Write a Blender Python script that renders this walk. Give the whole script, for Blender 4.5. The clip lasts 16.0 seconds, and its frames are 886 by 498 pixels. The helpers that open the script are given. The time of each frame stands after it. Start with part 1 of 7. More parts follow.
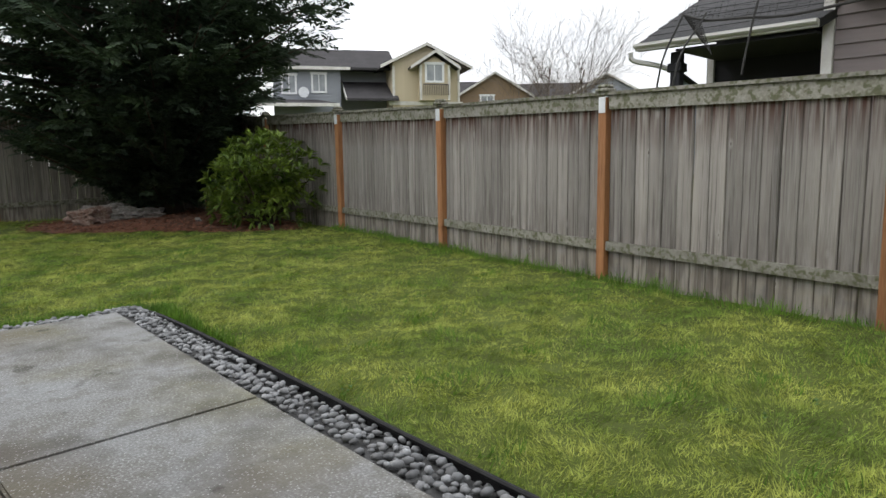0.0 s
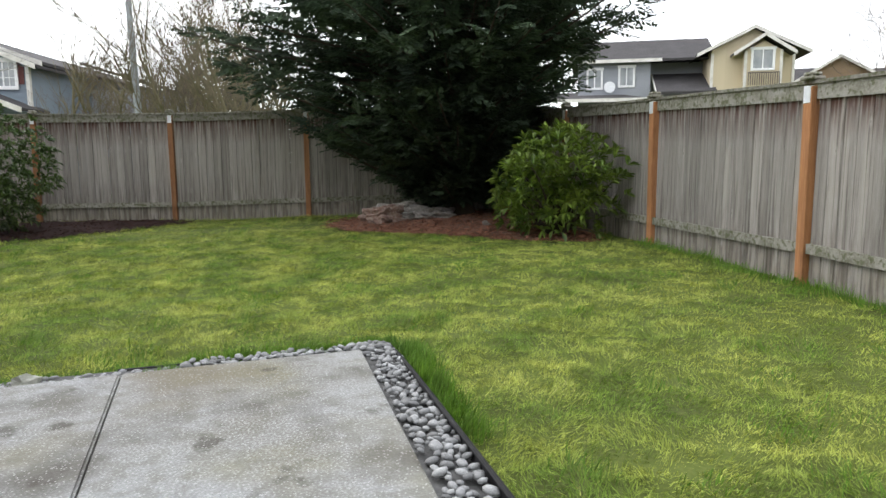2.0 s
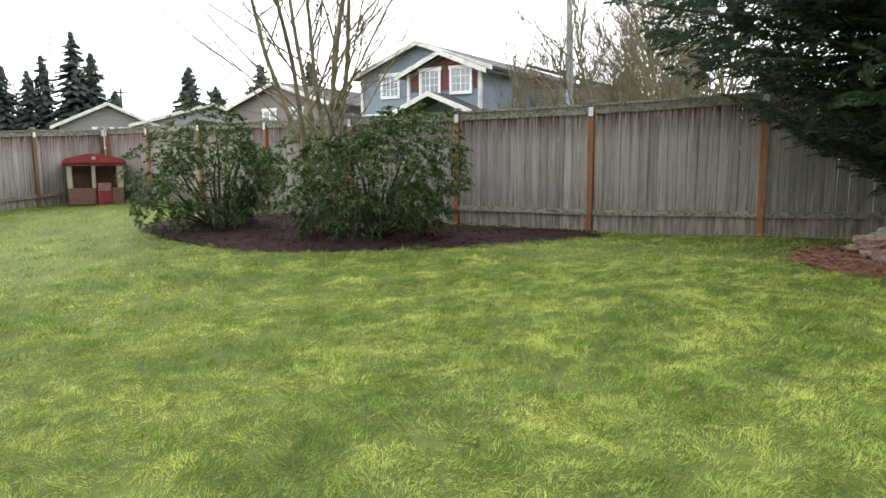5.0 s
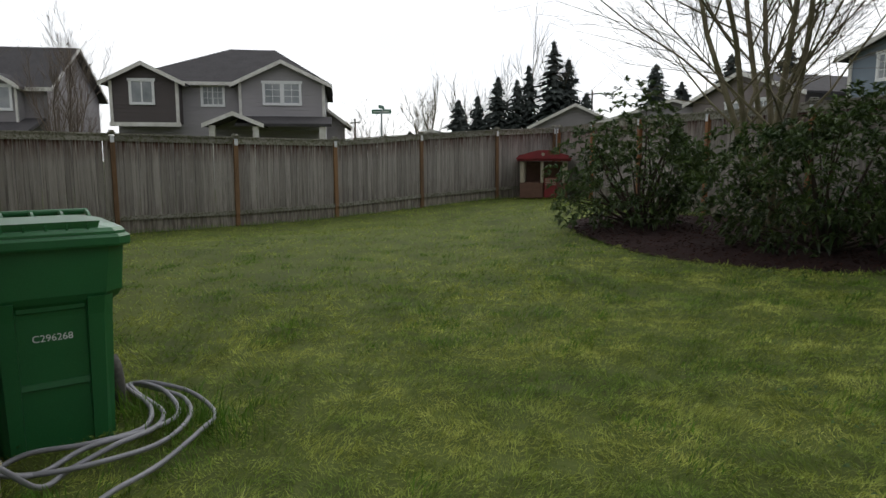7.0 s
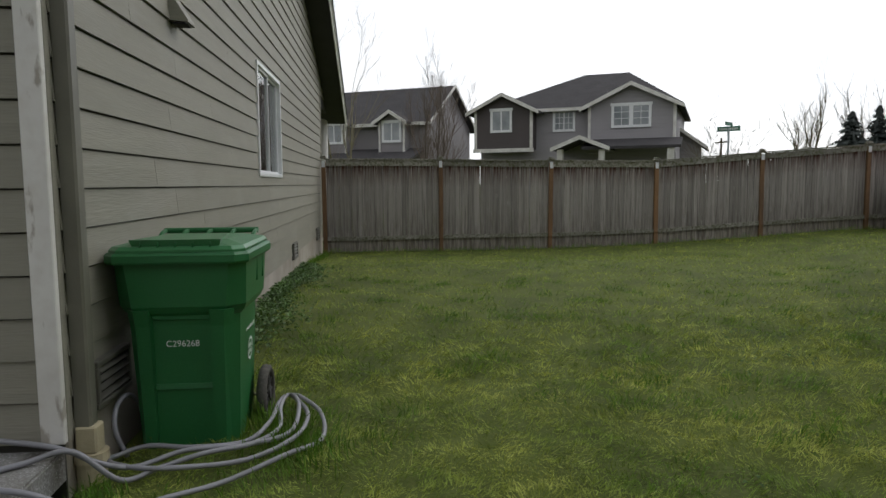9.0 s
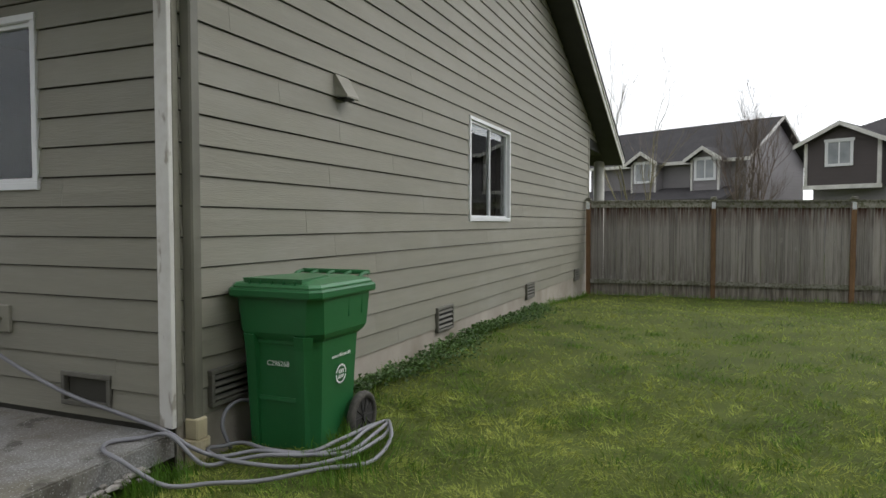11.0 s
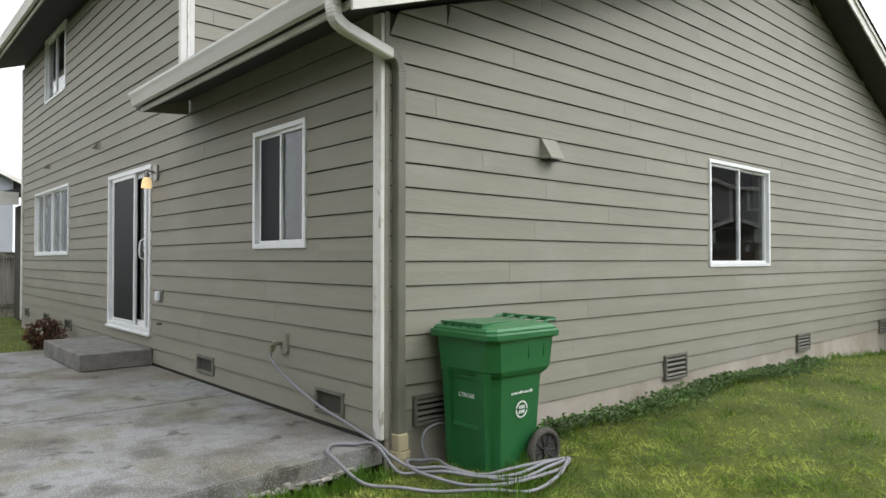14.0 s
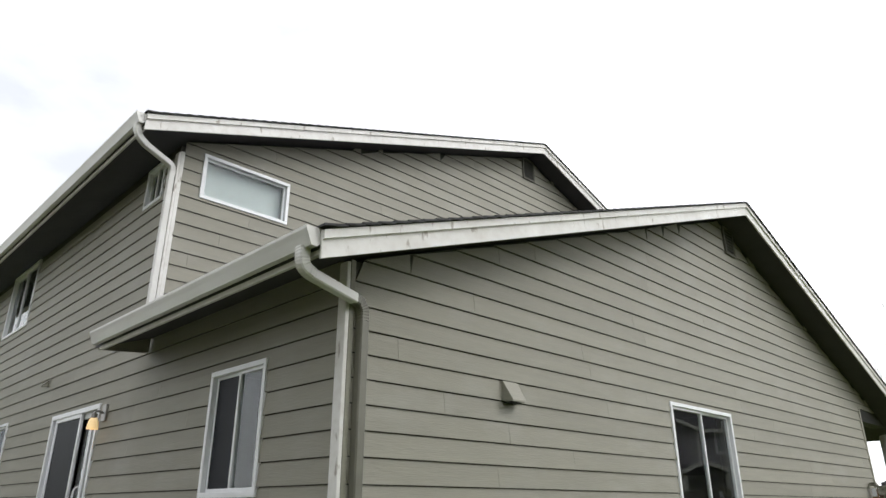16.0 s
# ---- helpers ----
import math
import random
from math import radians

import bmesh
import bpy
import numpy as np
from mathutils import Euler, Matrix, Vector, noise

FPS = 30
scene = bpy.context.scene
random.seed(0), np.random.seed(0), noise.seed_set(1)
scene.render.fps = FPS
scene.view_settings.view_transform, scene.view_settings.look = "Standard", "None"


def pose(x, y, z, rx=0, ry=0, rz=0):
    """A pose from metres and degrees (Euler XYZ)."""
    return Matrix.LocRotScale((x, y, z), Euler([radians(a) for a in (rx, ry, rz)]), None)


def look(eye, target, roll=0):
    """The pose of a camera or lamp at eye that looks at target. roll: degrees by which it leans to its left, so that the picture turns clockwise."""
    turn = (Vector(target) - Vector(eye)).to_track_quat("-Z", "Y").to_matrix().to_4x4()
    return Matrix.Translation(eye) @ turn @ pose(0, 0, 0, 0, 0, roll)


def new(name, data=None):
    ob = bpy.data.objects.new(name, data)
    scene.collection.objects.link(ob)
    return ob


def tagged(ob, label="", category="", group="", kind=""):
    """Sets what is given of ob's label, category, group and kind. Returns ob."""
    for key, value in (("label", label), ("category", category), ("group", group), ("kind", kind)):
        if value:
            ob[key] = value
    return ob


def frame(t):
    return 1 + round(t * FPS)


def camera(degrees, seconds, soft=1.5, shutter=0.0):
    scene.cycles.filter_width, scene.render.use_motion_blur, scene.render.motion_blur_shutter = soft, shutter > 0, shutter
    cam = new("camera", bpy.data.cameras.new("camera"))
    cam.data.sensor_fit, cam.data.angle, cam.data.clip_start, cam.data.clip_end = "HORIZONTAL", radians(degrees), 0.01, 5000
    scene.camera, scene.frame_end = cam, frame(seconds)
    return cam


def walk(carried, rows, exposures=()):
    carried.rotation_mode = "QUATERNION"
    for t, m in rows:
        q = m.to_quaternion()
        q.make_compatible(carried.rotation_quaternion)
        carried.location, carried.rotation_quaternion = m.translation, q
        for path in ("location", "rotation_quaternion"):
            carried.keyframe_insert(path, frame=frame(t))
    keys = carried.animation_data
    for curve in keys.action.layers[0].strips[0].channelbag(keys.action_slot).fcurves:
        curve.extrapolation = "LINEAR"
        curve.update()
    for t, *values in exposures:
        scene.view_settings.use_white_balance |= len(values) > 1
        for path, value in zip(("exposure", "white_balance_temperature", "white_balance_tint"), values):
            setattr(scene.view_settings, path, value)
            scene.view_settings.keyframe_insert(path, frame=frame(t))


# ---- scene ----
cam = camera(67.1, 16.0)
METRES, EYE, TILT, LEAN, TURN = 9.7, 1.155, 0.0, 0.0, -42.7
PATH = [
    (0, (-0.163, 0.02, 1.105), (1.236, 1.426, 0.845), -0.7),
    (0.5, (0.013, 0.295, 1.118), (1.299, 1.805, 0.858), -0.5),
    (1, (0.279, 0.632, 1.125), (1.284, 2.342, 0.865), -0.6),
    (1.5, (0.544, 1.024, 1.081), (1.317, 2.852, 0.828), -0.3),
    (2, (0.734, 1.468, 1.11), (1.406, 3.334, 0.852), -0.2),
    (2.5, (0.911, 1.907, 1.119), (1.349, 3.841, 0.863), -0.2),
    (3, (0.98, 2.396, 1.132), (1.345, 4.346, 0.875), 0.0),
    (3.5, (1.024, 2.859, 1.167), (1.174, 4.836, 0.905), -0.1),
    (3.7, (1.045, 3.042, 1.158), (1.054, 5.025, 0.899), -0.0),
    (5.8, (0.872, 4.601, 1.143), (-0.142, 6.303, 0.875), -0.3),
    (6, (0.917, 4.703, 1.134), (-0.269, 6.291, 0.867), -0.3),
    (6.5, (0.924, 4.923, 1.086), (-0.573, 6.223, 0.823), -0.3),
    (7, (0.848, 5.241, 1.106), (-0.757, 6.404, 0.84), -0.1),
    (7.5, (0.813, 5.535, 1.062), (-1.010, 6.316, 0.798), -0.6),
    (8, (0.877, 5.778, 1.092), (-1.063, 6.194, 0.836), -0.4),
    (8.2, (0.872, 5.912, 1.085), (-1.070, 6.320, 0.834), -0.4),
    (10.3, (0.693, 7.426, 1.114), (-1.256, 6.982, 1.036), -0.2),
    (10.5, (0.702, 7.561, 1.111), (-1.231, 7.053, 1.035), -0.3),
    (11, (0.778, 7.942, 1.165), (-1.068, 7.175, 1.087), -0.0),
    (11.5, (0.701, 8.209, 1.104), (-1.041, 7.23, 1.022), -0.1),
    (12, (0.705, 8.519, 1.124), (-0.855, 7.269, 1.041), -0.2),
    (12.5, (0.757, 8.721, 1.136), (-0.626, 7.279, 1.048), -0.1),
    (13, (0.764, 8.775, 1.171), (-0.572, 7.29, 1.071), 0.1),
    (13.5, (0.739, 8.836, 1.205), (-0.59, 7.345, 1.107), 0.1),
    (14, (0.729, 8.892, 1.27), (-0.6, 7.398, 1.302), 0.0),
    (14.5, (0.732, 8.931, 1.27), (-0.593, 7.453, 1.515), 0.0),
    (15, (0.734, 8.944, 1.241), (-0.593, 7.482, 1.563), 0.0),
    (15.5, (0.74, 8.946, 1.272), (-0.6, 7.52, 1.69), 0.0),
    (15.9, (0.759, 8.931, 1.289), (-0.561, 7.589, 1.964), -0.3),
    (16, (0.738, 8.932, 1.291), (-0.575, 7.607, 2.013), -0.1),
]
walk(cam, [(t, look(eye, target, roll)) for t, eye, target, roll in PATH],
     exposures=[(0, -1.15), (1.0, -1.0), (1.5, -0.75), (2.5, -0.4), (3.7, -0.02), (5.8, -0.6), (6.4, -1.2), (7.0, -1.9), (8.2, -1.9), (10.3, -1.75), (11.0, -1.55), (12.0, -1.05), (13.0, -0.85), (14.0, -0.85), (15.0, -0.7), (15.5, -0.65), (16.0, -1.08)])

# ---- world, sun ----
SUN_DIR = Vector((-0.42, 0.66, 0.62)).normalized()
world = bpy.data.worlds.new("sky")
scene.world = world
world.use_nodes = True
wn, wl = world.node_tree.nodes, world.node_tree.links
wn.clear()
w_out = wn.new("ShaderNodeOutputWorld")
w_bg = wn.new("ShaderNodeBackground")
w_sky = wn.new("ShaderNodeTexSky")
w_sky.sky_type = "NISHITA"
w_sky.sun_disc = False
w_sky.sun_elevation = math.asin(SUN_DIR.z)
w_sky.sun_rotation = math.atan2(SUN_DIR.x, SUN_DIR.y)
w_co = wn.new("ShaderNodeTexCoord")
w_map = wn.new("ShaderNodeMapping")
w_map.inputs["Scale"].default_value = (1.0, 1.0, 2.2)
w_noise = wn.new("ShaderNodeTexNoise")
w_noise.inputs["Scale"].default_value = 2.3
w_noise.inputs["Detail"].default_value = 7.0
w_noise.inputs["Roughness"].default_value = 0.55
w_ramp = wn.new("ShaderNodeValToRGB")
w_ramp.color_ramp.elements[0].position = 0.33
w_ramp.color_ramp.elements[0].color = (18.5, 19.2, 20.6, 1)
w_ramp.color_ramp.elements[1].position = 0.52
w_ramp.color_ramp.elements[1].color = (25.0, 25.4, 26.0, 1)
w_mix = wn.new("ShaderNodeMixRGB")
w_mix.inputs[0].default_value = 0.86
wl.new(w_co.outputs["Generated"], w_map.inputs["Vector"])
wl.new(w_map.outputs["Vector"], w_noise.inputs["Vector"])
wl.new(w_noise.outputs["Fac"], w_ramp.inputs["Fac"])
wl.new(w_sky.outputs["Color"], w_mix.inputs[1])
wl.new(w_ramp.outputs["Color"], w_mix.inputs[2])
# the cloud is brighter on the sun's side
w_dot = wn.new("ShaderNodeVectorMath")
w_dot.operation = "DOT_PRODUCT"
w_dot.inputs[1].default_value = SUN_DIR
w_glow = wn.new("ShaderNodeMapRange")
w_glow.interpolation_type = "SMOOTHSTEP"
w_glow.inputs["From Min"].default_value, w_glow.inputs["From Max"].default_value = -0.1, 0.9
w_glow.inputs["To Min"].default_value, w_glow.inputs["To Max"].default_value = 1.0, 1.9
w_gain = wn.new("ShaderNodeVectorMath")
w_gain.operation = "SCALE"
wl.new(w_co.outputs["Generated"], w_dot.inputs[0])
wl.new(w_dot.outputs["Value"], w_glow.inputs["Value"])
wl.new(w_mix.outputs["Color"], w_gain.inputs[0])
wl.new(w_glow.outputs[0], w_gain.inputs["Scale"])
wl.new(w_gain.outputs[0], w_bg.inputs["Color"])
w_bg.inputs["Strength"].default_value = 0.118
wl.new(w_bg.outputs["Background"], w_out.inputs["Surface"])

sun_data = bpy.data.lights.new("sun", "SUN")
sun_data.energy, sun_data.angle, sun_data.color = 1.5, radians(20), (1.0, 0.96, 0.90)
sun = new("sun", sun_data)
sun.matrix_world = look((0, 0, 30), Vector((0, 0, 30)) - SUN_DIR)


# ---- materials ----
def mat(name, base, rough=0.7, var=0.25, scale=6.0, tint=None, metal=0.0, bump=0.2, bump_scale=60.0, stretch=(1, 1, 1), per_object=0.0,
        per_island=0.0, coords="Object", fine=None, fine_mix=0.25, spec=0.5, sub=0.0):
    """A procedural surface: base colour varied broadly towards tint, finely towards fine, with relief."""
    m = bpy.data.materials.new(name)
    m.use_nodes = True
    nt = m.node_tree
    n, l = nt.nodes, nt.links
    p = n["Principled BSDF"]
    p.inputs["Roughness"].default_value = rough
    p.inputs["Metallic"].default_value = metal
    p.inputs["Specular IOR Level"].default_value = spec
    co = n.new("ShaderNodeTexCoord")
    mp = n.new("ShaderNodeMapping")
    mp.inputs["Scale"].default_value = stretch
    src = co.outputs[coords] if coords != "World" else n.new("ShaderNodeNewGeometry").outputs["Position"]
    if per_object:
        info = n.new("ShaderNodeObjectInfo")
        off = n.new("ShaderNodeVectorMath")
        off.operation = "ADD"
        sc = n.new("ShaderNodeVectorMath")
        sc.operation = "SCALE"
        cmb = n.new("ShaderNodeCombineXYZ")
        for k in range(3):
            l.new(info.outputs["Random"], cmb.inputs[k])
        l.new(cmb.outputs[0], sc.inputs[0])
        sc.inputs["Scale"].default_value = 37.0
        l.new(src, off.inputs[0])
        l.new(sc.outputs[0], off.inputs[1])
        src = off.outputs[0]
    l.new(src, mp.inputs["Vector"])
    big = n.new("ShaderNodeTexNoise")
    big.inputs["Scale"].default_value = scale
    big.inputs["Detail"].default_value = 5.0
    l.new(mp.outputs[0], big.inputs["Vector"])
    ramp = n.new("ShaderNodeValToRGB")
    ramp.color_ramp.elements[0].position, ramp.color_ramp.elements[1].position = 0.3, 0.7
    tint = tint or tuple(c * 0.6 for c in base)
    lo = tuple(b + (t - b) * min(1.0, var * 2) for b, t in zip(base, tint))
    ramp.color_ramp.elements[0].color = (*lo, 1)
    ramp.color_ramp.elements[1].color = (*base, 1)
    l.new(big.outputs["Fac"], ramp.inputs["Fac"])
    small = n.new("ShaderNodeTexNoise")
    small.inputs["Scale"].default_value = bump_scale
    small.inputs["Detail"].default_value = 4.0
    l.new(mp.outputs[0], small.inputs["Vector"])
    col = ramp.outputs["Color"]
    if fine:
        mx = n.new("ShaderNodeMixRGB")
        r2 = n.new("ShaderNodeValToRGB")
        r2.color_ramp.elements[0].position, r2.color_ramp.elements[1].position = 0.45, 0.68
        l.new(small.outputs["Fac"], r2.inputs["Fac"])
        sc2 = n.new("ShaderNodeMath")
        sc2.operation = "MULTIPLY"
        sc2.inputs[1].default_value = fine_mix
        l.new(r2.outputs["Color"], sc2.inputs[0])
        l.new(sc2.outputs[0], mx.inputs[0])
        l.new(col, mx.inputs[1])
        mx.inputs[2].default_value = (*fine, 1)
        col = mx.outputs["Color"]
    for amount, node_type, out in ((per_object, "ShaderNodeObjectInfo", "Random"), (per_island, "ShaderNodeNewGeometry", "Random Per Island")):
        if amount:
            hs = n.new("ShaderNodeHueSaturation")
            mr = n.new("ShaderNodeMapRange")
            mr.inputs["To Min"].default_value, mr.inputs["To Max"].default_value = 1 - amount, 1 + amount
            l.new(n.new(node_type).outputs[out], mr.inputs["Value"])
            l.new(mr.outputs[0], hs.inputs["Value"])
            l.new(col, hs.inputs["Color"])
            col = hs.outputs["Color"]
    l.new(col, p.inputs["Base Color"])
    if bump:
        b = n.new("ShaderNodeBump")
        b.inputs["Strength"].default_value = bump
        b.inputs["Distance"].default_value = 0.01
        l.new(small.outputs["Fac"], b.inputs["Height"])
        l.new(b.outputs["Normal"], p.inputs["Normal"])
    if sub:
        p.inputs["Subsurface Weight"].default_value = sub
    return m


def leaf_mat(name, base, other, rough=0.45, scale=1.2, amount=0.35, spec=0.5, patch=0.45, sharp=0.2):
    """Foliage: two greens mixed by place and from leaf to leaf, with light coming through."""
    m = mat(name, base, rough, 1.0, scale, other, bump=0.0, per_island=amount, coords="World", spec=spec)
    n, l = m.node_tree.nodes, m.node_tree.links
    for q in n:
        if q.type == "VALTORGB":
            q.color_ramp.elements[0].position, q.color_ramp.elements[1].position = 0.5 - sharp, 0.5 + sharp
    p = n["Principled BSDF"]
    col = p.inputs["Base Color"].links[0].from_socket
    pos = n.new("ShaderNodeNewGeometry")
    nz = n.new("ShaderNodeTexNoise")
    nz.inputs["Scale"].default_value = scale * 4.5
    nz.inputs["Detail"].default_value = 3.0
    rp = n.new("ShaderNodeMapRange")
    rp.inputs["From Min"].default_value, rp.inputs["From Max"].default_value = 0.48, 0.66
    rp.inputs["To Max"].default_value = patch
    mixc = n.new("ShaderNodeMixRGB")
    mixc.inputs[2].default_value = (*[c * 0.55 for c in other], 1)
    l.new(pos.outputs["Position"], nz.inputs["Vector"])
    l.new(nz.outputs["Fac"], rp.inputs["Value"])
    l.new(rp.outputs[0], mixc.inputs[0])
    l.new(col, mixc.inputs[1])
    col = mixc.outputs[0]
    l.new(col, p.inputs["Base Color"])
    tr = n.new("ShaderNodeBsdfTranslucent")
    mx = n.new("ShaderNodeMixShader")
    mx.inputs[0].default_value = 0.28
    l.new(col, tr.inputs["Color"])
    l.new(p.outputs[0], mx.inputs[1])
    l.new(tr.outputs[0], mx.inputs[2])
    l.new(mx.outputs[0], n["Material Output"].inputs["Surface"])
    return m


def course_mat(name, base, tint):
    """Lap siding of a house far off: fine courses in relief."""
    m = mat(name, base, 0.7, 0.3, 0.7, tint, bump=0.0)
    n, l = m.node_tree.nodes, m.node_tree.links
    co = n.new("ShaderNodeTexCoord")
    sep = n.new("ShaderNodeSeparateXYZ")
    l.new(co.outputs["Object"], sep.inputs[0])
    k = n.new("ShaderNodeMath")
    k.operation = "MULTIPLY"
    k.inputs[1].default_value = 1 / 0.19
    l.new(sep.outputs["Z"], k.inputs[0])
    f = n.new("ShaderNodeMath")
    f.operation = "FRACT"
    l.new(k.outputs[0], f.inputs[0])
    b = n.new("ShaderNodeBump")
    b.inputs["Strength"].default_value = 1.0
    b.inputs["Distance"].default_value = 0.03
    b.invert = True
    l.new(f.outputs[0], b.inputs["Height"])
    l.new(b.outputs["Normal"], n["Principled BSDF"].inputs["Normal"])
    return m


def glass_mat(name, tint=(0.85, 0.9, 0.9), rough=0.0):
    m = bpy.data.materials.new(name)
    m.use_nodes = True
    p = m.node_tree.nodes["Principled BSDF"]
    p.inputs["Base Color"].default_value = (*tint, 1)
    p.inputs["Roughness"].default_value = rough
    p.inputs["Transmission Weight"].default_value = 1.0
    p.inputs["IOR"].default_value = 1.33
    return m


def glow_mat(name, color, strength):
    m = bpy.data.materials.new(name)
    m.use_nodes = True
    p = m.node_tree.nodes["Principled BSDF"]
    p.inputs["Base Color"].default_value = (*color, 1)
    p.inputs["Emission Color"].default_value = (*color, 1)
    p.inputs["Emission Strength"].default_value = strength
    return m


SIDING = mat("olive_siding_paint", (0.256, 0.243, 0.194), 0.62, 0.22, 1.6, (0.195, 0.19, 0.160), bump=0.25, bump_scale=9.0, stretch=(1, 1, 14), per_object=0.055,
             fine=(0.28, 0.27, 0.225), fine_mix=0.30)
# much darker than the siding, to draw shadow lines through the lap gaps
SIDING_BACK = mat("olive_shadow_backing", (0.055, 0.053, 0.042), 0.8, 0.3, 2.0)
TRIM = mat("white_trim_paint", (0.74, 0.73, 0.70), 0.55, 0.35, 3.0, (0.45, 0.43, 0.39), bump=0.15, bump_scale=40, fine=(0.5, 0.47, 0.42), fine_mix=0.3)
TRIM_OLD = mat("peeling_trim_paint", (0.74, 0.73, 0.70), 0.6, 0.3, 2.0, (0.55, 0.53, 0.49), bump=0.2, bump_scale=14, fine=(0.50, 0.46, 0.41), fine_mix=0.28)
VINYL = mat("white_vinyl", (0.78, 0.79, 0.80), 0.35, 0.1, 8.0, bump=0.0)
# near-black: the shade below the eaves is put into this colour
SOFFIT = mat("shaded_soffit", (0.045, 0.043, 0.045), 0.75, 0.3, 3.0)
DOWNPIPE = mat("olive_metal_paint", (0.17, 0.165, 0.13), 0.45, 0.3, 4.0, bump=0.05)
GUTTER = mat("pale_gutter_paint", (0.70, 0.69, 0.66), 0.4, 0.35, 2.5, (0.50, 0.49, 0.45), bump=0.05, stretch=(1, 0.3, 1))
SHINGLE = mat("dark_asphalt_shingle", (0.055, 0.054, 0.055), 0.95, 0.5, 8.0, (0.03, 0.03, 0.032), bump=0.6, bump_scale=90, fine=(0.10, 0.10, 0.10), fine_mix=0.5, per_object=0.25)
ROOF_FAR = mat("grey_roof", (0.062, 0.059, 0.062), 0.95, 0.5, 1.5, (0.045, 0.043, 0.045), bump=0.4, bump_scale=12, fine=(0.095, 0.09, 0.09), fine_mix=0.4, spec=0.2)
GLASS = glass_mat("window_glass")
FROSTED = glass_mat("frosted_glass", (0.9, 0.93, 0.92), 0.35)
SCREEN = mat("insect_screen", (0.016, 0.018, 0.022), 0.45, 0.2, 30, bump=0.2, bump_scale=300, spec=0.12)
# almost black, so that daylight through the panes leaves the rooms looking unlit
ROOM = mat("dim_room_shade", (0.022, 0.021, 0.02), 0.9, 0.3, 1.0)
BLIND = mat("pale_blind", (0.55, 0.58, 0.57), 0.8, 0.1, 2.0)
CURTAIN = mat("grey_curtain", (0.30, 0.30, 0.32), 0.9, 0.3, 4.0, stretch=(6, 6, 0.4))
CONCRETE = mat("patio_concrete", (0.272, 0.280, 0.288), 0.9, 1.0, 1.5, (0.16, 0.155, 0.135), bump=0.5, bump_scale=85, coords="World", fine=(0.42, 0.425, 0.43), fine_mix=0.65, spec=0.25)
STEP_CONCRETE = mat("aggregate_concrete", (0.20, 0.195, 0.18), 0.95, 0.5, 6.0, (0.10, 0.095, 0.085), bump=0.9, bump_scale=75, fine=(0.34, 0.32, 0.29), fine_mix=0.6)
FOUNDATION = mat("foundation_concrete", (0.42, 0.38, 0.33), 0.9, 0.5, 2.0, (0.28, 0.25, 0.20), bump=0.2, bump_scale=50)
VENT = mat("vent_frame", (0.15, 0.145, 0.12), 0.6, 0.3, 10, bump=0.1)
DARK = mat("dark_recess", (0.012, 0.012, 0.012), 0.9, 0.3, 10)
CEDAR_GREY = mat("weathered_cedar", (0.352, 0.320, 0.290), 0.9, 0.7, 1.1, (0.205, 0.188, 0.172), bump=0.6, bump_scale=22, stretch=(15, 15, 0.45), per_object=0.20,
                 fine=(0.41, 0.39, 0.37), fine_mix=0.5)
CEDAR_RAIL = mat("mossy_cedar_rail", (0.30, 0.285, 0.255), 0.95, 0.9, 6.0, (0.13, 0.125, 0.09), bump=0.6, bump_scale=40, per_object=0.2, fine=(0.36, 0.35, 0.31), fine_mix=0.5)
CEDAR_POST = mat("orange_cedar_post", (0.37, 0.165, 0.065), 0.75, 0.8, 2.5, (0.20, 0.085, 0.035), bump=0.3, bump_scale=20, stretch=(5, 5, 0.4), per_object=0.25, fine=(0.44, 0.22, 0.10), fine_mix=0.4)
CEDAR_DULL = mat("dull_cedar_post", (0.235, 0.125, 0.055), 0.8, 0.8, 2.5, (0.12, 0.07, 0.04), bump=0.3, bump_scale=20, stretch=(5, 5, 0.4), per_object=0.3, fine=(0.32, 0.2, 0.10), fine_mix=0.4)
GALV = mat("galvanised_bracket", (0.78, 0.80, 0.83), 0.5, 0.2, 12, bump=0.05)
CART = mat("green_cart_plastic", (0.018, 0.135, 0.040), 0.42, 0.3, 3.0, (0.012, 0.10, 0.03), bump=0.08, bump_scale=160, fine=(0.03, 0.17, 0.06), fine_mix=0.3)
# paler than the body: sun fading, plus white sky reflection mixed into the colour
CART_LID = mat("faded_skylit_cart_lid", (0.045, 0.185, 0.070), 0.30, 0.4, 3.0, (0.025, 0.14, 0.045), bump=0.06, bump_scale=120, fine=(0.08, 0.23, 0.11), fine_mix=0.3)
RUBBER = mat("black_rubber", (0.03, 0.029, 0.027), 0.75, 0.4, 12, bump=0.2, bump_scale=60, fine=(0.09, 0.085, 0.075), fine_mix=0.4)
TYRE = mat("dusty_tyre", (0.075, 0.07, 0.06), 0.85, 0.5, 15, bump=0.2, bump_scale=60, fine=(0.14, 0.13, 0.11), fine_mix=0.4)
WHITE_INK = mat("white_ink", (0.75, 0.78, 0.76), 0.6, 0.1, 20, bump=0)
HOSE = mat("grey_hose", (0.26, 0.26, 0.285), 0.5, 0.3, 6.0, (0.17, 0.17, 0.18), bump=0.1, bump_scale=120)
PVC = mat("cream_pvc", (0.50, 0.44, 0.29), 0.5, 0.3, 8)
BRASS = mat("dull_brass", (0.30, 0.27, 0.20), 0.4, 0.4, 20, metal=0.8, bump=0.1)
STEEL = mat("lamp_metal", (0.33, 0.32, 0.30), 0.35, 0.3, 10, metal=0.8, bump=0.05)
LAMP_GLASS = glow_mat("lit_lamp_glass", (1.0, 0.72, 0.36), 0.9)
BULB = glow_mat("lit_bulb", (1.0, 0.80, 0.45), 6.0)
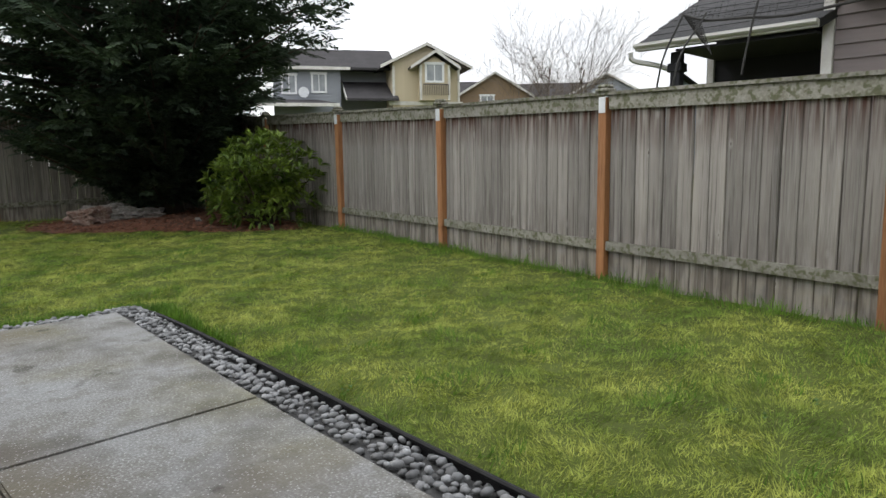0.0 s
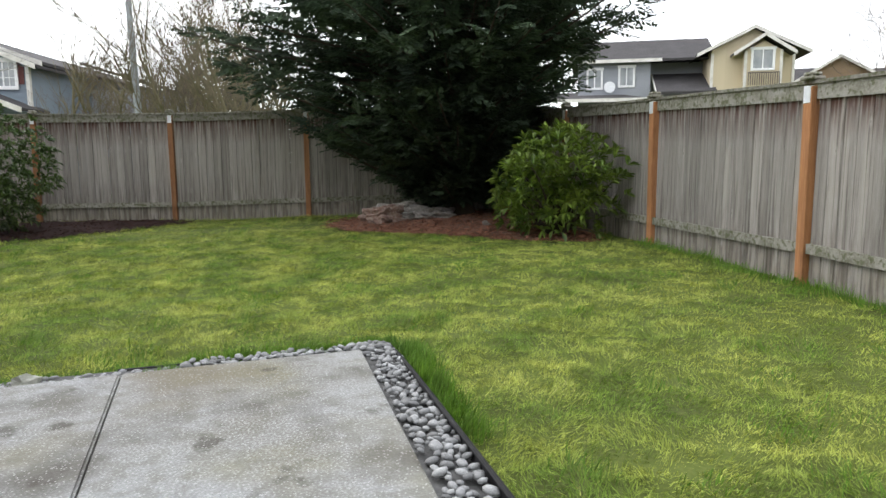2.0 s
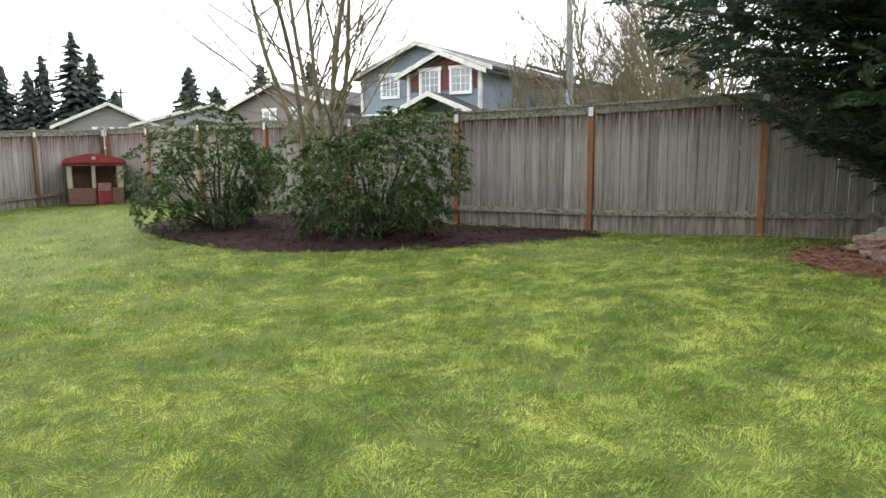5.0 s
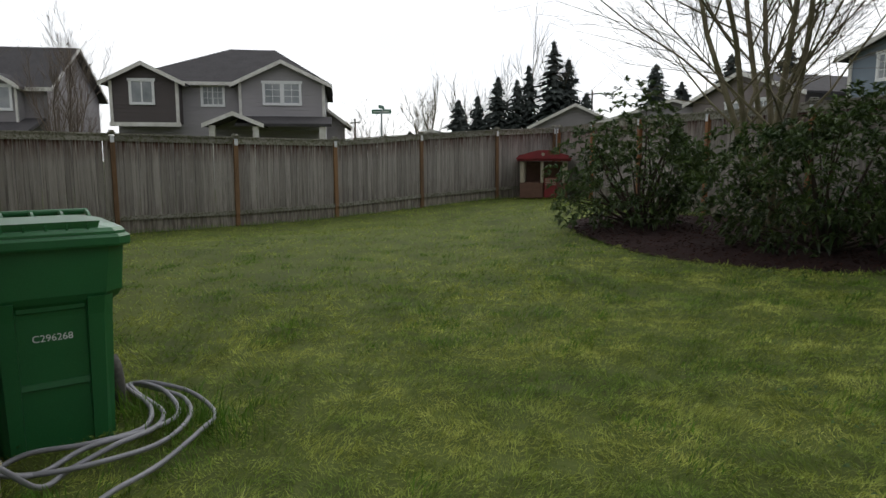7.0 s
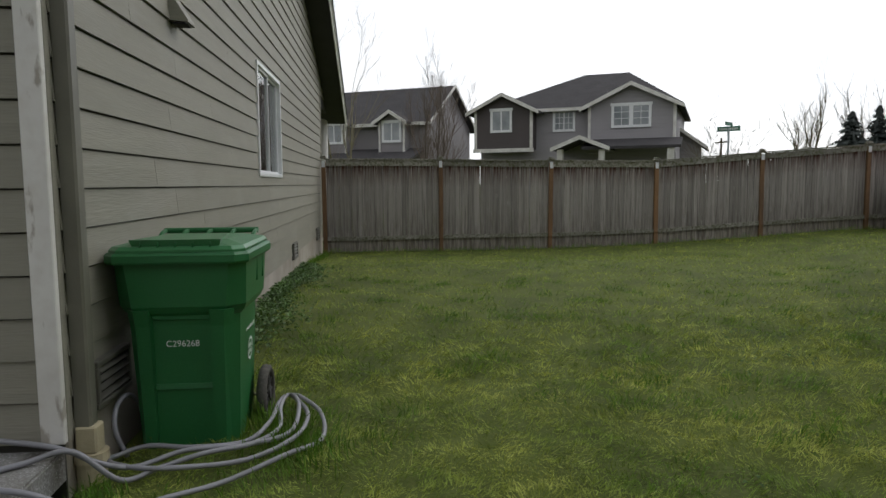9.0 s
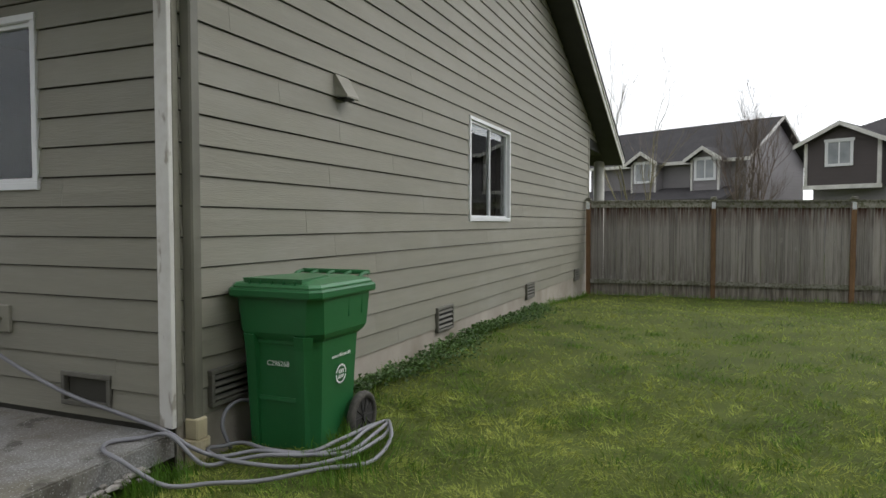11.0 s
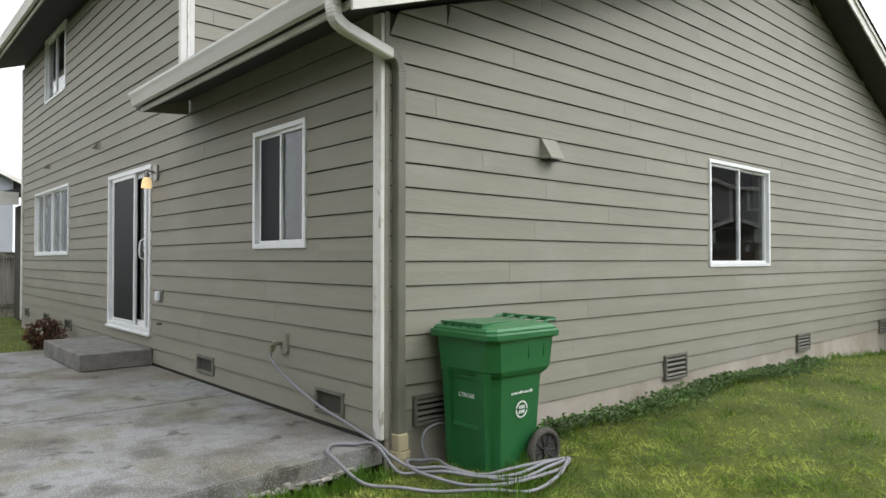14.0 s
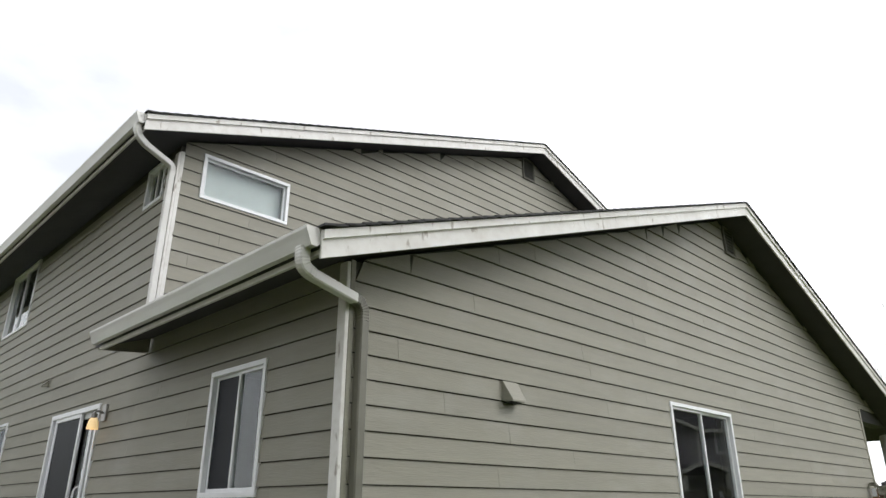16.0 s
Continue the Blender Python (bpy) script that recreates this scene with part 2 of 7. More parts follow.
BED_GREY = mat("grey_grit", (0.10, 0.10, 0.10), 0.9, 0.5, 20, bump=0.5, bump_scale=80)
EDGING = mat("black_plastic_edging", (0.010, 0.010, 0.012), 0.65, 0.4, 8, bump=0.15, bump_scale=30, fine=(0.03, 0.03, 0.03), fine_mix=0.3, spec=0.3)
PEBBLE = mat("river_pebble", (0.31, 0.32, 0.33), 0.6, 0.6, 9, (0.15, 0.15, 0.15), bump=0.2, bump_scale=90, per_object=0.45, per_island=0.0, fine=(0.36, 0.36, 0.35), fine_mix=0.3)
PEBBLE_REST = mat("river_pebbles", (0.30, 0.31, 0.32), 0.6, 0.6, 9, (0.14, 0.14, 0.14), bump=0.2, bump_scale=90, per_island=0.45)
PALE_ROCK = mat("pale_rock", (0.40, 0.40, 0.36), 0.9, 0.7, 12, (0.22, 0.23, 0.19), bump=0.7, bump_scale=40, fine=(0.54, 0.54, 0.51), fine_mix=0.4)
BROWN_ROCK = mat("brown_rock", (0.22, 0.135, 0.105), 0.9, 0.9, 5, (0.13, 0.085, 0.07), bump=0.8, bump_scale=24, fine=(0.42, 0.37, 0.32), fine_mix=0.5)
GREY_ROCK = mat("grey_rock", (0.29, 0.265, 0.24), 0.9, 0.8, 5, (0.18, 0.165, 0.15), bump=0.8, bump_scale=24, fine=(0.50, 0.48, 0.45), fine_mix=0.5)
MULCH = mat("dark_bark_mulch", (0.028, 0.016, 0.015), 0.95, 0.7, 3.0, (0.018, 0.010, 0.010), bump=0.9, bump_scale=55, coords="World", fine=(0.06, 0.036, 0.03), fine_mix=0.5, spec=0.1)
RED_MULCH = mat("red_bark_mulch", (0.165, 0.062, 0.032), 0.95, 0.8, 2.0, (0.06, 0.03, 0.02), bump=0.9, bump_scale=55, coords="World", fine=(0.26, 0.12, 0.065), fine_mix=0.55)
CHIP = mat("bark_chip", (0.055, 0.028, 0.022), 0.95, 0.6, 20, (0.02, 0.011, 0.01), bump=0.2, per_island=0.5, spec=0.15)
RED_CHIP = mat("red_bark_chip", (0.24, 0.10, 0.055), 0.9, 0.6, 20, (0.10, 0.045, 0.03), bump=0.2, per_island=0.5)
SOIL = mat("lawn_soil", (0.100, 0.128, 0.025), 0.95, 0.9, 1.6, (0.050, 0.066, 0.016), bump=0.6, bump_scale=40, coords="World", fine=(0.13, 0.15, 0.04), fine_mix=0.5, spec=0.2)
GRASS = leaf_mat("lawn_grass", (0.44, 0.475, 0.110), (0.175, 0.270, 0.044), 0.7, 1.6, 0.45, 0.2, 0.78, 0.13)
GRASS_DRY = leaf_mat("dry_grass", (0.50, 0.50, 0.18), (0.40, 0.45, 0.10), 0.75, 2.0, 0.3, 0.2)
GRASS_TUFT = leaf_mat("long_grass", (0.16, 0.29, 0.034), (0.08, 0.175, 0.02), 0.6, 1.5, 0.35, 0.25)
CLOVER = leaf_mat("low_weeds", (0.11, 0.20, 0.045), (0.055, 0.115, 0.028), 0.5, 2.0, 0.35)
RHODO = leaf_mat("rhododendron_leaf", (0.26, 0.35, 0.06), (0.075, 0.14, 0.024), 0.36, 4.0, 0.5, 0.5, 0.5)
LAUREL = leaf_mat("laurel_leaf", (0.115, 0.165, 0.048), (0.033, 0.07, 0.02), 0.33, 2.5, 0.5, 0.5, 0.6)
CONIFER = leaf_mat("conifer_spray", (0.070, 0.105, 0.056), (0.032, 0.050, 0.036), 0.65, 1.5, 0.5, 0.25, 0.5)
# greens greyed and raised to carry the haze of distance
FIR = leaf_mat("hazed_far_fir", (0.062, 0.076, 0.068), (0.040, 0.052, 0.048), 0.7, 0.5, 0.35)
HEDGE_BROWN = leaf_mat("russet_shrub", (0.16, 0.06, 0.03), (0.08, 0.03, 0.02), 0.6, 6.0, 0.4)
BARK = mat("mossy_bark", (0.25, 0.215, 0.145), 0.95, 0.8, 4.0, (0.12, 0.115, 0.055), bump=0.5, bump_scale=30)
BARK_DARK = mat("dark_bark", (0.075, 0.055, 0.042), 0.95, 0.6, 4.0, bump=0.5, bump_scale=20)
TWIG = mat("bare_twigs", (0.19, 0.15, 0.12), 0.9, 0.5, 2.0, (0.10, 0.078, 0.064), bump=0.0)
RED_PLASTIC = mat("red_toy_plastic", (0.23, 0.022, 0.03), 0.45, 0.3, 5, bump=0.05)
CREAM_PLASTIC = mat("cream_toy_plastic", (0.42, 0.37, 0.29), 0.5, 0.3, 5, bump=0.05)
BRICK_PLASTIC = mat("brown_toy_plastic", (0.17, 0.085, 0.06), 0.55, 0.4, 9, bump=0.1)
SIGN_GREEN = mat("sign_green", (0.015, 0.12, 0.075), 0.4, 0.1, 5, bump=0)
POLE_GREY = mat("painted_pole", (0.40, 0.44, 0.47), 0.5, 0.2, 3, bump=0.05)
WOOD_POLE = mat("utility_pole_wood", (0.12, 0.095, 0.075), 0.9, 0.4, 3)
ASPHALT = mat("street_asphalt", (0.05, 0.05, 0.052), 0.9, 0.4, 0.6, bump=0.3, coords="World")


def add_mask(m, color, low, high, scale, axis=None, band=(0, 1), amount=0.8, coords="Object", stretch=(1, 1, 1), kind="noise"):
    """Lays stains or speckles of a colour over a material, where a noise passes from low to high; axis and band keep them to a stretch along one axis."""
    n, l = m.node_tree.nodes, m.node_tree.links
    p = n["Principled BSDF"]
    src = p.inputs["Base Color"].links[0].from_socket
    pos = n.new("ShaderNodeTexCoord").outputs["Object"] if coords == "Object" else n.new("ShaderNodeNewGeometry").outputs["Position"]
    mp = n.new("ShaderNodeMapping")
    mp.inputs["Scale"].default_value = stretch
    l.new(pos, mp.inputs["Vector"])
    vec = mp.outputs[0]
    if coords == "Object":
        info, cmb, add = n.new("ShaderNodeObjectInfo"), n.new("ShaderNodeCombineXYZ"), n.new("ShaderNodeVectorMath")
        k = n.new("ShaderNodeMath")
        k.operation = "MULTIPLY"
        k.inputs[1].default_value = 71.0
        l.new(info.outputs["Random"], k.inputs[0])
        l.new(k.outputs[0], cmb.inputs[0])
        l.new(vec, add.inputs[0])
        l.new(cmb.outputs[0], add.inputs[1])
        vec = add.outputs[0]
    if kind == "noise":
        tx = n.new("ShaderNodeTexNoise")
        tx.inputs["Detail"].default_value = 6.0
        out = tx.outputs["Fac"]
    else:
        tx = n.new("ShaderNodeTexVoronoi")
        out = tx.outputs["Distance"]
    tx.inputs["Scale"].default_value = scale
    l.new(vec, tx.inputs["Vector"])
    mr = n.new("ShaderNodeMapRange")
    mr.inputs["From Min"].default_value, mr.inputs["From Max"].default_value = low, high
    l.new(out, mr.inputs["Value"])
    fac = n.new("ShaderNodeMath")
    fac.operation = "MULTIPLY"
    fac.inputs[1].default_value = amount
    l.new(mr.outputs[0], fac.inputs[0])
    res = fac.outputs[0]
    if axis is not None:
        sep = n.new("ShaderNodeSeparateXYZ")
        l.new(pos, sep.inputs[0])
        zr = n.new("ShaderNodeMapRange")
        zr.inputs["From Min"].default_value, zr.inputs["From Max"].default_value = band
        l.new(sep.outputs[axis], zr.inputs["Value"])
        mul = n.new("ShaderNodeMath")
        mul.operation = "MULTIPLY"
        l.new(res, mul.inputs[0])
        l.new(zr.outputs[0], mul.inputs[1])
        res = mul.outputs[0]
    mx = n.new("ShaderNodeMixRGB")
    l.new(res, mx.inputs[0])
    l.new(src, mx.inputs[1])
    mx.inputs[2].default_value = (*color, 1)
    l.new(mx.outputs[0], p.inputs["Base Color"])


# rust-brown bleed under the top rail, pale knots and dark streaks on the pickets
add_mask(CEDAR_GREY, (0.36, 0.34, 0.31), 0.56, 0.70, 5.0, amount=0.6, stretch=(9, 9, 0.5))
add_mask(CEDAR_GREY, (0.35, 0.31, 0.25), 0.34, 0.55, 4.0, "Z", (0.17, 0.13), 0.6, stretch=(2, 2, 3))
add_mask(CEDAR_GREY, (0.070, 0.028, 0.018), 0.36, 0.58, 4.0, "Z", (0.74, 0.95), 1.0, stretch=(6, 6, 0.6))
add_mask(CEDAR_GREY, (0.075, 0.055, 0.042), 0.42, 0.60, 4.0, "Z", (0.45, 0.16), 0.6, stretch=(5, 5, 1.0))
add_mask(CEDAR_GREY, (0.085, 0.072, 0.064), 0.55, 0.66, 4.0, amount=0.7, stretch=(12, 12, 0.4))
add_mask(CEDAR_RAIL, (0.085, 0.092, 0.035), 0.50, 0.60, 22.0, amount=0.75)
add_mask(CEDAR_GREY, (0.46, 0.44, 0.41), 0.14, 0.05, 6.0, amount=0.45, stretch=(1, 1, 0.7), kind="voronoi")
add_mask(CEDAR_GREY, (0.09, 0.07, 0.055), 0.050, 0.030, 6.0, amount=0.8, stretch=(1, 1, 0.7), kind="voronoi")
# mossy and dark stains, then pale grit on the patio
add_mask(CONCRETE, (0.18, 0.17, 0.085), 0.50, 0.66, 1.1, amount=0.6, coords="World")
add_mask(CONCRETE, (0.095, 0.088, 0.076), 0.51, 0.64, 1.9, amount=0.75, coords="World")
add_mask(CONCRETE, (0.15, 0.145, 0.125), 0.50, 0.62, 9.0, amount=0.45, coords="World")
add_mask(CONCRETE, (0.14, 0.118, 0.090), 0.49, 0.60, 0.55, amount=0.6, coords="World")
add_mask(CONCRETE, (0.06, 0.055, 0.045), 0.62, 0.68, 3.4, amount=0.7, coords="World")
add_mask(CONCRETE, (0.09, 0.09, 0.085), 0.22, 0.08, 75.0, amount=0.5, coords="World", stretch=(1, 1, 0), kind="voronoi")
add_mask(CONCRETE, (0.56, 0.56, 0.55), 0.30, 0.10, 62.0, amount=0.55, coords="World", kind="voronoi")
# dusty film on the siding, stronger near the ground splash zone
add_mask(SIDING, (0.33, 0.32, 0.285), 0.52, 0.75, 1.1, amount=0.35, coords="World", stretch=(1, 1, 2))
add_mask(TRIM_OLD, (0.26, 0.22, 0.17), 0.62, 0.68, 7.0, amount=0.7, stretch=(2, 2, 0.7))


# ---- building helpers ----
def finish(name, bm, material, parent=None, label="", smooth=False):
    me = bpy.data.meshes.new(name)
    bm.normal_update()
    bm.to_mesh(me)
    bm.free()
    me.materials.append(material)
    if smooth:
        me.polygons.foreach_set("use_smooth", [True] * len(me.polygons))
    ob = new(name, me)
    if parent:
        ob.parent = parent
    if label:
        ob["label"] = label
    return ob


def part(name, bm, material, parent, label="", smooth=False):
    return finish(name, bm, material, parent, label, smooth)


def raw(name, verts, faces, material, parent=None, label="", smooth=False):
    me = bpy.data.meshes.new(name)
    me.from_pydata(verts, [], faces)
    me.materials.append(material)
    if smooth:
        me.polygons.foreach_set("use_smooth", [True] * len(me.polygons))
    me.update()
    ob = new(name, me)
    if parent:
        ob.parent = parent
    if label:
        ob["label"] = label
    return ob


def share(name, me, parent, m, label=""):
    ob = new(name, me)
    ob.parent = parent
    ob.matrix_basis = m
    if label:
        ob["label"] = label
    return ob


def thing(name, m=None, label="", category="", group="", kind=""):
    ob = new(name)
    if m is not None:
        ob.matrix_world = m
    return tagged(ob, label, category, group, kind)


def box(bm, x0, x1, y0, y1, z0, z1, bevel=0.0, m=None):
    vs = [bm.verts.new((x, y, z)) for x in (x0, x1) for y in (y0, y1) for z in (z0, z1)]
    fs = [bm.faces.new([vs[i] for i in q]) for q in ((0, 1, 3, 2), (4, 6, 7, 5), (0, 4, 5, 1), (2, 3, 7, 6), (0, 2, 6, 4), (1, 5, 7, 3))]
    if bevel:
        r = bmesh.ops.bevel(bm, geom=list({e for f in fs for e in f.edges}), offset=bevel, segments=1, affect="EDGES")
        vs = list({v for f in r["faces"] for v in f.verts} | {v for v in vs if v.is_valid})
    if m is not None:
        bmesh.ops.transform(bm, matrix=m, verts=vs)
    return vs


def boxed(*args, **kw):
    bm = bmesh.new()
    box(bm, *args, **kw)
    return bm


def slab(bm, quad, thick):
    """A flat slab: the quad is its upper face, thick its depth straight down."""
    a = [bm.verts.new(p) for p in quad]
    b = [bm.verts.new((p[0], p[1], p[2] - thick)) for p in quad]
    k = len(quad)
    bm.faces.new(a)
    bm.faces.new(b[::-1])
    for i in range(k):
        bm.faces.new((a[i], b[i], b[(i + 1) % k], a[(i + 1) % k]))
    bmesh.ops.recalc_face_normals(bm, faces=bm.faces)


def prism(bm, outline, axis, a, b):
    """Extrudes an outline of pairs along an axis from a to b."""
    def at(p, v):
        return {"x": (v, p[0], p[1]), "y": (p[0], v, p[1]), "z": (p[0], p[1], v)}[axis]
    va, vb = [bm.verts.new(at(p, a)) for p in outline], [bm.verts.new(at(p, b)) for p in outline]
    k = len(outline)
    bm.faces.new(va)
    bm.faces.new(vb[::-1])
    for i in range(k):
        bm.faces.new((va[i], vb[i], vb[(i + 1) % k], va[(i + 1) % k]))
    bmesh.ops.recalc_face_normals(bm, faces=bm.faces)


def tube(bm, points, radii, sides=8, cap=True):
    """A round bar through points."""
    rings = []
    pts = [Vector(p) for p in points]
    side = Vector((0.31, 0.17, 0.93))
    for i, p in enumerate(pts):
        t = (pts[min(i + 1, len(pts) - 1)] - pts[max(i - 1, 0)]).normalized()
        u = t.cross(side)
        if u.length < 0.05:
            u = t.cross(Vector((1, 0, 0)))
        u.normalize()
        v = t.cross(u)
        r = radii[i] if hasattr(radii, "__len__") else radii
        rings.append([bm.verts.new(p + (u * math.cos(k * 2 * math.pi / sides) + v * math.sin(k * 2 * math.pi / sides)) * r) for k in range(sides)])
    for a, b in zip(rings, rings[1:]):
        for k in range(sides):
            bm.faces.new((a[k], a[(k + 1) % sides], b[(k + 1) % sides], b[k]))
    if cap:
        bm.faces.new(rings[0][::-1])
        bm.faces.new(rings[-1])


def smooth_path(points, per=8):
    """A rounded line through the points (Catmull-Rom)."""
    p = [Vector(q) for q in points]
    p = [p[0] * 2 - p[1]] + p + [p[-1] * 2 - p[-2]]
    out = []
    for i in range(1, len(p) - 2):
        for k in range(per):
            t = k / per
            a, b, c, d = p[i - 1], p[i], p[i + 1], p[i + 2]
            out.append(0.5 * ((2 * b) + (c - a) * t + (2 * a - 5 * b + 4 * c - d) * t * t + (3 * b - a - 3 * c + d) * t ** 3))
    out.append(p[-2])
    return out


def cylinder(bm, p, q, r, sides=16, r2=None):
    tube(bm, [p, q], [r, r if r2 is None else r2], sides)


def rock(bm, c, size, seed, rough=0.35, sub=3):
    rng = random.Random(seed)
    off = Vector((rng.uniform(0, 50), rng.uniform(0, 50), rng.uniform(0, 50)))
    r = bmesh.ops.create_icosphere(bm, subdivisions=sub, radius=1.0)
    for v in r["verts"]:
        d = v.co.normalized()
        k = 1 + rough * noise.noise(d * 1.4 + off) + rough * 0.5 * noise.noise(d * 3.3 + off)
        v.co = Vector((d.x * size[0], d.y * size[1], d.z * size[2])) * k + Vector(c)


# ---- ground ----
GROUND_POINTS = [(-2.4, 5.8, -0.27), (-4.6, 5.3, -0.12), (-9, 5.3, -0.16), (-13.7, 5.4, -0.36), (-13.75, 9.3, -0.36), (-13.75, 12.6, -0.32), (-13.75, 15.1, -0.10),
                 (-13.6, 17.7, 0.04), (-11.3, 18.8, 0.1), (-6.7, 17, 0.08), (-2.1, 15.5, 0.07), (0.25, 14.8, 0.05), (2.6, 14.2, 0.16), (5.2, 12.5, 0.22),
                 (5.7, 8.1, 0.2), (5.5, 5.7, 0.12), (5.1, 3.3, 0.05), (4.8, 0.9, 0.02), (4.3, -3, 0.0), (1.8, 5.6, -0.07), (1.8, 3, -0.07), (1.6, 0, -0.07), (1.7, 4.3, -0.07), (1.7, 1.5, -0.07),
                 (0.3, 5.6, -0.08), (1.0, 5.6, -0.07), (-1, 6.0, -0.12), (1, 9, -0.1), (-3, 8.5, -0.13), (-8, 10, -0.16), (0, 12, 0.0), (3, 11, 0.1), (-4, 13, 0.0), (-1, -6, -0.12),
                 (0, -11, -0.2), (3, -11, -0.2), (-2, -11, -0.25), (3.4, 7, 0.05)]
GP = np.array(GROUND_POINTS)


def ground_np(x, y, lumps=True):
    x, y = np.asarray(x, float), np.asarray(y, float)
    d2 = (x[..., None] - GP[:, 0]) ** 2 + (y[..., None] - GP[:, 1]) ** 2
    w = np.exp(-d2 / (2 * 1.7 ** 2)) + 1e-5 / (1 + d2)
    z = (w * GP[:, 2]).sum(-1) / w.sum(-1)
    lump = 0.012 * np.sin(x * 5.3 + 1.7 * np.sin(y * 2.9 + 1)) * np.sin(y * 6.1 + 1.5 * np.sin(x * 2.3)) + 0.012 * np.sin(x * 13.1 + 2.1 * np.sin(y * 3.7)) * np.sin(y * 14.3 + 1.9 * np.sin(x * 4.1)) + 0.007 * np.sin(x * 27 + 3 * np.sin(y * 6.1)) * np.sin(y * 25 + 2.6 * np.sin(x * 7.3))
    return z + (lump if lumps else -0.026) + 0.012 * np.sin(x * 1.7 + 0.6 * y) * np.cos(y * 1.3 - 0.4 * x) + 0.006 * np.sin(3.9 * x + 1) * np.sin(4.3 * y)


def ground_z(x, y):
    """Height of the ground at one place."""
    return float(ground_np(np.array([x]), np.array([y]))[0])


def grid_lines(lo, hi, step, far):
    inner = list(np.arange(lo, hi + step / 2, step))
    out, g = [], step
    a = lo
    while a > -far:
        g *= 1.5
        a -= g
        out.append(a)
    res = out[::-1] + inner
    b, g = inner[-1], step
    while b < far:
        g *= 1.5
        b += g
        res.append(b)
    return np.array(res)


PATIO = [(-2.03, -1.9), (1.06, -1.9), (1.30, 1.5), (1.385, 2.83), (1.594, 5.30), (0.31, 5.30), (-0.9, 5.22), (-2.03, 5.20)]
gx, gy = grid_lines(-14.5, 6.5, 0.25, 600), grid_lines(-13.0, 20.0, 0.25, 600)
XX, YY = np.meshgrid(gx, gy, indexing="ij")
ZZ = ground_np(XX, YY, False)
far_w = np.clip((np.hypot(XX + 4, YY - 6) - 17) / 12, 0, 1)
ZZ = ZZ * (1 - far_w) - 0.3 * far_w
inside = (XX > -15.2) & (XX < 1.35) & (YY < 5.1) & (YY > -2.2)
ZZ = np.where(inside & ((XX < -2.1) | (YY > -1.8)), ZZ - 0.12, ZZ)
nx, ny = len(gx), len(gy)
gverts = np.stack([XX.ravel(), YY.ravel(), ZZ.ravel()], 1)
gi = (np.arange(nx - 1)[:, None] * ny + np.arange(ny - 1)[None, :]).ravel()
gfaces = np.stack([gi, gi + ny, gi + ny + 1, gi + 1], 1)
ground = raw("ground", gverts.tolist(), gfaces.tolist(), SOIL, smooth=True)
tagged(ground, "gently uneven lawn ground with thin soil showing through", "ground", kind="structure")


# ---- fences ----
def board_mesh(name, w, seed, rail=False):
    """One cedar picket, a metre high, with worn corners; it is stretched to its height."""
    rng = random.Random(seed)
    bm = bmesh.new()
    t = 0.017
    n = 5
    rows = []
    for i in range(n):
        z = i / (n - 1)
        bow = rng.uniform(-0.003, 0.003)
        ww = w / 2 + rng.uniform(-0.0015, 0.0005)
        rows.append([bm.verts.new(p) for p in ((-ww + 0.006, bow, z), (-ww, bow - 0.011, z), (-ww, bow - t, z), (ww, bow - t, z), (ww, bow - 0.011, z), (ww - 0.006, bow, z))])
    for a, b in zip(rows, rows[1:]):
        for k in range(6):
            bm.faces.new((a[k], a[(k + 1) % 6], b[(k + 1) % 6], b[k]))
    bm.faces.new(rows[0][::-1])
    bm.faces.new(rows[-1])
    bmesh.ops.recalc_face_normals(bm, faces=bm.faces)
    me = bpy.data.meshes.new(name)
    bm.to_mesh(me)
    bm.free()
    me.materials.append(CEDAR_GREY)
    return me


BOARDS = [board_mesh("board", 0.139, s) for s in range(7)]


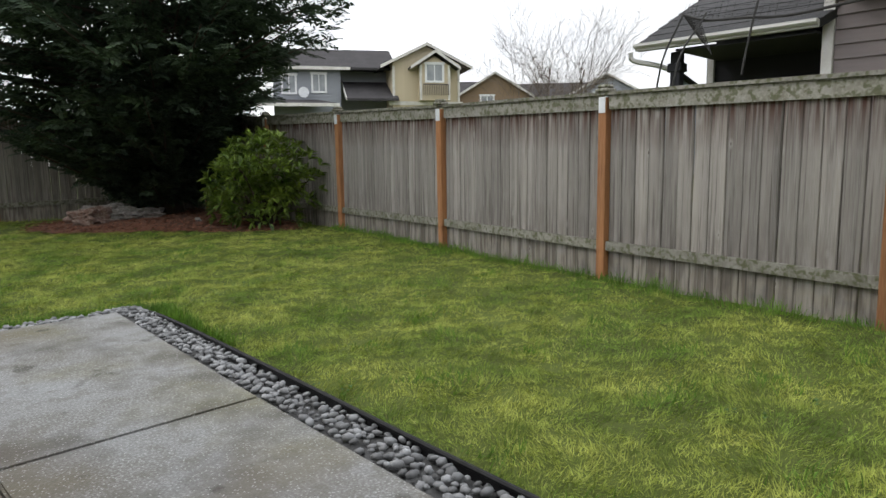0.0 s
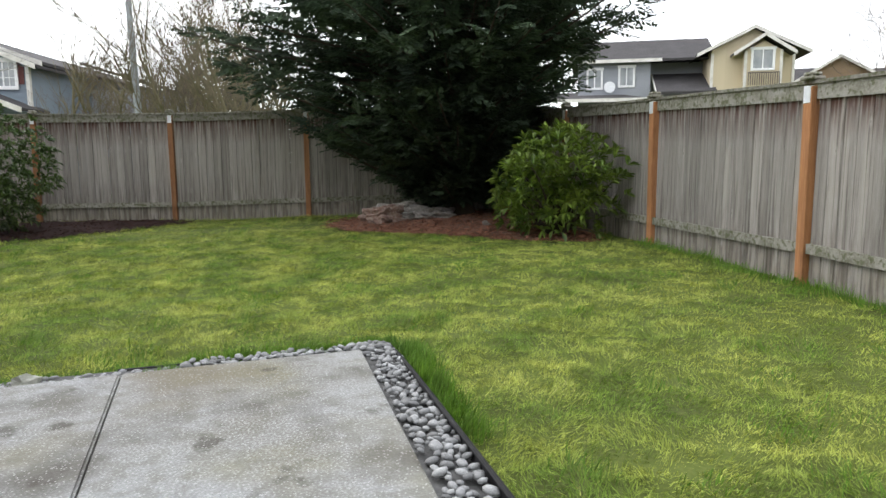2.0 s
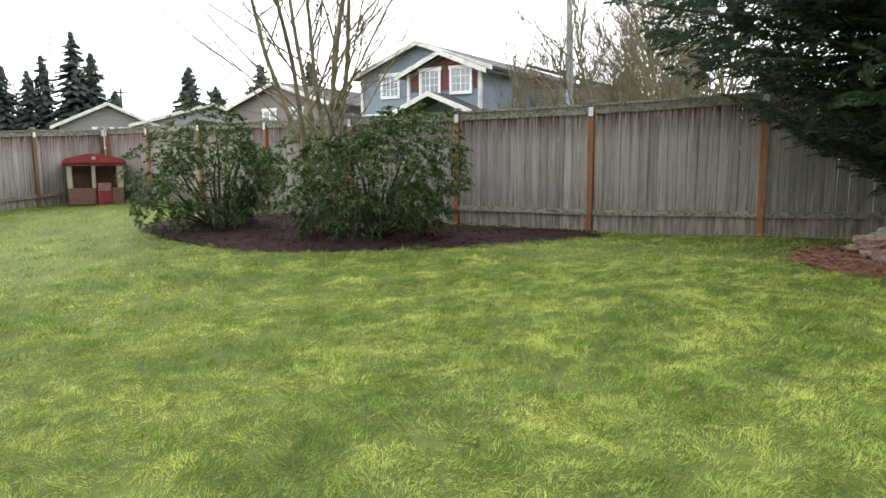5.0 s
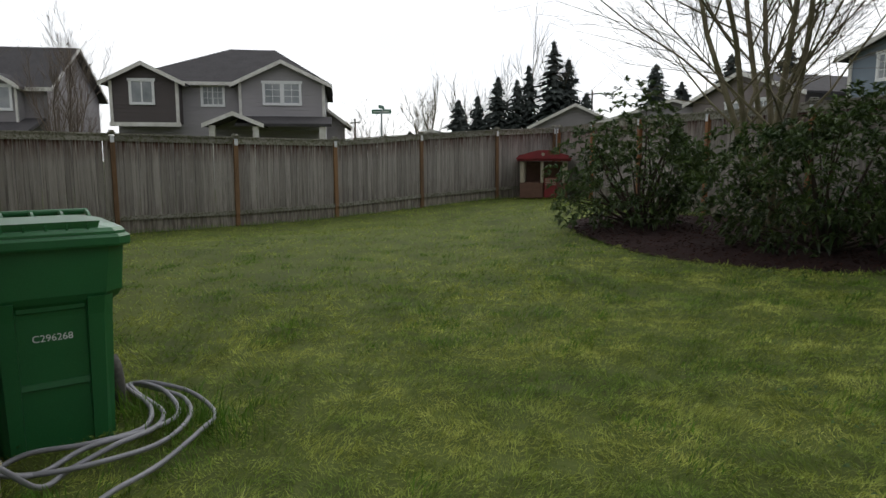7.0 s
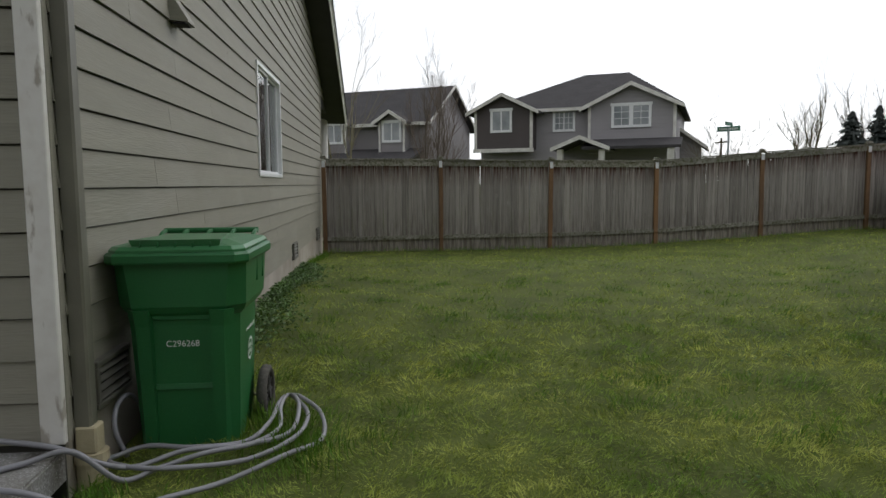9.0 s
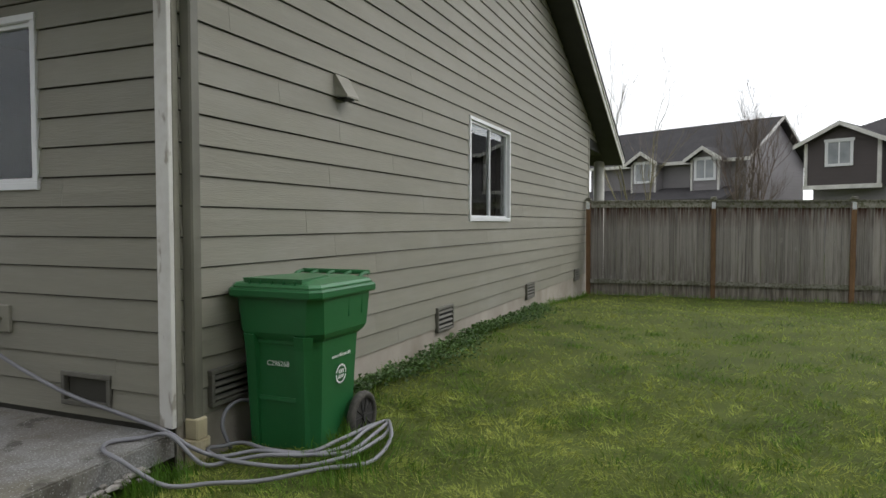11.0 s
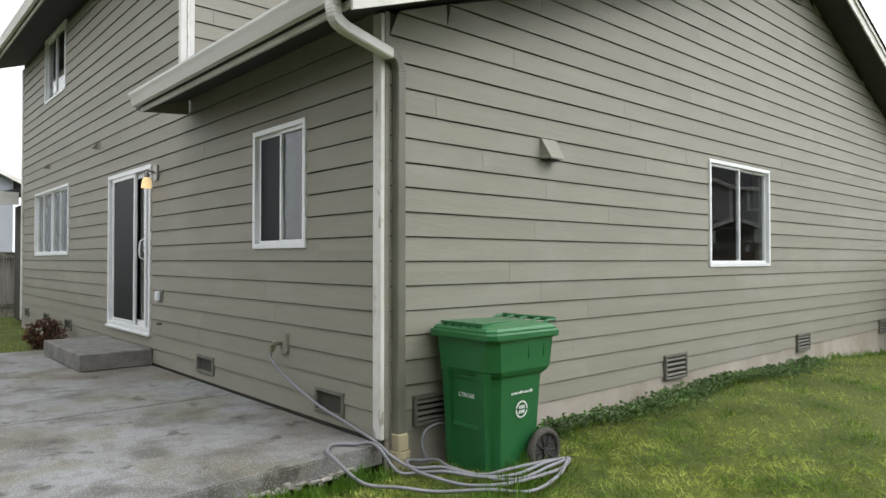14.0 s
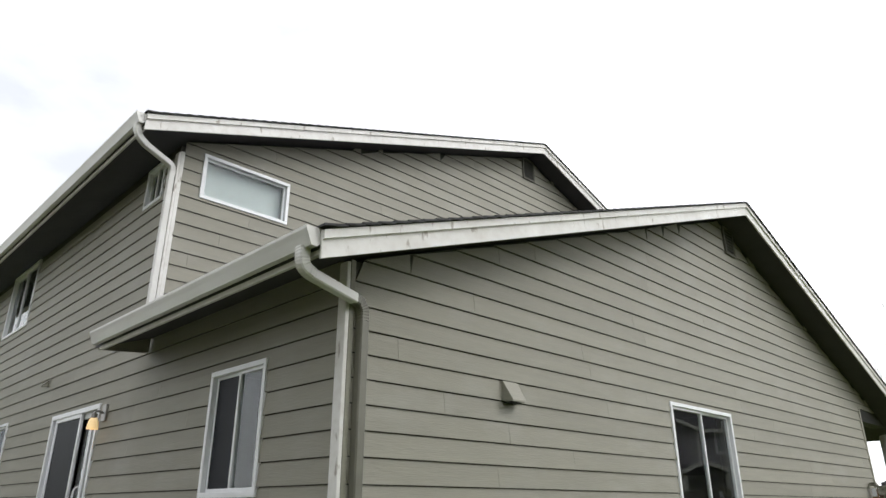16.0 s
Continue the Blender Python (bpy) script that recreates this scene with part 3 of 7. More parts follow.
def fence(name, posts, label, inward, post_mat=None):
    """A board fence with posts in front of the boards. posts: x, y and the height of the bracket on each; inward: 1 if the yard lies to the right of the run."""
    moved = []
    for i, (x, y, z) in enumerate(posts):
        j = min(i, len(posts) - 2)
        d = Vector((posts[j + 1][0] - posts[j][0], posts[j + 1][1] - posts[j][1])).normalized()
        moved.append((x + 0.06 * d.y, y - 0.06 * d.x, z))
    posts = moved
    f = thing(name, pose(posts[0][0], posts[0][1], 0), label, "fence")
    base = Vector((posts[0][0], posts[0][1], 0))
    rng = random.Random(name)
    for i, (x, y, z) in enumerate(posts):
        j = min(i, len(posts) - 2)
        ang = math.atan2(posts[j + 1][1] - posts[j][1], posts[j + 1][0] - posts[j][0])
        g = ground_z(x, y)
        lean = rng.uniform(-0.6, 0.6)
        m = pose(x - base.x, y - base.y, 0, lean, rng.uniform(-0.6, 0.6), math.degrees(ang))
        bm = bmesh.new()
        box(bm, -0.045, 0.045, -0.03, 0.06, g - 0.1, z + 0.07, 0.006)
        p = part("post", bm, post_mat or CEDAR_POST, f, "orange-brown cedar post")
        p.matrix_basis = m
        bm = bmesh.new()
        box(bm, -0.068, 0.068, -0.055, 0.085, z + 0.121, z + 0.150, 0.008)
        box(bm, -0.055, 0.055, -0.042, 0.072, z + 0.150, z + 0.185, 0.014)
        p = part("post_cap", bm, CEDAR_RAIL, f, "dark weathered post cap")
        p.matrix_basis = m
        s = -inward
        bm = bmesh.new()
        y0 = 0.06 if s > 0 else -0.034
        box(bm, -0.033, 0.033, y0, y0 + 0.004, z - 0.065, z + 0.075, 0.0015)
        for k in (-1, 1):
            box(bm, min(k * 0.033, k * 0.037), max(k * 0.033, k * 0.037), y0 - (0.03 if s > 0 else 0), y0 + (0.004 if s > 0 else 0.034), z - 0.065, z + 0.075)
        p = part("bracket", bm, GALV, f, "white galvanised rail bracket")
        p.matrix_basis = m
    for a, b in zip(posts, posts[1:]):
        va, vb = Vector(a), Vector(b)
        d = Vector((vb.x - va.x, vb.y - va.y, 0))
        length = d.length
        d.normalize()
        ang = math.degrees(math.atan2(d.y, d.x))
        slope = (vb.z - va.z) / length
        s = -inward
        off = 0.012 if s > 0 else 0.012
        n = max(2, round((length - 0.09) / 0.139))
        for k in range(n):
            u = 0.045 + (k + 0.5) * (length - 0.09) / n
            px, py = va.x + d.x * u, va.y + d.y * u
            top = va.z + slope * u + 0.02
            low = ground_z(px, py) - 0.06
            me = BOARDS[rng.randrange(len(BOARDS))]
            m = pose(px - base.x, py - base.y, low, 0, 0, ang) @ Matrix.Diagonal(((length - 0.09) / n / 0.1385, 1.0, top - low, 1.0))
            m = m @ pose(0, rng.uniform(-0.004, 0.004), 0, 0, rng.uniform(-0.25, 0.25), rng.uniform(-1.5, 1.5))
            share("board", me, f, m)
        # rails: bottom rail on the yard side, top fascia and the cap board
        for name_, z_off, h, y0, y1, follow in (("bottom_rail", 0.23, 0.085, 0.0, 0.04, True), ("top_rail", -0.035, 0.125, 0.0, 0.028, False), ("cap_board", 0.09, 0.03, -0.055, 0.05, False)):
            bm = bmesh.new()
            if follow:
                za, zb = ground_z(a[0], a[1]) + z_off, ground_z(b[0], b[1]) + z_off
                zm = 0.5 * (za + zb)
            else:
                za, zb = va.z + z_off, vb.z + z_off
                zm = 0.5 * (za + zb) + rng.uniform(-0.006, 0.004)
            us = (0.0475, length / 2, length - 0.0475) if name_ != "cap_board" else (0.001, length / 2, length - 0.001)
            yy = (y0, y1) if s > 0 else (-0.017 - y1, -0.017 - y0)
            if name_ == "cap_board":
                yy = (y0, y1) if s > 0 else (-y1 - 0.017, -y0 - 0.017)
            rings = []
            for u, z in zip(us, (za, zm, zb)):
                rings.append([bm.verts.new(q) for q in ((u, yy[0], z), (u, yy[1], z), (u, yy[1], z + h), (u, yy[0], z + h))])
            for r1, r2 in zip(rings, rings[1:]):
                for k in range(4):
                    bm.faces.new((r1[k], r1[(k + 1) % 4], r2[(k + 1) % 4], r2[k]))
            bm.faces.new(rings[0][::-1])
            bm.faces.new(rings[-1])
            bmesh.ops.recalc_face_normals(bm, faces=bm.faces)
            p = part(name_, bm, CEDAR_RAIL, f)
            p.matrix_basis = pose(va.x - base.x, va.y - base.y, 0, 0, 0, ang)
    return f


FENCE_EAST = [(3.35, -11.0, 1.40), (3.65, -8.7, 1.40), (3.93, -6.3, 1.42), (4.21, -3.85, 1.44), (4.5, -1.42, 1.47), (4.80, 1.0, 1.52), (5.12, 3.30, 1.58), (5.46, 5.71, 1.645),
              (5.75, 8.13, 1.73), (5.97, 10.56, 1.81), (6.2, 13.1, 1.93)]
FENCE_NORTH = [(6.14, 13.2, 1.99), (5.0, 13.53, 1.985), (2.62, 14.18, 1.97), (0.25, 14.83, 1.90), (-2.10, 15.50, 1.876), (-4.43, 16.24, 1.88), (-6.75, 17.01, 1.888), (-9.02, 17.90, 1.93), (-11.27, 18.85, 1.92),
               (-13.30, 19.68, 1.92)]
FENCE_WEST = [(-13.36, 19.62, 1.91), (-13.50, 17.54, 1.807), (-13.68, 15.12, 1.649), (-13.80, 12.69, 1.465), (-13.80, 10.25, 1.482), (-13.87, 7.81, 1.516), (-13.93, 5.27, 1.53)]
FENCE_SOUTH = [(-14.0, -12.4, 1.36), (-11.5, -12.4, 1.36), (-9.0, -12.4, 1.36), (-6.5, -12.4, 1.36), (-4.0, -12.4, 1.36), (-1.6, -12.4, 1.36), (0.9, -12.4, 1.38), (3.2, -12.4, 1.38), ]
fence("board_fence", FENCE_EAST, "weathered grey cedar board fence with orange posts and mossy rails", -1)
fence("board_fence", FENCE_NORTH, "weathered grey-brown cedar board fence behind the shrub bed", -1)
fence("board_fence", FENCE_WEST, "dark weathered cedar board fence closing the side yard", -1, CEDAR_DULL)
fence("board_fence", FENCE_SOUTH, "brown cedar board fence beyond the end of the house", -1, CEDAR_DULL)


# ---- the house ----
WX, WY = -2.035, 5.16          # faces of the patio wall and of the gable wall
WEST_END, SOUTH_END, UP_Y = -14.45, -7.68, 1.6
RIDGE_X, SLOPE = -8.95, 0.352
house = thing("house", pose(0, 0, 0), "olive-green lap-sided house with white trim and dark roof", "house")
COURSE, COURSE_0 = 0.1759, 0.036


def low_roof(x):
    return 2.93 + SLOPE * (RIDGE_X * -1 - 1.4 - abs(x - RIDGE_X))


def high_roof(x):
    return 5.43 + SLOPE * (RIDGE_X * -1 - 1.43 - abs(x - RIDGE_X))


def siding(wall, plane, at, u0, u1, z0, z1, holes=(), limit=None, joint=3.66, seed=1):
    """Lap boards on a wall. plane: the axis that the wall faces ('x' or 'y', both towards plus); limit(z) gives the run (u0, u1) left under a slope at that height."""
    rng = random.Random(seed)
    k0 = math.floor((z0 - COURSE_0) / COURSE)
    z = COURSE_0 + k0 * COURSE
    while z < z1:
        za, zb = max(z, z0), min(z + COURSE, z1)
        cuts = sorted({za, zb} | {c for h in holes for c in (h[2], h[3]) if za < c < zb})
        start = rng.uniform(0, joint)
        for a, b in zip(cuts, cuts[1:]):
            if b - a < 0.004:
                continue
            runs = [(u0, u1)]
            for h in holes:
                if h[2] < b - 0.001 and h[3] > a + 0.001:
                    runs = [r for p, q in runs for r in ((p, min(q, h[0])), (max(p, h[1]), q)) if r[1] - r[0] > 0.004]
            for p, q in runs:
                js = [p] + [u for u in np.arange(u0 - joint + start, u1, joint) if p + 0.15 < u < q - 0.15] + [q]
                for s, e in zip(js, js[1:]):
                    la, lb = (limit(a) if limit else (s, e)), (limit(b) if limit else (s, e))
                    sa, ea, sb, eb = max(s, la[0]), min(e, la[1]), max(s, lb[0]), min(e, lb[1])
                    if ea - sa < 0.01:
                        continue
                    if eb < sb:
                        sb = eb = 0.5 * (max(sa, sb) + min(ea, eb))
                        sb, eb = min(max(sb, sa), ea) - 0.002, min(max(sb, sa), ea) + 0.002
                    da = 0.023 - 0.014 * (a - z) / COURSE
                    db = 0.023 - 0.014 * (b - z) / COURSE
                    g = 0.0012
                    vs = []
                    ou, oz = sa, a
                    for (lo, hi, zz, dd) in ((sa, ea, a, da), (sb, eb, b, db)):
                        lip = 0.004 if zz == z else 0.0      # the foot hangs over a narrow shadow gap at the head of the board below
                        # board head cut short so the dark backing thickens the lap's shadow line
                        if abs(zz - z - COURSE) < 1e-6 and b - a > 0.03:
                            zz -= 0.012
                        for u in (lo + g, hi - g):
                            for dep in (0.0, dd):
                                zl = zz - (lip if dep else 0.0)
                                vs.append(((at + dep, u, zl) if plane == "x" else (u, at + dep, zl)))
                    raw("siding_board", vs, [(0, 1, 3, 2), (4, 6, 7, 5), (0, 4, 5, 1), (2, 3, 7, 6), (1, 5, 7, 3), (0, 2, 6, 4)], SIDING, wall)
        z += COURSE


def wall_with_holes(name, plane, at, depth, u0, u1, z0, z1, holes, top=None, material=SIDING_BACK):
    """A wall of thickness depth behind its face, with openings through it; top(u) cuts it under a slope."""
    us = sorted({u0, u1} | {h[i] for h in holes for i in (0, 1)} | ({RIDGE_X} if top else set()) | set(np.linspace(u0, u1, 9) if top else ()))
    bm = bmesh.new()
    for a, b in zip(us, us[1:]):
        if b - a < 1e-4:
            continue
        mid = 0.5 * (a + b)
        col = sorted([(h[2], h[3]) for h in holes if h[0] <= mid <= h[1]])
        spans, z = [], z0
        for lo, hi in col:
            spans.append((z, lo))
            z = hi
        for lo, hi in spans:
            if hi - lo > 0.005:
                pts = ((a, lo), (b, lo), (b, hi), (a, hi))
                prism(bm, [((p[0], p[1])) for p in pts] if plane == "y" else pts, "y" if plane == "y" else "x", at - depth, at)
        ta, tb = (top(a), top(b)) if top else (z1, z1)
        if min(ta, tb) - z > 0.005:
            pts = ((a, z), (b, z), (b, tb), (a, ta))
            prism(bm, pts, "y" if plane == "y" else "x", at - depth, at)
    bmesh.ops.remove_doubles(bm, verts=bm.verts, dist=0.0005)
    return part(name, bm, material, house)


def window(plane, at, u0, u1, z0, z1, split=(0.5,), screen=0, pane_mat=None, back=None, name="window"):
    """A vinyl window: u runs along the wall. screen: which light has the insect screen (1 the lower u, 2 the higher, 0 none)."""
    w = thing(name, None)
    w.parent = house
    w["label"] = "white vinyl sliding window"

    def B(a, b, d0, d1, za, zb, bev=0.003):
        bm = bmesh.new()
        if plane == "x":
            box(bm, at + d0, at + d1, a, b, za, zb, bev)
        else:
            box(bm, a, b, at + d0, at + d1, za, zb, bev)
        return bm
    f = 0.045
    bm = bmesh.new()
    for (a, b, za, zb) in ((u0, u1, z0, z0 + f), (u0, u1, z1 - f, z1), (u0, u0 + f, z0 + f, z1 - f), (u1 - f, u1, z0 + f, z1 - f)):
        if plane == "x":
            box(bm, at - 0.06, at + 0.034, a, b, za, zb, 0.004)
        else:
            box(bm, a, b, at - 0.06, at + 0.034, za, zb, 0.004)
    part("window_frame", bm, VINYL, w)
    cuts = [u0 + f] + [u0 + (u1 - u0) * s for s in split] + [u1 - f]
    for i, (a, b) in enumerate(zip(cuts, cuts[1:])):
        push = 0.0 if i % 2 else -0.022
        s = 0.028
        bm = bmesh.new()
        for (p, q, za, zb) in ((a, b, z0 + f, z0 + f + s), (a, b, z1 - f - s, z1 - f), (a, a + s, z0 + f + s, z1 - f - s), (b - s, b, z0 + f + s, z1 - f - s)):
            if plane == "x":
                box(bm, at - 0.03 + push, at + 0.008 + push, p, q, za, zb, 0.002)
            else:
                box(bm, p, q, at - 0.03 + push, at + 0.008 + push, za, zb, 0.002)
        part("sash", bm, VINYL, w)
        pn = part("pane", B(a + s - 0.004, b - s + 0.004, -0.016 + push, -0.012 + push, z0 + f + s - 0.004, z1 - f - s + 0.004, 0), pane_mat or GLASS, w)
        pn.visible_shadow = False
        if screen == i + 1:
            part("insect_screen", B(a + s, b - s, 0.004 + push, 0.006 + push, z0 + f + s, z1 - f - s, 0), SCREEN, w)
    # the dim room behind, a shallow closed niche with its darkness in the colour
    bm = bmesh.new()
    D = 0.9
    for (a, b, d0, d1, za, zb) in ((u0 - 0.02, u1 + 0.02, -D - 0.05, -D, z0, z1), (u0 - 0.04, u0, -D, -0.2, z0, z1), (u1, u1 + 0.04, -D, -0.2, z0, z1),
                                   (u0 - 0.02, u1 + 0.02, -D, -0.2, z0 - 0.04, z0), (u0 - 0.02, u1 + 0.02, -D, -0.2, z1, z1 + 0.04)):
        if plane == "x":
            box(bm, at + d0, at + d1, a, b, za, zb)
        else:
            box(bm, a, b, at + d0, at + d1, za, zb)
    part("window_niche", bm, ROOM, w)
    if back:
        part("blind", B(u0 + f, u1 - f, -0.13, -0.11, z0 + f, z1 - f, 0), back, w)
    return w


PW = (3.22, 4.15, 1.365, 2.42)       # patio window
LW = (-6.29, -3.62, 1.345, 2.555)     # wide window
SD = (-1.31, 0.46, 0.37, 2.44)       # sliding door
UW = (-5.5, -3.92, 4.19, 5.4)
UW2 = (0.72, 1.27, 4.82, 5.38)
GW = (-8.33, -6.68, 1.185, 2.44)    # gable window
FW = (-3.56, -2.325, 4.815, 5.42)    # frosted window upstairs
patio_holes = [(PW[0], PW[1], PW[2], PW[3]), LW, SD]
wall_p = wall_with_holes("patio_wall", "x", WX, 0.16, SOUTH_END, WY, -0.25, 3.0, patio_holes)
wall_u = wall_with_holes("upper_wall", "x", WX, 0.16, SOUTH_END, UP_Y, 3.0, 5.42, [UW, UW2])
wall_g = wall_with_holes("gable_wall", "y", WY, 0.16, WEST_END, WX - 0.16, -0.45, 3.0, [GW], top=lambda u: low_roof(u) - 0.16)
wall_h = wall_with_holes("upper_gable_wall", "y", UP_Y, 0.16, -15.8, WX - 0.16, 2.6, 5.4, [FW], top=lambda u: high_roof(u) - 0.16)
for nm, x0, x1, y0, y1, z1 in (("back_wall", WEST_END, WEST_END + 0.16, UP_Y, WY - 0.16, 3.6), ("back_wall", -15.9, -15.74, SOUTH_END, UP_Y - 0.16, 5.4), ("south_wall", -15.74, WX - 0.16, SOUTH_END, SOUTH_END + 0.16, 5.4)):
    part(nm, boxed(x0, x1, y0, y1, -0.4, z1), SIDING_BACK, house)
part("upper_floor", boxed(-15.7, WX - 0.17, SOUTH_END + 0.17, UP_Y - 0.17, 2.75, 2.8), ROOM, house)


def under_low(z):
    e = (low_roof(RIDGE_X) - 0.17 - z) / SLOPE
    return (RIDGE_X - e, RIDGE_X + e)


def under_high(z):
    e = (high_roof(RIDGE_X) - 0.17 - z) / SLOPE
    return (RIDGE_X - e, RIDGE_X + e)


PVENTS = [(1.93, 2.36, 0.10, 0.285), (4.31, 4.71, 0.085, 0.285), (-5.43, -5.02, 0.10, 0.285), (-3.8, -3.36, 0.10, 0.285), (-7.2, -6.8, 0.10, 0.285)]
siding(wall_p, "x", WX, SOUTH_END + 0.09, WY - 0.075, 0.028, 3.02, patio_holes + PVENTS, seed=3)
siding(wall_u, "x", WX, SOUTH_END + 0.09, UP_Y - 0.07, 3.02, 5.30, [UW, UW2], seed=4)
siding(wall_g, "y", WY, WEST_END + 0.06, WX - 0.045, 0.05, low_roof(RIDGE_X) - 0.17, [GW], limit=under_low, seed=5)
siding(wall_h, "y", UP_Y, -15.0, WX - 0.05, 3.0, high_roof(RIDGE_X) - 0.17, [FW], limit=under_high, seed=6)
# foundation
part("foundation", boxed(WEST_END + 0.02, WX - 0.012, WY - 0.14, WY - 0.012, -0.6, 0.052, 0.01), FOUNDATION, house, "bare pinkish concrete foundation strip").location.y = 0.02
part("foundation", boxed(WX - 0.14, WX + 0.006, SOUTH_END, -1.4, -0.6, 0.026, 0.005), FOUNDATION, house)

window("x", WX, *PW, screen=1)
window("x", WX, *LW, split=(0.25, 0.5, 0.75), back=None)
window("x", WX, *UW)
window("x", WX, *UW2)
window("y", WY, *GW)
window("y", UP_Y, *FW, split=(), back=BLIND, name="frosted_window")

# corner boards
def corner_board(x0, x1, y0, y1, z0, z1, mat_, label):
    part("corner_board", boxed(x0, x1, y0, y1, z0, z1, 0.004), mat_, house, label)


corner_board(WX, WX + 0.034, WY - 0.075, WY + 0.020, 0.03, 2.98, TRIM_OLD, "white corner board with peeling paint")
corner_board(WX - 0.045, WX - 0.001, WY + 0.001, WY + 0.021, 0.03, 3.0, SIDING, "")
corner_board(WX, WX + 0.030, UP_Y - 0.07, UP_Y + 0.030, 3.05, 5.32, TRIM_OLD, "white corner board of the upper storey")
corner_board(WX - 0.05, WX - 0.001, UP_Y + 0.001, UP_Y + 0.026, 3.05, 5.34, TRIM_OLD, "")
corner_board(WX, WX + 0.034, SOUTH_END - 0.03, SOUTH_END + 0.09, 0.0, 5.32, TRIM, "")
corner_board(WEST_END - 0.02, WEST_END + 0.06, WY, WY + 0.030, -0.1, 3.1, SIDING, "")


# ---- roofs ----
def roof(name, y0, y1, x_lo, x_hi, top):
    """Two slopes of shingles on a deck, running along y."""
    r = thing(name)
    r.parent = house
    for xe in (x_lo, x_hi):
        bm = bmesh.new()
        slab(bm, [(RIDGE_X, y0, top(RIDGE_X) - 0.02), (RIDGE_X, y1, top(RIDGE_X) - 0.02), (xe, y1, top(xe) - 0.02), (xe, y0, top(xe) - 0.02)], 0.12)
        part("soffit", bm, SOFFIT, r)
        n = int(abs(xe - RIDGE_X) / 0.135)
        bm = bmesh.new()
        for k in range(n):
            xa, xb = xe + (RIDGE_X - xe) * k / n, xe + (RIDGE_X - xe) * min(n, k + 1.15) / n
            over = 0.03 if k == 0 else 0
            sg = 1 if xe > RIDGE_X else -1
            q = [(xa + sg * over, y0 - 0.02, top(xa) + 0.006), (xa + sg * over, y1 + 0.05, top(xa) + 0.006), (xb, y1 + 0.05, top(xb) - 0.006), (xb, y0 - 0.02, top(xb) - 0.006)]
            slab(bm, q, 0.016)
        part("shingles", bm, SHINGLE, r, "dark grey asphalt shingles")
    return r


roof("lower_roof", UP_Y + 0.03, 5.62, -16.9, -1.48, low_roof)
roof("upper_roof", -8.1, 2.02, -16.5, -1.45, high_roof)


def barge(y, top, x_from, x_to, h, label=""):
    """A barge board on a gable's rake, with a narrower strip on its upper edge."""
    bm = bmesh.new()
    prism(bm, [(x_from, top(x_from) - 0.012 - h), (x_to, top(x_to) - 0.012 - h), (x_to, top(x_to) - 0.024), (x_from, top(x_from) - 0.024)], "y", y - 0.02, y)
    part("barge_board", bm, TRIM_OLD, house, label)
    bm = bmesh.new()
    prism(bm, [(x_from, top(x_from) - 0.085), (x_to, top(x_to) - 0.085), (x_to, top(x_to) - 0.022), (x_from, top(x_from) - 0.022)], "y", y + 0.001, y + 0.022)
    part("barge_strip", bm, TRIM_OLD, house)


barge(5.625, low_roof, -1.47, RIDGE_X, 0.20, "white painted barge board with knots showing through")
barge(5.625, low_roof, RIDGE_X - 0.001, -16.9, 0.20)
barge(2.025, high_roof, -1.44, RIDGE_X, 0.20, "white painted barge board of the upper roof")
barge(2.025, high_roof, RIDGE_X - 0.001, -16.5, 0.20)


def gutter(y0, y1, x, z, label):
    """An eave gutter along y with a curled lip."""
    g = thing("gutter")
    g.parent = house
    g["label"] = label
    o = [(x, z), (x, z - 0.10), (x + 0.03, z - 0.125), (x + 0.075, z - 0.125), (x + 0.10, z - 0.06), (x + 0.118, z - 0.02), (x + 0.118, z + 0.0), (x + 0.108, z + 0.0), (x + 0.104, z - 0.02),
         (x + 0.09, z - 0.055), (x + 0.068, z - 0.117), (x + 0.034, z - 0.117), (x + 0.008, z - 0.095), (x + 0.008, z)]
    bm = bmesh.new()
    prism(bm, o, "y", y0, y1)
    part("trough", bm, GUTTER, g)
    for yy in (y0, y1):
        bm = bmesh.new()
        prism(bm, o[:6] + [o[7]], "y", yy - 0.002, yy + 0.002)
        part("end_cap", bm, GUTTER, g)
    bm = bmesh.new()
    box(bm, x - 0.03, x - 0.002, y0, y1, z - 0.17, z + 0.0, 0.004)
    part("fascia_board", bm, TRIM, g)
    return g


gutter(1.76, 5.60, -1.48, low_roof(-1.48) - 0.01, "pale metal gutter along the lower eave")
gutter(-8.05, 2.0, -1.45, high_roof(-1.45) - 0.01, "pale metal gutter along the upper eave")
# boxed eave return where the lower eave ends against the two-storey wall
bm = bmesh.new()
prism(bm, [(-2.0, 2.84), (-1.50, 2.80), (-1.50, 2.94), (-2.0, 3.09)], "y", 1.66, 1.69)
part("eave_return", bm, SIDING, house)


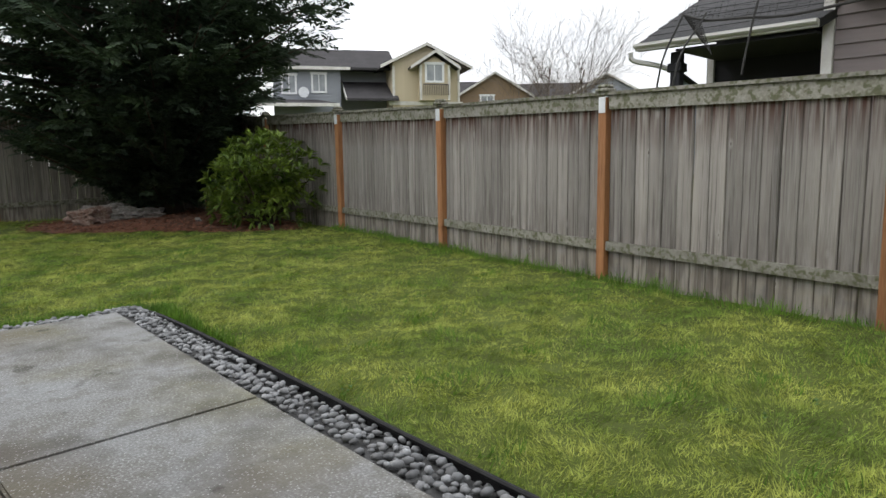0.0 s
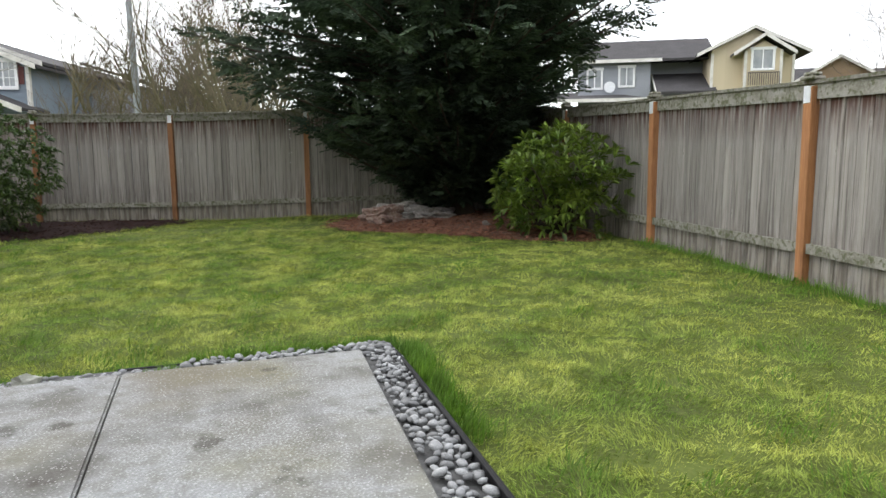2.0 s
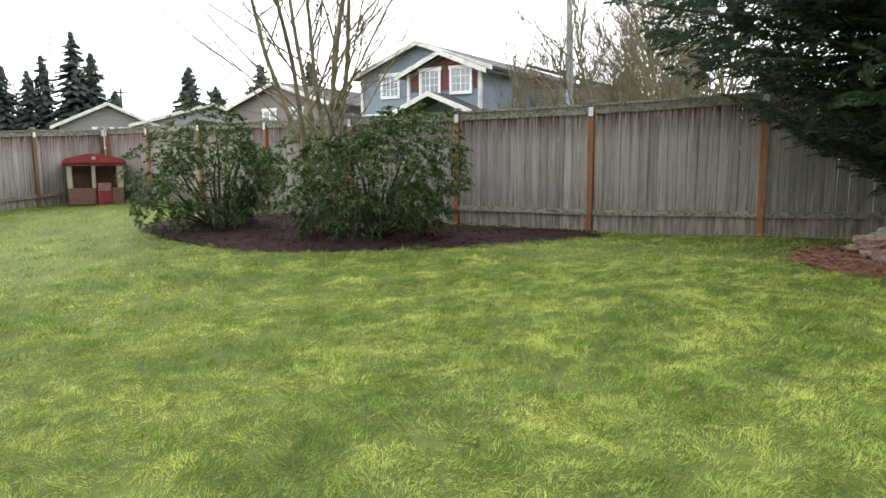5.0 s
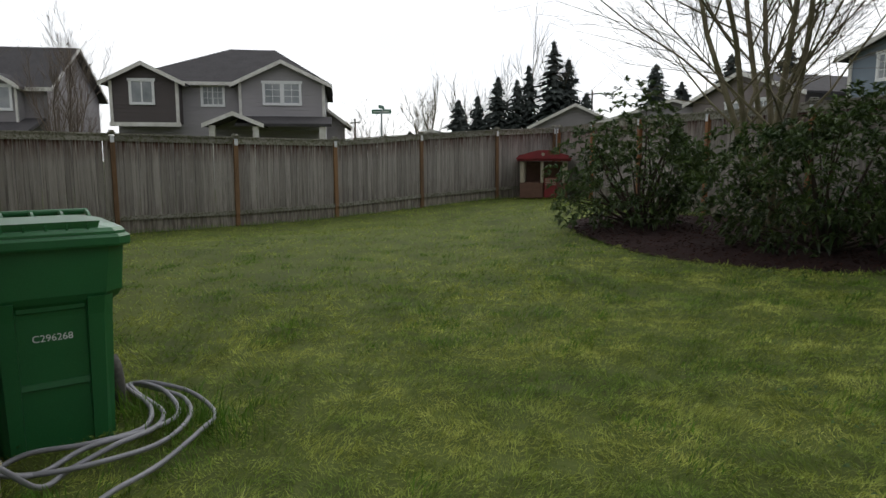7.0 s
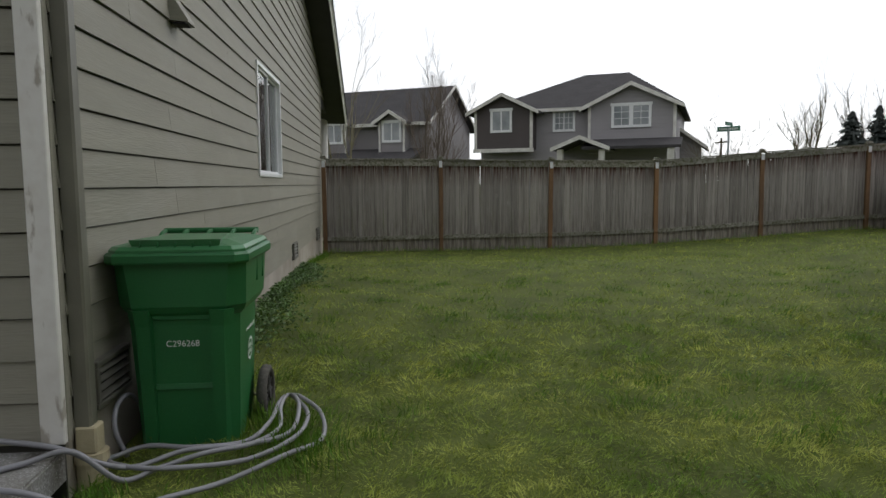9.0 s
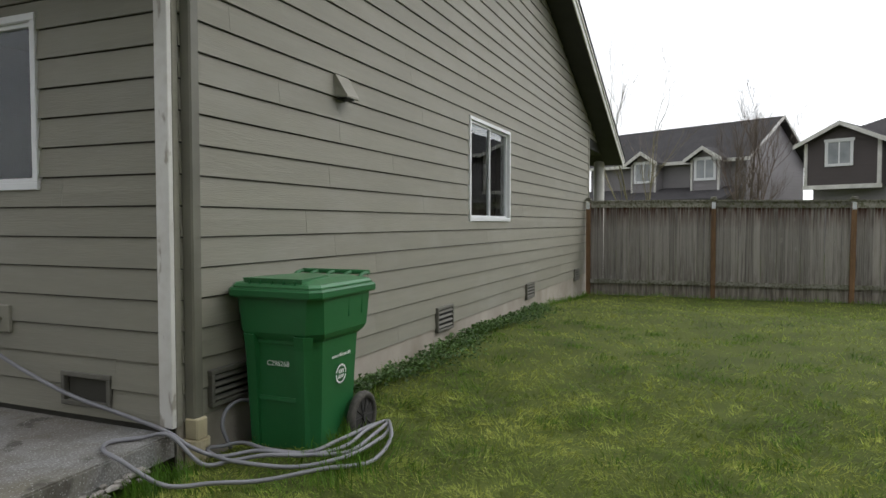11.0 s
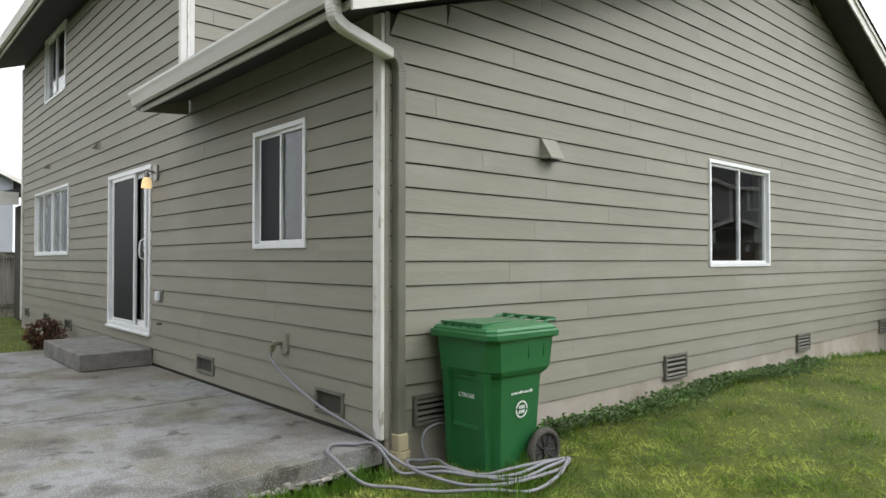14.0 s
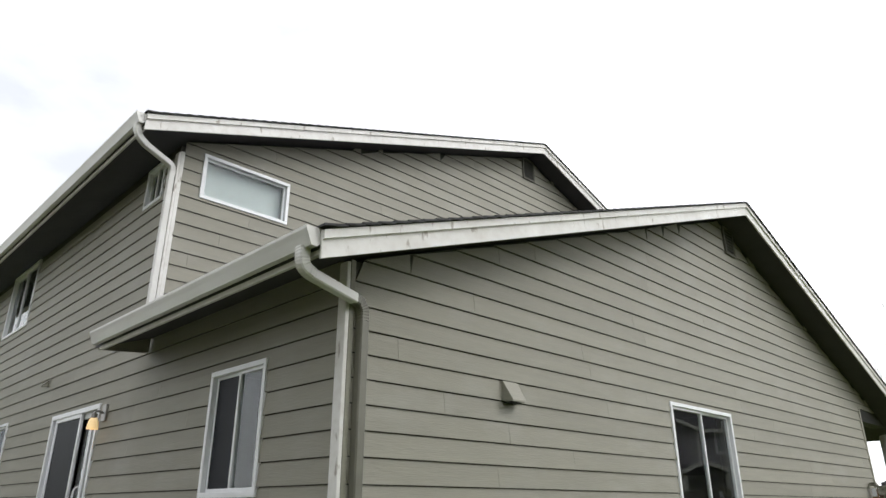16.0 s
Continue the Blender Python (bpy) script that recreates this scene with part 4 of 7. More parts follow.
def downpipe(points, width, mats, label):
    """A rectangular pipe with crimped bends, in pieces."""
    d = thing("downpipe")
    d.parent = house
    d["label"] = label
    for (name, pts, mm) in points:
        pp = smooth_path(pts, 7) if len(pts) > 2 else [Vector(p) for p in pts]
        bm = bmesh.new()
        prev = None
        for i, p in enumerate(pp):
            t = (pp[min(i + 1, len(pp) - 1)] - pp[max(0, i - 1)]).normalized()
            sidev = Vector((0, 1, 0)) if abs(t.y) < 0.7 else Vector((1, 0, 0))
            u = (sidev - t * sidev.dot(t)).normalized()
            v = t.cross(u)
            k = width / 2 * (1 + (0.06 if (i % 2 and len(pts) > 2) else 0))
            ring = [bm.verts.new(p + u * a * k + v * b * k) for a, b in ((-1, -0.75), (-0.75, -1), (0.75, -1), (1, -0.75), (1, 0.75), (0.75, 1), (-0.75, 1), (-1, 0.75))]
            if prev:
                for q in range(8):
                    bm.faces.new((prev[q], prev[(q + 1) % 8], ring[(q + 1) % 8], ring[q]))
            else:
                bm.faces.new(ring[::-1])
            prev = ring
        bm.faces.new(prev)
        bmesh.ops.recalc_face_normals(bm, faces=bm.faces)
        part(name, bm, mm, d)


downpipe([("upper_elbow", [(-1.42, 5.49, 2.84), (-1.42, 5.49, 2.77), (-1.445, 5.48, 2.715), (-1.53, 5.44, 2.695)], GUTTER),
          ("cross_pipe", [(-1.53, 5.44, 2.695), (-2.03, 5.235, 2.685)], GUTTER),
          ("lower_elbow", [(-2.03, 5.235, 2.685), (-2.09, 5.215, 2.675), (-2.13, 5.21, 2.62), (-2.135, 5.21, 2.54)], DOWNPIPE),
          ("straight_pipe", [(-2.135, 5.21, 2.54), (-2.135, 5.21, 0.06)], DOWNPIPE)], 0.075, None, "rectangular downpipe, white above and olive below")
downpipe([("upper_elbow", [(-1.40, 1.92, 5.33), (-1.40, 1.92, 5.25), (-1.44, 1.90, 5.18), (-1.54, 1.84, 5.14)], GUTTER),
          ("cross_pipe", [(-1.54, 1.84, 5.14), (-1.86, 1.66, 5.12)], GUTTER),
          ("lower_elbow", [(-1.86, 1.66, 5.12), (-1.93, 1.62, 5.11), (-1.965, 1.60, 5.06), (-1.965, 1.595, 4.97)], GUTTER),
          ("straight_pipe", [(-1.965, 1.595, 4.97), (-1.965, 1.595, 3.05)], GUTTER)], 0.07, None, "pale downpipe on the upper corner")
# drain stub under the downpipe
bm = bmesh.new()
cylinder(bm, (-2.135, 5.225, -0.3), (-2.135, 5.225, -0.06), 0.062, 18)
cylinder(bm, (-2.135, 5.225, -0.09), (-2.135, 5.225, -0.05), 0.072, 18)
box(bm, -2.18, -2.09, 5.178, 5.268, -0.05, 0.07, 0.008)
dr = finish("drain_pipe", bm, PVC)
tagged(dr, "cream plastic drain pipe socket at the foot of the downpipe", "drain pipe")

# vents
def patio_vent(y0, y1, z0, z1):
    v = thing("foundation_vent")
    v.parent = house
    bm = bmesh.new()
    t = 0.03
    for a, b, c, d in ((y0, y1, z0, z0 + t), (y0, y1, z1 - t, z1), (y0, y0 + t, z0 + t, z1 - t), (y1 - t, y1, z0 + t, z1 - t)):
        box(bm, WX - 0.02, WX + 0.035, a, b, c, d, 0.004)
    part("vent_frame", bm, VENT, v, "olive vent frame")
    part("vent_screen", boxed(WX - 0.03, WX - 0.022, y0 + t, y1 - t, z0 + t, z1 - t), DARK, v, "dark vent mesh")
    part("vent_flap", boxed(WX - 0.02, WX - 0.01, y0 + 0.12, y1 - 0.12, z0 + t + 0.01, z0 + 0.10, 0.003), SCREEN, v)


for pv in PVENTS:
    patio_vent(*pv)


def louver(x0, x1, z0, z1, y, n):
    v = thing("louver_vent")
    v.parent = house
    bm = bmesh.new()
    t = 0.028
    for a, b, c, d in ((x0, x1, z0, z0 + t), (x0, x1, z1 - t, z1), (x0, x0 + t, z0 + t, z1 - t), (x1 - t, x1, z0 + t, z1 - t)):
        box(bm, a, b, y, y + 0.04, c, d, 0.004)
    part("vent_frame", bm, VENT, v, "olive louvre frame")
    part("vent_back", boxed(x0 + t, x1 - t, y + 0.016, y + 0.020, z0 + t, z1 - t), DARK, v)
    for k in range(n):
        z = z0 + t + (k + 0.5) * (z1 - z0 - 2 * t) / n
        bm = boxed(-(x1 - x0) / 2 + t, (x1 - x0) / 2 - t, -0.014, 0.014, -0.004, 0.004)
        s = part("slat", bm, VENT, v)
        s.matrix_basis = pose((x0 + x1) / 2, y + 0.028, z, -40, 0, 0)


louver(-2.68, -2.28, 0.08, 0.30, WY + 0.012, 4)
louver(-6.12, -5.67, 0.0, 0.265, WY + 0.012, 4)
louver(-9.63, -9.18, -0.02, 0.225, WY + 0.012, 4)
louver(-13.3, -12.85, -0.03, 0.215, WY + 0.012, 4)
louver(-9.40, -9.05, 4.91, 5.37, WY + 0.012, 8)
louver(-9.10, -8.74, 7.40, 7.86, UP_Y + 0.012, 8)

# dryer hood on the gable wall
hood = thing("vent_hood")
hood.parent = house
hood["label"] = "olive painted sloping vent hood"
bm = bmesh.new()
for a, b in ((0, 1),):
    v = [bm.verts.new(p) for p in ((-3.69, WY + 0.015, 2.31), (-3.89, WY + 0.015, 2.31), (-3.69, WY + 0.015, 2.14), (-3.89, WY + 0.015, 2.14), (-3.70, WY + 0.13, 2.145), (-3.88, WY + 0.13, 2.145),
                                   (-3.70, WY + 0.13, 2.13), (-3.88, WY + 0.13, 2.13), (-3.69, WY + 0.03, 2.31), (-3.89, WY + 0.03, 2.31))]
    for q in ((0, 1, 9, 8), (8, 9, 5, 4), (4, 5, 7, 6), (6, 7, 3, 2), (0, 8, 4, 6, 2), (1, 3, 7, 5, 9), (0, 2, 3, 1)):
        bm.faces.new([v[i] for i in q])
bmesh.ops.recalc_face_normals(bm, faces=bm.faces)
part("hood", bm, SIDING, hood)
part("flap", boxed(-3.83, -3.70, WY + 0.03, WY + 0.115, 2.118, 2.128), DARK, hood)

# sliding door, part open
door = thing("sliding_door")
door.parent = house
door["label"] = "white vinyl sliding patio door standing partly open"
y0, y1, z0, z1 = SD
bm = bmesh.new()
for a, b, c, d in ((y0, y1, z0, z0 + 0.06), (y0, y1, z1 - 0.06, z1), (y0, y0 + 0.055, z0 + 0.06, z1 - 0.06), (y1 - 0.055, y1, z0 + 0.06, z1 - 0.06)):
    box(bm, WX - 0.10, WX + 0.034, a, b, c, d, 0.004)
part("door_frame", bm, VINYL, door)
part("sill", boxed(WX - 0.02, WX + 0.055, y0 - 0.01, y1 + 0.01, z0 - 0.035, z0, 0.006), VINYL, door)


def leaf(name, a, b, x, screen=False):
    lf = thing(name)
    lf.parent = door
    s = 0.07 if not screen else 0.05
    bm = bmesh.new()
    for p, q, c, d in ((a, b, z0 + 0.06, z0 + 0.06 + s), (a, b, z1 - 0.06 - s, z1 - 0.06), (a, a + s, z0 + 0.06 + s, z1 - 0.06 - s), (b - s, b, z0 + 0.06 + s, z1 - 0.06 - s)):
        box(bm, x - 0.016, x + 0.016, p, q, c, d, 0.003)
    part("leaf_frame", bm, VINYL, lf)
    pn = part("pane", boxed(x - 0.003, x + 0.003, a + s - 0.004, b - s + 0.004, z0 + 0.056 + s, z1 - 0.056 - s), SCREEN if screen else GLASS, lf)
    pn.visible_shadow = screen
    return lf


leaf("fixed_leaf", y0 + 0.055, -0.36, WX - 0.075)
slide = leaf("sliding_leaf", -0.75, 0.16, WX - 0.035)
leaf("screen_leaf", -1.12, -0.15, WX + 0.008, True)
bm = bmesh.new()
tube(bm, smooth_path([(WX - 0.015, 0.115, 1.27), (WX + 0.035, 0.115, 1.30), (WX + 0.045, 0.115, 1.40), (WX + 0.035, 0.115, 1.50), (WX - 0.015, 0.115, 1.53)], 5), 0.011, 8)
part("door_handle", bm, VINYL, slide, "white door handle")
# shallow box behind the door; its near-black colour replaces the room's own gloom
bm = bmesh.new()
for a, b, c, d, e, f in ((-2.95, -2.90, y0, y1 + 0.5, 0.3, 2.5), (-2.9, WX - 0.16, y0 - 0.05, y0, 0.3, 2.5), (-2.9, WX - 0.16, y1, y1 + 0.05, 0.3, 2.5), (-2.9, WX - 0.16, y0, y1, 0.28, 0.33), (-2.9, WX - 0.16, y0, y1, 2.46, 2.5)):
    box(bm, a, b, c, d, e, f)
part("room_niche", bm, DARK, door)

# step
bm = bmesh.new()
box(bm, WX + 0.02, -1.22, -1.30, 0.56, 0.002, 0.20, 0.012)
step = finish("door_step", bm, STEP_CONCRETE)
tagged(step, "rough grey exposed-aggregate concrete step below the sliding door", "step")

# wall lamp
lamp = thing("wall_lamp", pose(WX + 0.016, 0.66, 2.27), "lit wall lamp with a small clear glass shade", "lamp")
bm = bmesh.new()
box(bm, 0.0, 0.03, -0.06, 0.06, -0.06, 0.13, 0.008)
part("backplate", bm, STEEL, lamp)
bm = bmesh.new()
tube(bm, smooth_path([(0.02, 0, 0.03), (0.07, 0, 0.05), (0.115, 0, 0.04), (0.12, 0, 0.01)], 5), 0.012, 8)
cylinder(bm, (0.12, 0, 0.02), (0.12, 0, -0.03), 0.032, 14)
part("arm", bm, STEEL, lamp)
bm = bmesh.new()
tube(bm, [(0.12, 0, -0.03), (0.12, 0, -0.07), (0.12, 0, -0.15)], [0.035, 0.052, 0.062], 16, cap=False)
part("shade", bm, LAMP_GLASS, lamp, "glowing glass shade")
bm = bmesh.new()
bmesh.ops.create_icosphere(bm, subdivisions=2, radius=0.026)
b_ = part("bulb", bm, BULB, lamp)
b_.location = (0.12, 0, -0.075)

# outlet, tap, hooks on the patio wall
outlet = thing("outdoor_socket", pose(WX + 0.012, 0.82, 0.84), "olive outdoor socket box with a grey cover", "socket")
part("plate", boxed(0, 0.012, -0.06, 0.07, -0.075, 0.075, 0.004), VENT, outlet)
part("cover", boxed(0.012, 0.06, -0.07, 0.015, -0.055, 0.055, 0.012), GALV, outlet)
tap = thing("garden_tap", pose(WX + 0.012, 3.80, 0.57), "garden tap on an olive mounting block", "tap")
part("mounting_block", boxed(0, 0.03, -0.055, 0.075, -0.085, 0.085, 0.006), SIDING, tap)
bm = bmesh.new()
cylinder(bm, (0.03, 0, 0), (0.10, -0.01, 0), 0.014, 10)
cylinder(bm, (0.085, -0.01, 0.0), (0.105, -0.012, -0.06), 0.015, 10)
part("spout", bm, BRASS, tap)
bm = bmesh.new()
cylinder(bm, (0.075, -0.05, 0.01), (0.09, -0.055, 0.01), 0.032, 9)
part("wheel_handle", bm, BRASS, tap)
for yy, zz in ((-1.85, 2.95), (-5.10, 2.99)):
    hk = thing("wall_hook", pose(WX + 0.012, yy, zz), "small painted hook on the siding", "hook")
    bm = bmesh.new()
    box(bm, 0, 0.012, -0.05, 0.05, -0.05, 0.05, 0.003)
    prism(bm, [(0.012, -0.05), (0.10, -0.05), (0.10, -0.035), (0.012, 0.05)], "y", -0.012, 0.012)
    part("bracket_plate", bm, SIDING, hk)
cn = thing("conduit_stub", pose(WX + 0.012, 0.83, 0.52), "short pipe stub from the wall", "pipe")
bm = bmesh.new()
cylinder(bm, (0, 0, 0), (0.06, 0, 0), 0.012, 10)
part("stub", bm, VENT, cn)

# porch column and eave beyond the gable's far end
porch = thing("porch_column", pose(-16.75, 5.02, 0), "white round porch column under the far eave", "column")
bm = bmesh.new()
tube(bm, [(0, 0, -0.35), (0, 0, -0.1), (0, 0, -0.1), (0, 0, 2.85)], [0.19, 0.19, 0.145, 0.135], 20)
part("shaft", bm, TRIM, porch)
bm = bmesh.new()
box(bm, -0.2, 0.2, -0.2, 0.2, 2.85, 2.98, 0.01)
part("capital", bm, TRIM, porch)
bm = bmesh.new()
box(bm, -17.0, WEST_END - 0.02, 4.9, WY - 0.005, 2.86, 3.09, 0.01)
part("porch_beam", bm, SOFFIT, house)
bm = bmesh.new()
prism(bm, [(-15.55, 3.09), (WEST_END, 3.09), (WEST_END, low_roof(WEST_END) - 0.16), (-15.55, low_roof(-15.55) - 0.16)], "y", WY - 0.16, WY)
porch_gable = part("porch_gable", bm, SIDING_BACK, house)
siding(porch_gable, "y", WY, -15.55, WEST_END + 0.06, 3.09, low_roof(WEST_END) - 0.17, limit=under_low, seed=7)
# small eave at the south end of the house
bm = bmesh.new()
slab(bm, [(-1.5, -8.0, 2.66), (-1.5, -11.0, 2.66), (-4.5, -11.0, 3.7), (-4.5, -8.0, 3.7)], 0.16)
part("south_eave", bm, ROOF_FAR, house)
bm = bmesh.new()
box(bm, -1.53, -1.5, -11.0, -7.95, 2.45, 2.64, 0.005)
box(bm, -1.53, -2.0, -7.95, -7.92, 2.45, 2.72, 0.005)
part("south_fascia", bm, TRIM, house)
part("south_wing_wall", boxed(-4.6, -2.4, -10.9, -7.85, -0.2, 2.6), SIDING_BACK, house)


# ---- patio ----
def inset(poly, d):
    c = Vector((sum(p[0] for p in poly) / len(poly), sum(p[1] for p in poly) / len(poly)))
    out = []
    for p in poly:
        v = Vector(p) - c
        out.append((p[0] - math.copysign(d, v.x), p[1] - math.copysign(d, v.y)))
    return out


def lerp_edge(y):
    """x of the patio's outer edge at y."""
    return float(np.interp(y, [-1.9, 1.5, 2.83, 5.3], [1.06, 1.30, 1.385, 1.594]))


patio = thing("patio", pose(0, 0, 0), "worn concrete patio with tooled joints and stains", "patio", kind="structure")
ys = [-1.9, 2.83, 5.30]
xs = [-2.03, 0.285, None]
for j in range(2):
    for i in range(2):
        ya, yb = ys[j], ys[j + 1]
        xa = xs[i]
        xb0, xb1 = (xs[i + 1], xs[i + 1]) if xs[i + 1] is not None else (lerp_edge(ya), lerp_edge(yb))
        if j == 1:
            yba, ybb = {0: (5.17, 5.29), 1: (5.29, 5.305)}[i]
        else:
            yba = ybb = yb
        g = 0.004
        q = [(xa + g, ya + g), (xb0 - g, ya + g), (xb1 - g, ybb - g), (xa + g, yba - g)]
        bm = bmesh.new()
        prism(bm, q, "z", -0.13, 0.0)
        tops = [e for e in bm.edges if all(abs(v.co.z) < 1e-5 for v in e.verts)]
        bmesh.ops.bevel(bm, geom=tops, offset=0.010, segments=2, affect="EDGES")
        part("slab", bm, CONCRETE, patio)
bm = bmesh.new()
prism(bm, [(-2.0, -1.85), (1.0, -1.85), (1.5, 5.2), (-2.0, 5.1)], "z", -0.14, -0.03)
part("joint_bed", bm, DARK, patio)
# broken mortar rim along the slab's north edge
bm = bmesh.new()
rng = random.Random(5)
for k in range(46):
    u = rng.uniform(-1.75, -0.55)
    rock(bm, (u, 5.26 + 0.05 * (u + 0.9) + rng.uniform(-0.01, 0.07), -0.10 + rng.uniform(-0.02, 0.02)), (rng.uniform(0.015, 0.045), rng.uniform(0.01, 0.025), rng.uniform(0.01, 0.02)), 300 + k, 0.5, 1)
tagged(finish("rubble_rim", bm, GREY_ROCK), "crumbled concrete rubble along the patio edge", "rubble", kind="stuff")

# ---- river stones and edging ----
def edge_pt(s):
    """Along the stone strip: from the south up the patio's side, then west along its end. Returns the inner point and the outward direction."""
    L1 = 5.3 - (-1.9)
    if s < L1:
        y = -1.9 + s
        return Vector((lerp_edge(y), y, 0)), Vector((1, -0.075, 0)), 0.21
    u = s - L1
    return Vector((1.594 - u, 5.30, 0)), Vector((0, 1, 0)), 0.15


strip = thing("stone_border", pose(0, 0, 0), "strip of smooth grey river stones beside the patio", "river stones")
PEB = []
for s in range(12):
    bm = bmesh.new()
    rng = random.Random(40 + s)
    rock(bm, (0, 0, 0), (1.0, rng.uniform(0.62, 0.85), rng.uniform(0.42, 0.6)), 60 + s, 0.22, 2)
    me = bpy.data.meshes.new("stone")
    bm.to_mesh(me)
    bm.free()
    me.polygons.foreach_set("use_smooth", [True] * len(me.polygons))
    me.materials.append(PEBBLE)
    PEB.append(me)
rng = random.Random(77)
singles, rest_v, rest_f = 0, [], []
base_bm = bmesh.new()
bmesh.ops.create_icosphere(base_bm, subdivisions=1, radius=1.0)
ico_v = [v.co.copy() for v in base_bm.verts]
ico_f = [[v.index for v in f.verts] for f in base_bm.faces]
base_bm.free()
placed = []
for k in range(3600):
    s = rng.uniform(0.3, 9.15)
    p, d, w = edge_pt(s)
    r = rng.uniform(0.016, 0.034)
    e = rng.uniform(0.02, w - 0.012)
    if s > 8.75 and rng.random() < 0.5:
        continue
    c = p + d * e
    if any((c.x - q[0]) ** 2 + (c.y - q[1]) ** 2 < (0.62 * (r + q[2])) ** 2 for q in placed[-900:] if abs(q[1] - c.y) < 0.08 and abs(q[0] - c.x) < 0.08):
        continue
    placed.append((c.x, c.y, r))
    z = -0.022 + rng.uniform(0, 0.02) - (0.03 if s > 8.2 else 0.0)
    m = Matrix.LocRotScale((c.x, c.y, z), Euler((rng.uniform(-0.4, 0.4), rng.uniform(-0.4, 0.4), rng.uniform(0, 6.3))), (r, r, r))
    if singles < 298 and 2.6 < c.y:
        share("stone", PEB[rng.randrange(12)], strip, m)
        singles += 1
    else:
        o = len(rest_v)
        sq = (1.0, rng.uniform(0.65, 0.85), rng.uniform(0.45, 0.6))
        rest_v += [tuple(m @ Vector((v.x * sq[0], v.y * sq[1], v.z * sq[2]))) for v in ico_v]
        rest_f += [[i + o for i in f] for f in ico_f]
# corner fill where the two strips meet
for k in range(60):
    r = rng.uniform(0.02, 0.036)
    c = Vector((1.60 + rng.uniform(0.0, 0.18), 5.31 + rng.uniform(0.0, 0.13), -0.022 + rng.uniform(0, 0.02)))
    m = Matrix.LocRotScale(c, Euler((rng.uniform(-0.4, 0.4), rng.uniform(-0.4, 0.4), rng.uniform(0, 6.3))), (r, r, r))
    o = len(rest_v)
    rest_v += [tuple(m @ Vector((v.x, v.y * 0.75, v.z * 0.5))) for v in ico_v]
    rest_f += [[i + o for i in f] for f in ico_f]
tagged(raw("small_stones", rest_v, rest_f, PEBBLE_REST, strip, "", True), kind="stuff")
bm = bmesh.new()
prism(bm, [(1.0, -1.9), (1.28, -1.9), (1.60, 2.83), (1.80, 5.46), (-0.3, 5.46), (-0.3, 5.28), (1.58, 5.28), (1.37, 2.83)], "z", -0.12, -0.035)
part("stone_bed", bm, BED_GREY, strip)
edging = thing("lawn_edging", pose(0, 0, 0), "black plastic lawn edging with a rounded top", "edging")
pts = [(1.27, -1.9), (1.50, 1.4), (1.605, 2.83), (1.73, 4.6), (1.80, 5.40), (1.775, 5.455), (1.6, 5.47), (0.9, 5.475), (0.25, 5.45)]
path = smooth_path([(x, y, (0.016 if y < 5.35 else -0.035) + 0.006 * math.sin(3 * x + 5 * y)) for x, y in pts], 10)
bm = bmesh.new()
tube(bm, path, 0.012, 8)
part("edging_bead", bm, EDGING, edging)
bm = bmesh.new()
for a, b in zip(path, path[1:]):
    t = (b - a).normalized()
    nrm = Vector((t.y, -t.x, 0)) * 0.003
    vs = [bm.verts.new(p) for p in (a - nrm, b - nrm, b + nrm, a + nrm)]
    vd = [bm.verts.new((v.co.x, v.co.y, -0.13)) for v in vs]
    for i in range(4):
        bm.faces.new((vs[i], vs[(i + 1) % 4], vd[(i + 1) % 4], vd[i]))
part("edging_strip", bm, EDGING, edging)
for k, (x, y, sz, sd) in enumerate(((-0.36, 5.37, (0.075, 0.06, 0.06), 1), (-0.17, 5.38, (0.065, 0.05, 0.048), 2))):
    bm = bmesh.new()
    rock(bm, (x, y, -0.03), sz, 500 + sd, 0.5, 2)
    tagged(finish("loose_rock", bm, PALE_ROCK), "pale broken rock at the patio edge", "rock", group="pale rocks at the patio edge")


# ---- the wheeled cart ----
cart = thing("wheelie_bin", pose(-2.735, 5.53, -0.237), "green plastic wheeled refuse cart with a closed lid", "refuse cart")


def loop8(hx, hy, ch, z, shift=0.0):
    """An eight-sided ring; x forwards."""
    hy *= 1.035
    return [(hx - ch + shift, -hy, z), (hx + shift, -hy + ch, z), (hx + shift, hy - ch, z), (hx - ch + shift, hy, z), (-hx + ch * 0.5 + shift, hy, z), (-hx + shift, hy - ch * 0.5, z), (-hx + shift, -hy + ch * 0.5, z),
            (-hx + ch * 0.5 + shift, -hy, z)]


def loft(bm, loops, caps=True):
    rings = [[bm.verts.new(p) for p in lp] for lp in loops]
    for a, b in zip(rings, rings[1:]):
        for k in range(len(a)):
            bm.faces.new((a[k], a[(k + 1) % len(a)], b[(k + 1) % len(a)], b[k]))
    if caps:
        bm.faces.new(rings[0][::-1])
        bm.faces.new(rings[-1])
    bmesh.ops.recalc_face_normals(bm, faces=bm.faces)


bm = bmesh.new()
loft(bm, [loop8(0.222, 0.222, 0.07, 0.0, 0.015), loop8(0.228, 0.228, 0.075, 0.03, 0.015), loop8(0.258, 0.250, 0.08, 0.66, 0.0), loop8(0.262, 0.253, 0.08, 0.70, 0.0), loop8(0.290, 0.276, 0.085, 0.725, -0.006),
          loop8(0.308, 0.288, 0.08, 0.755, -0.01), loop8(0.322, 0.300, 0.07, 0.97, -0.012), loop8(0.322, 0.300, 0.07, 0.985, -0.012)])
body = part("body", bm, CART, cart)
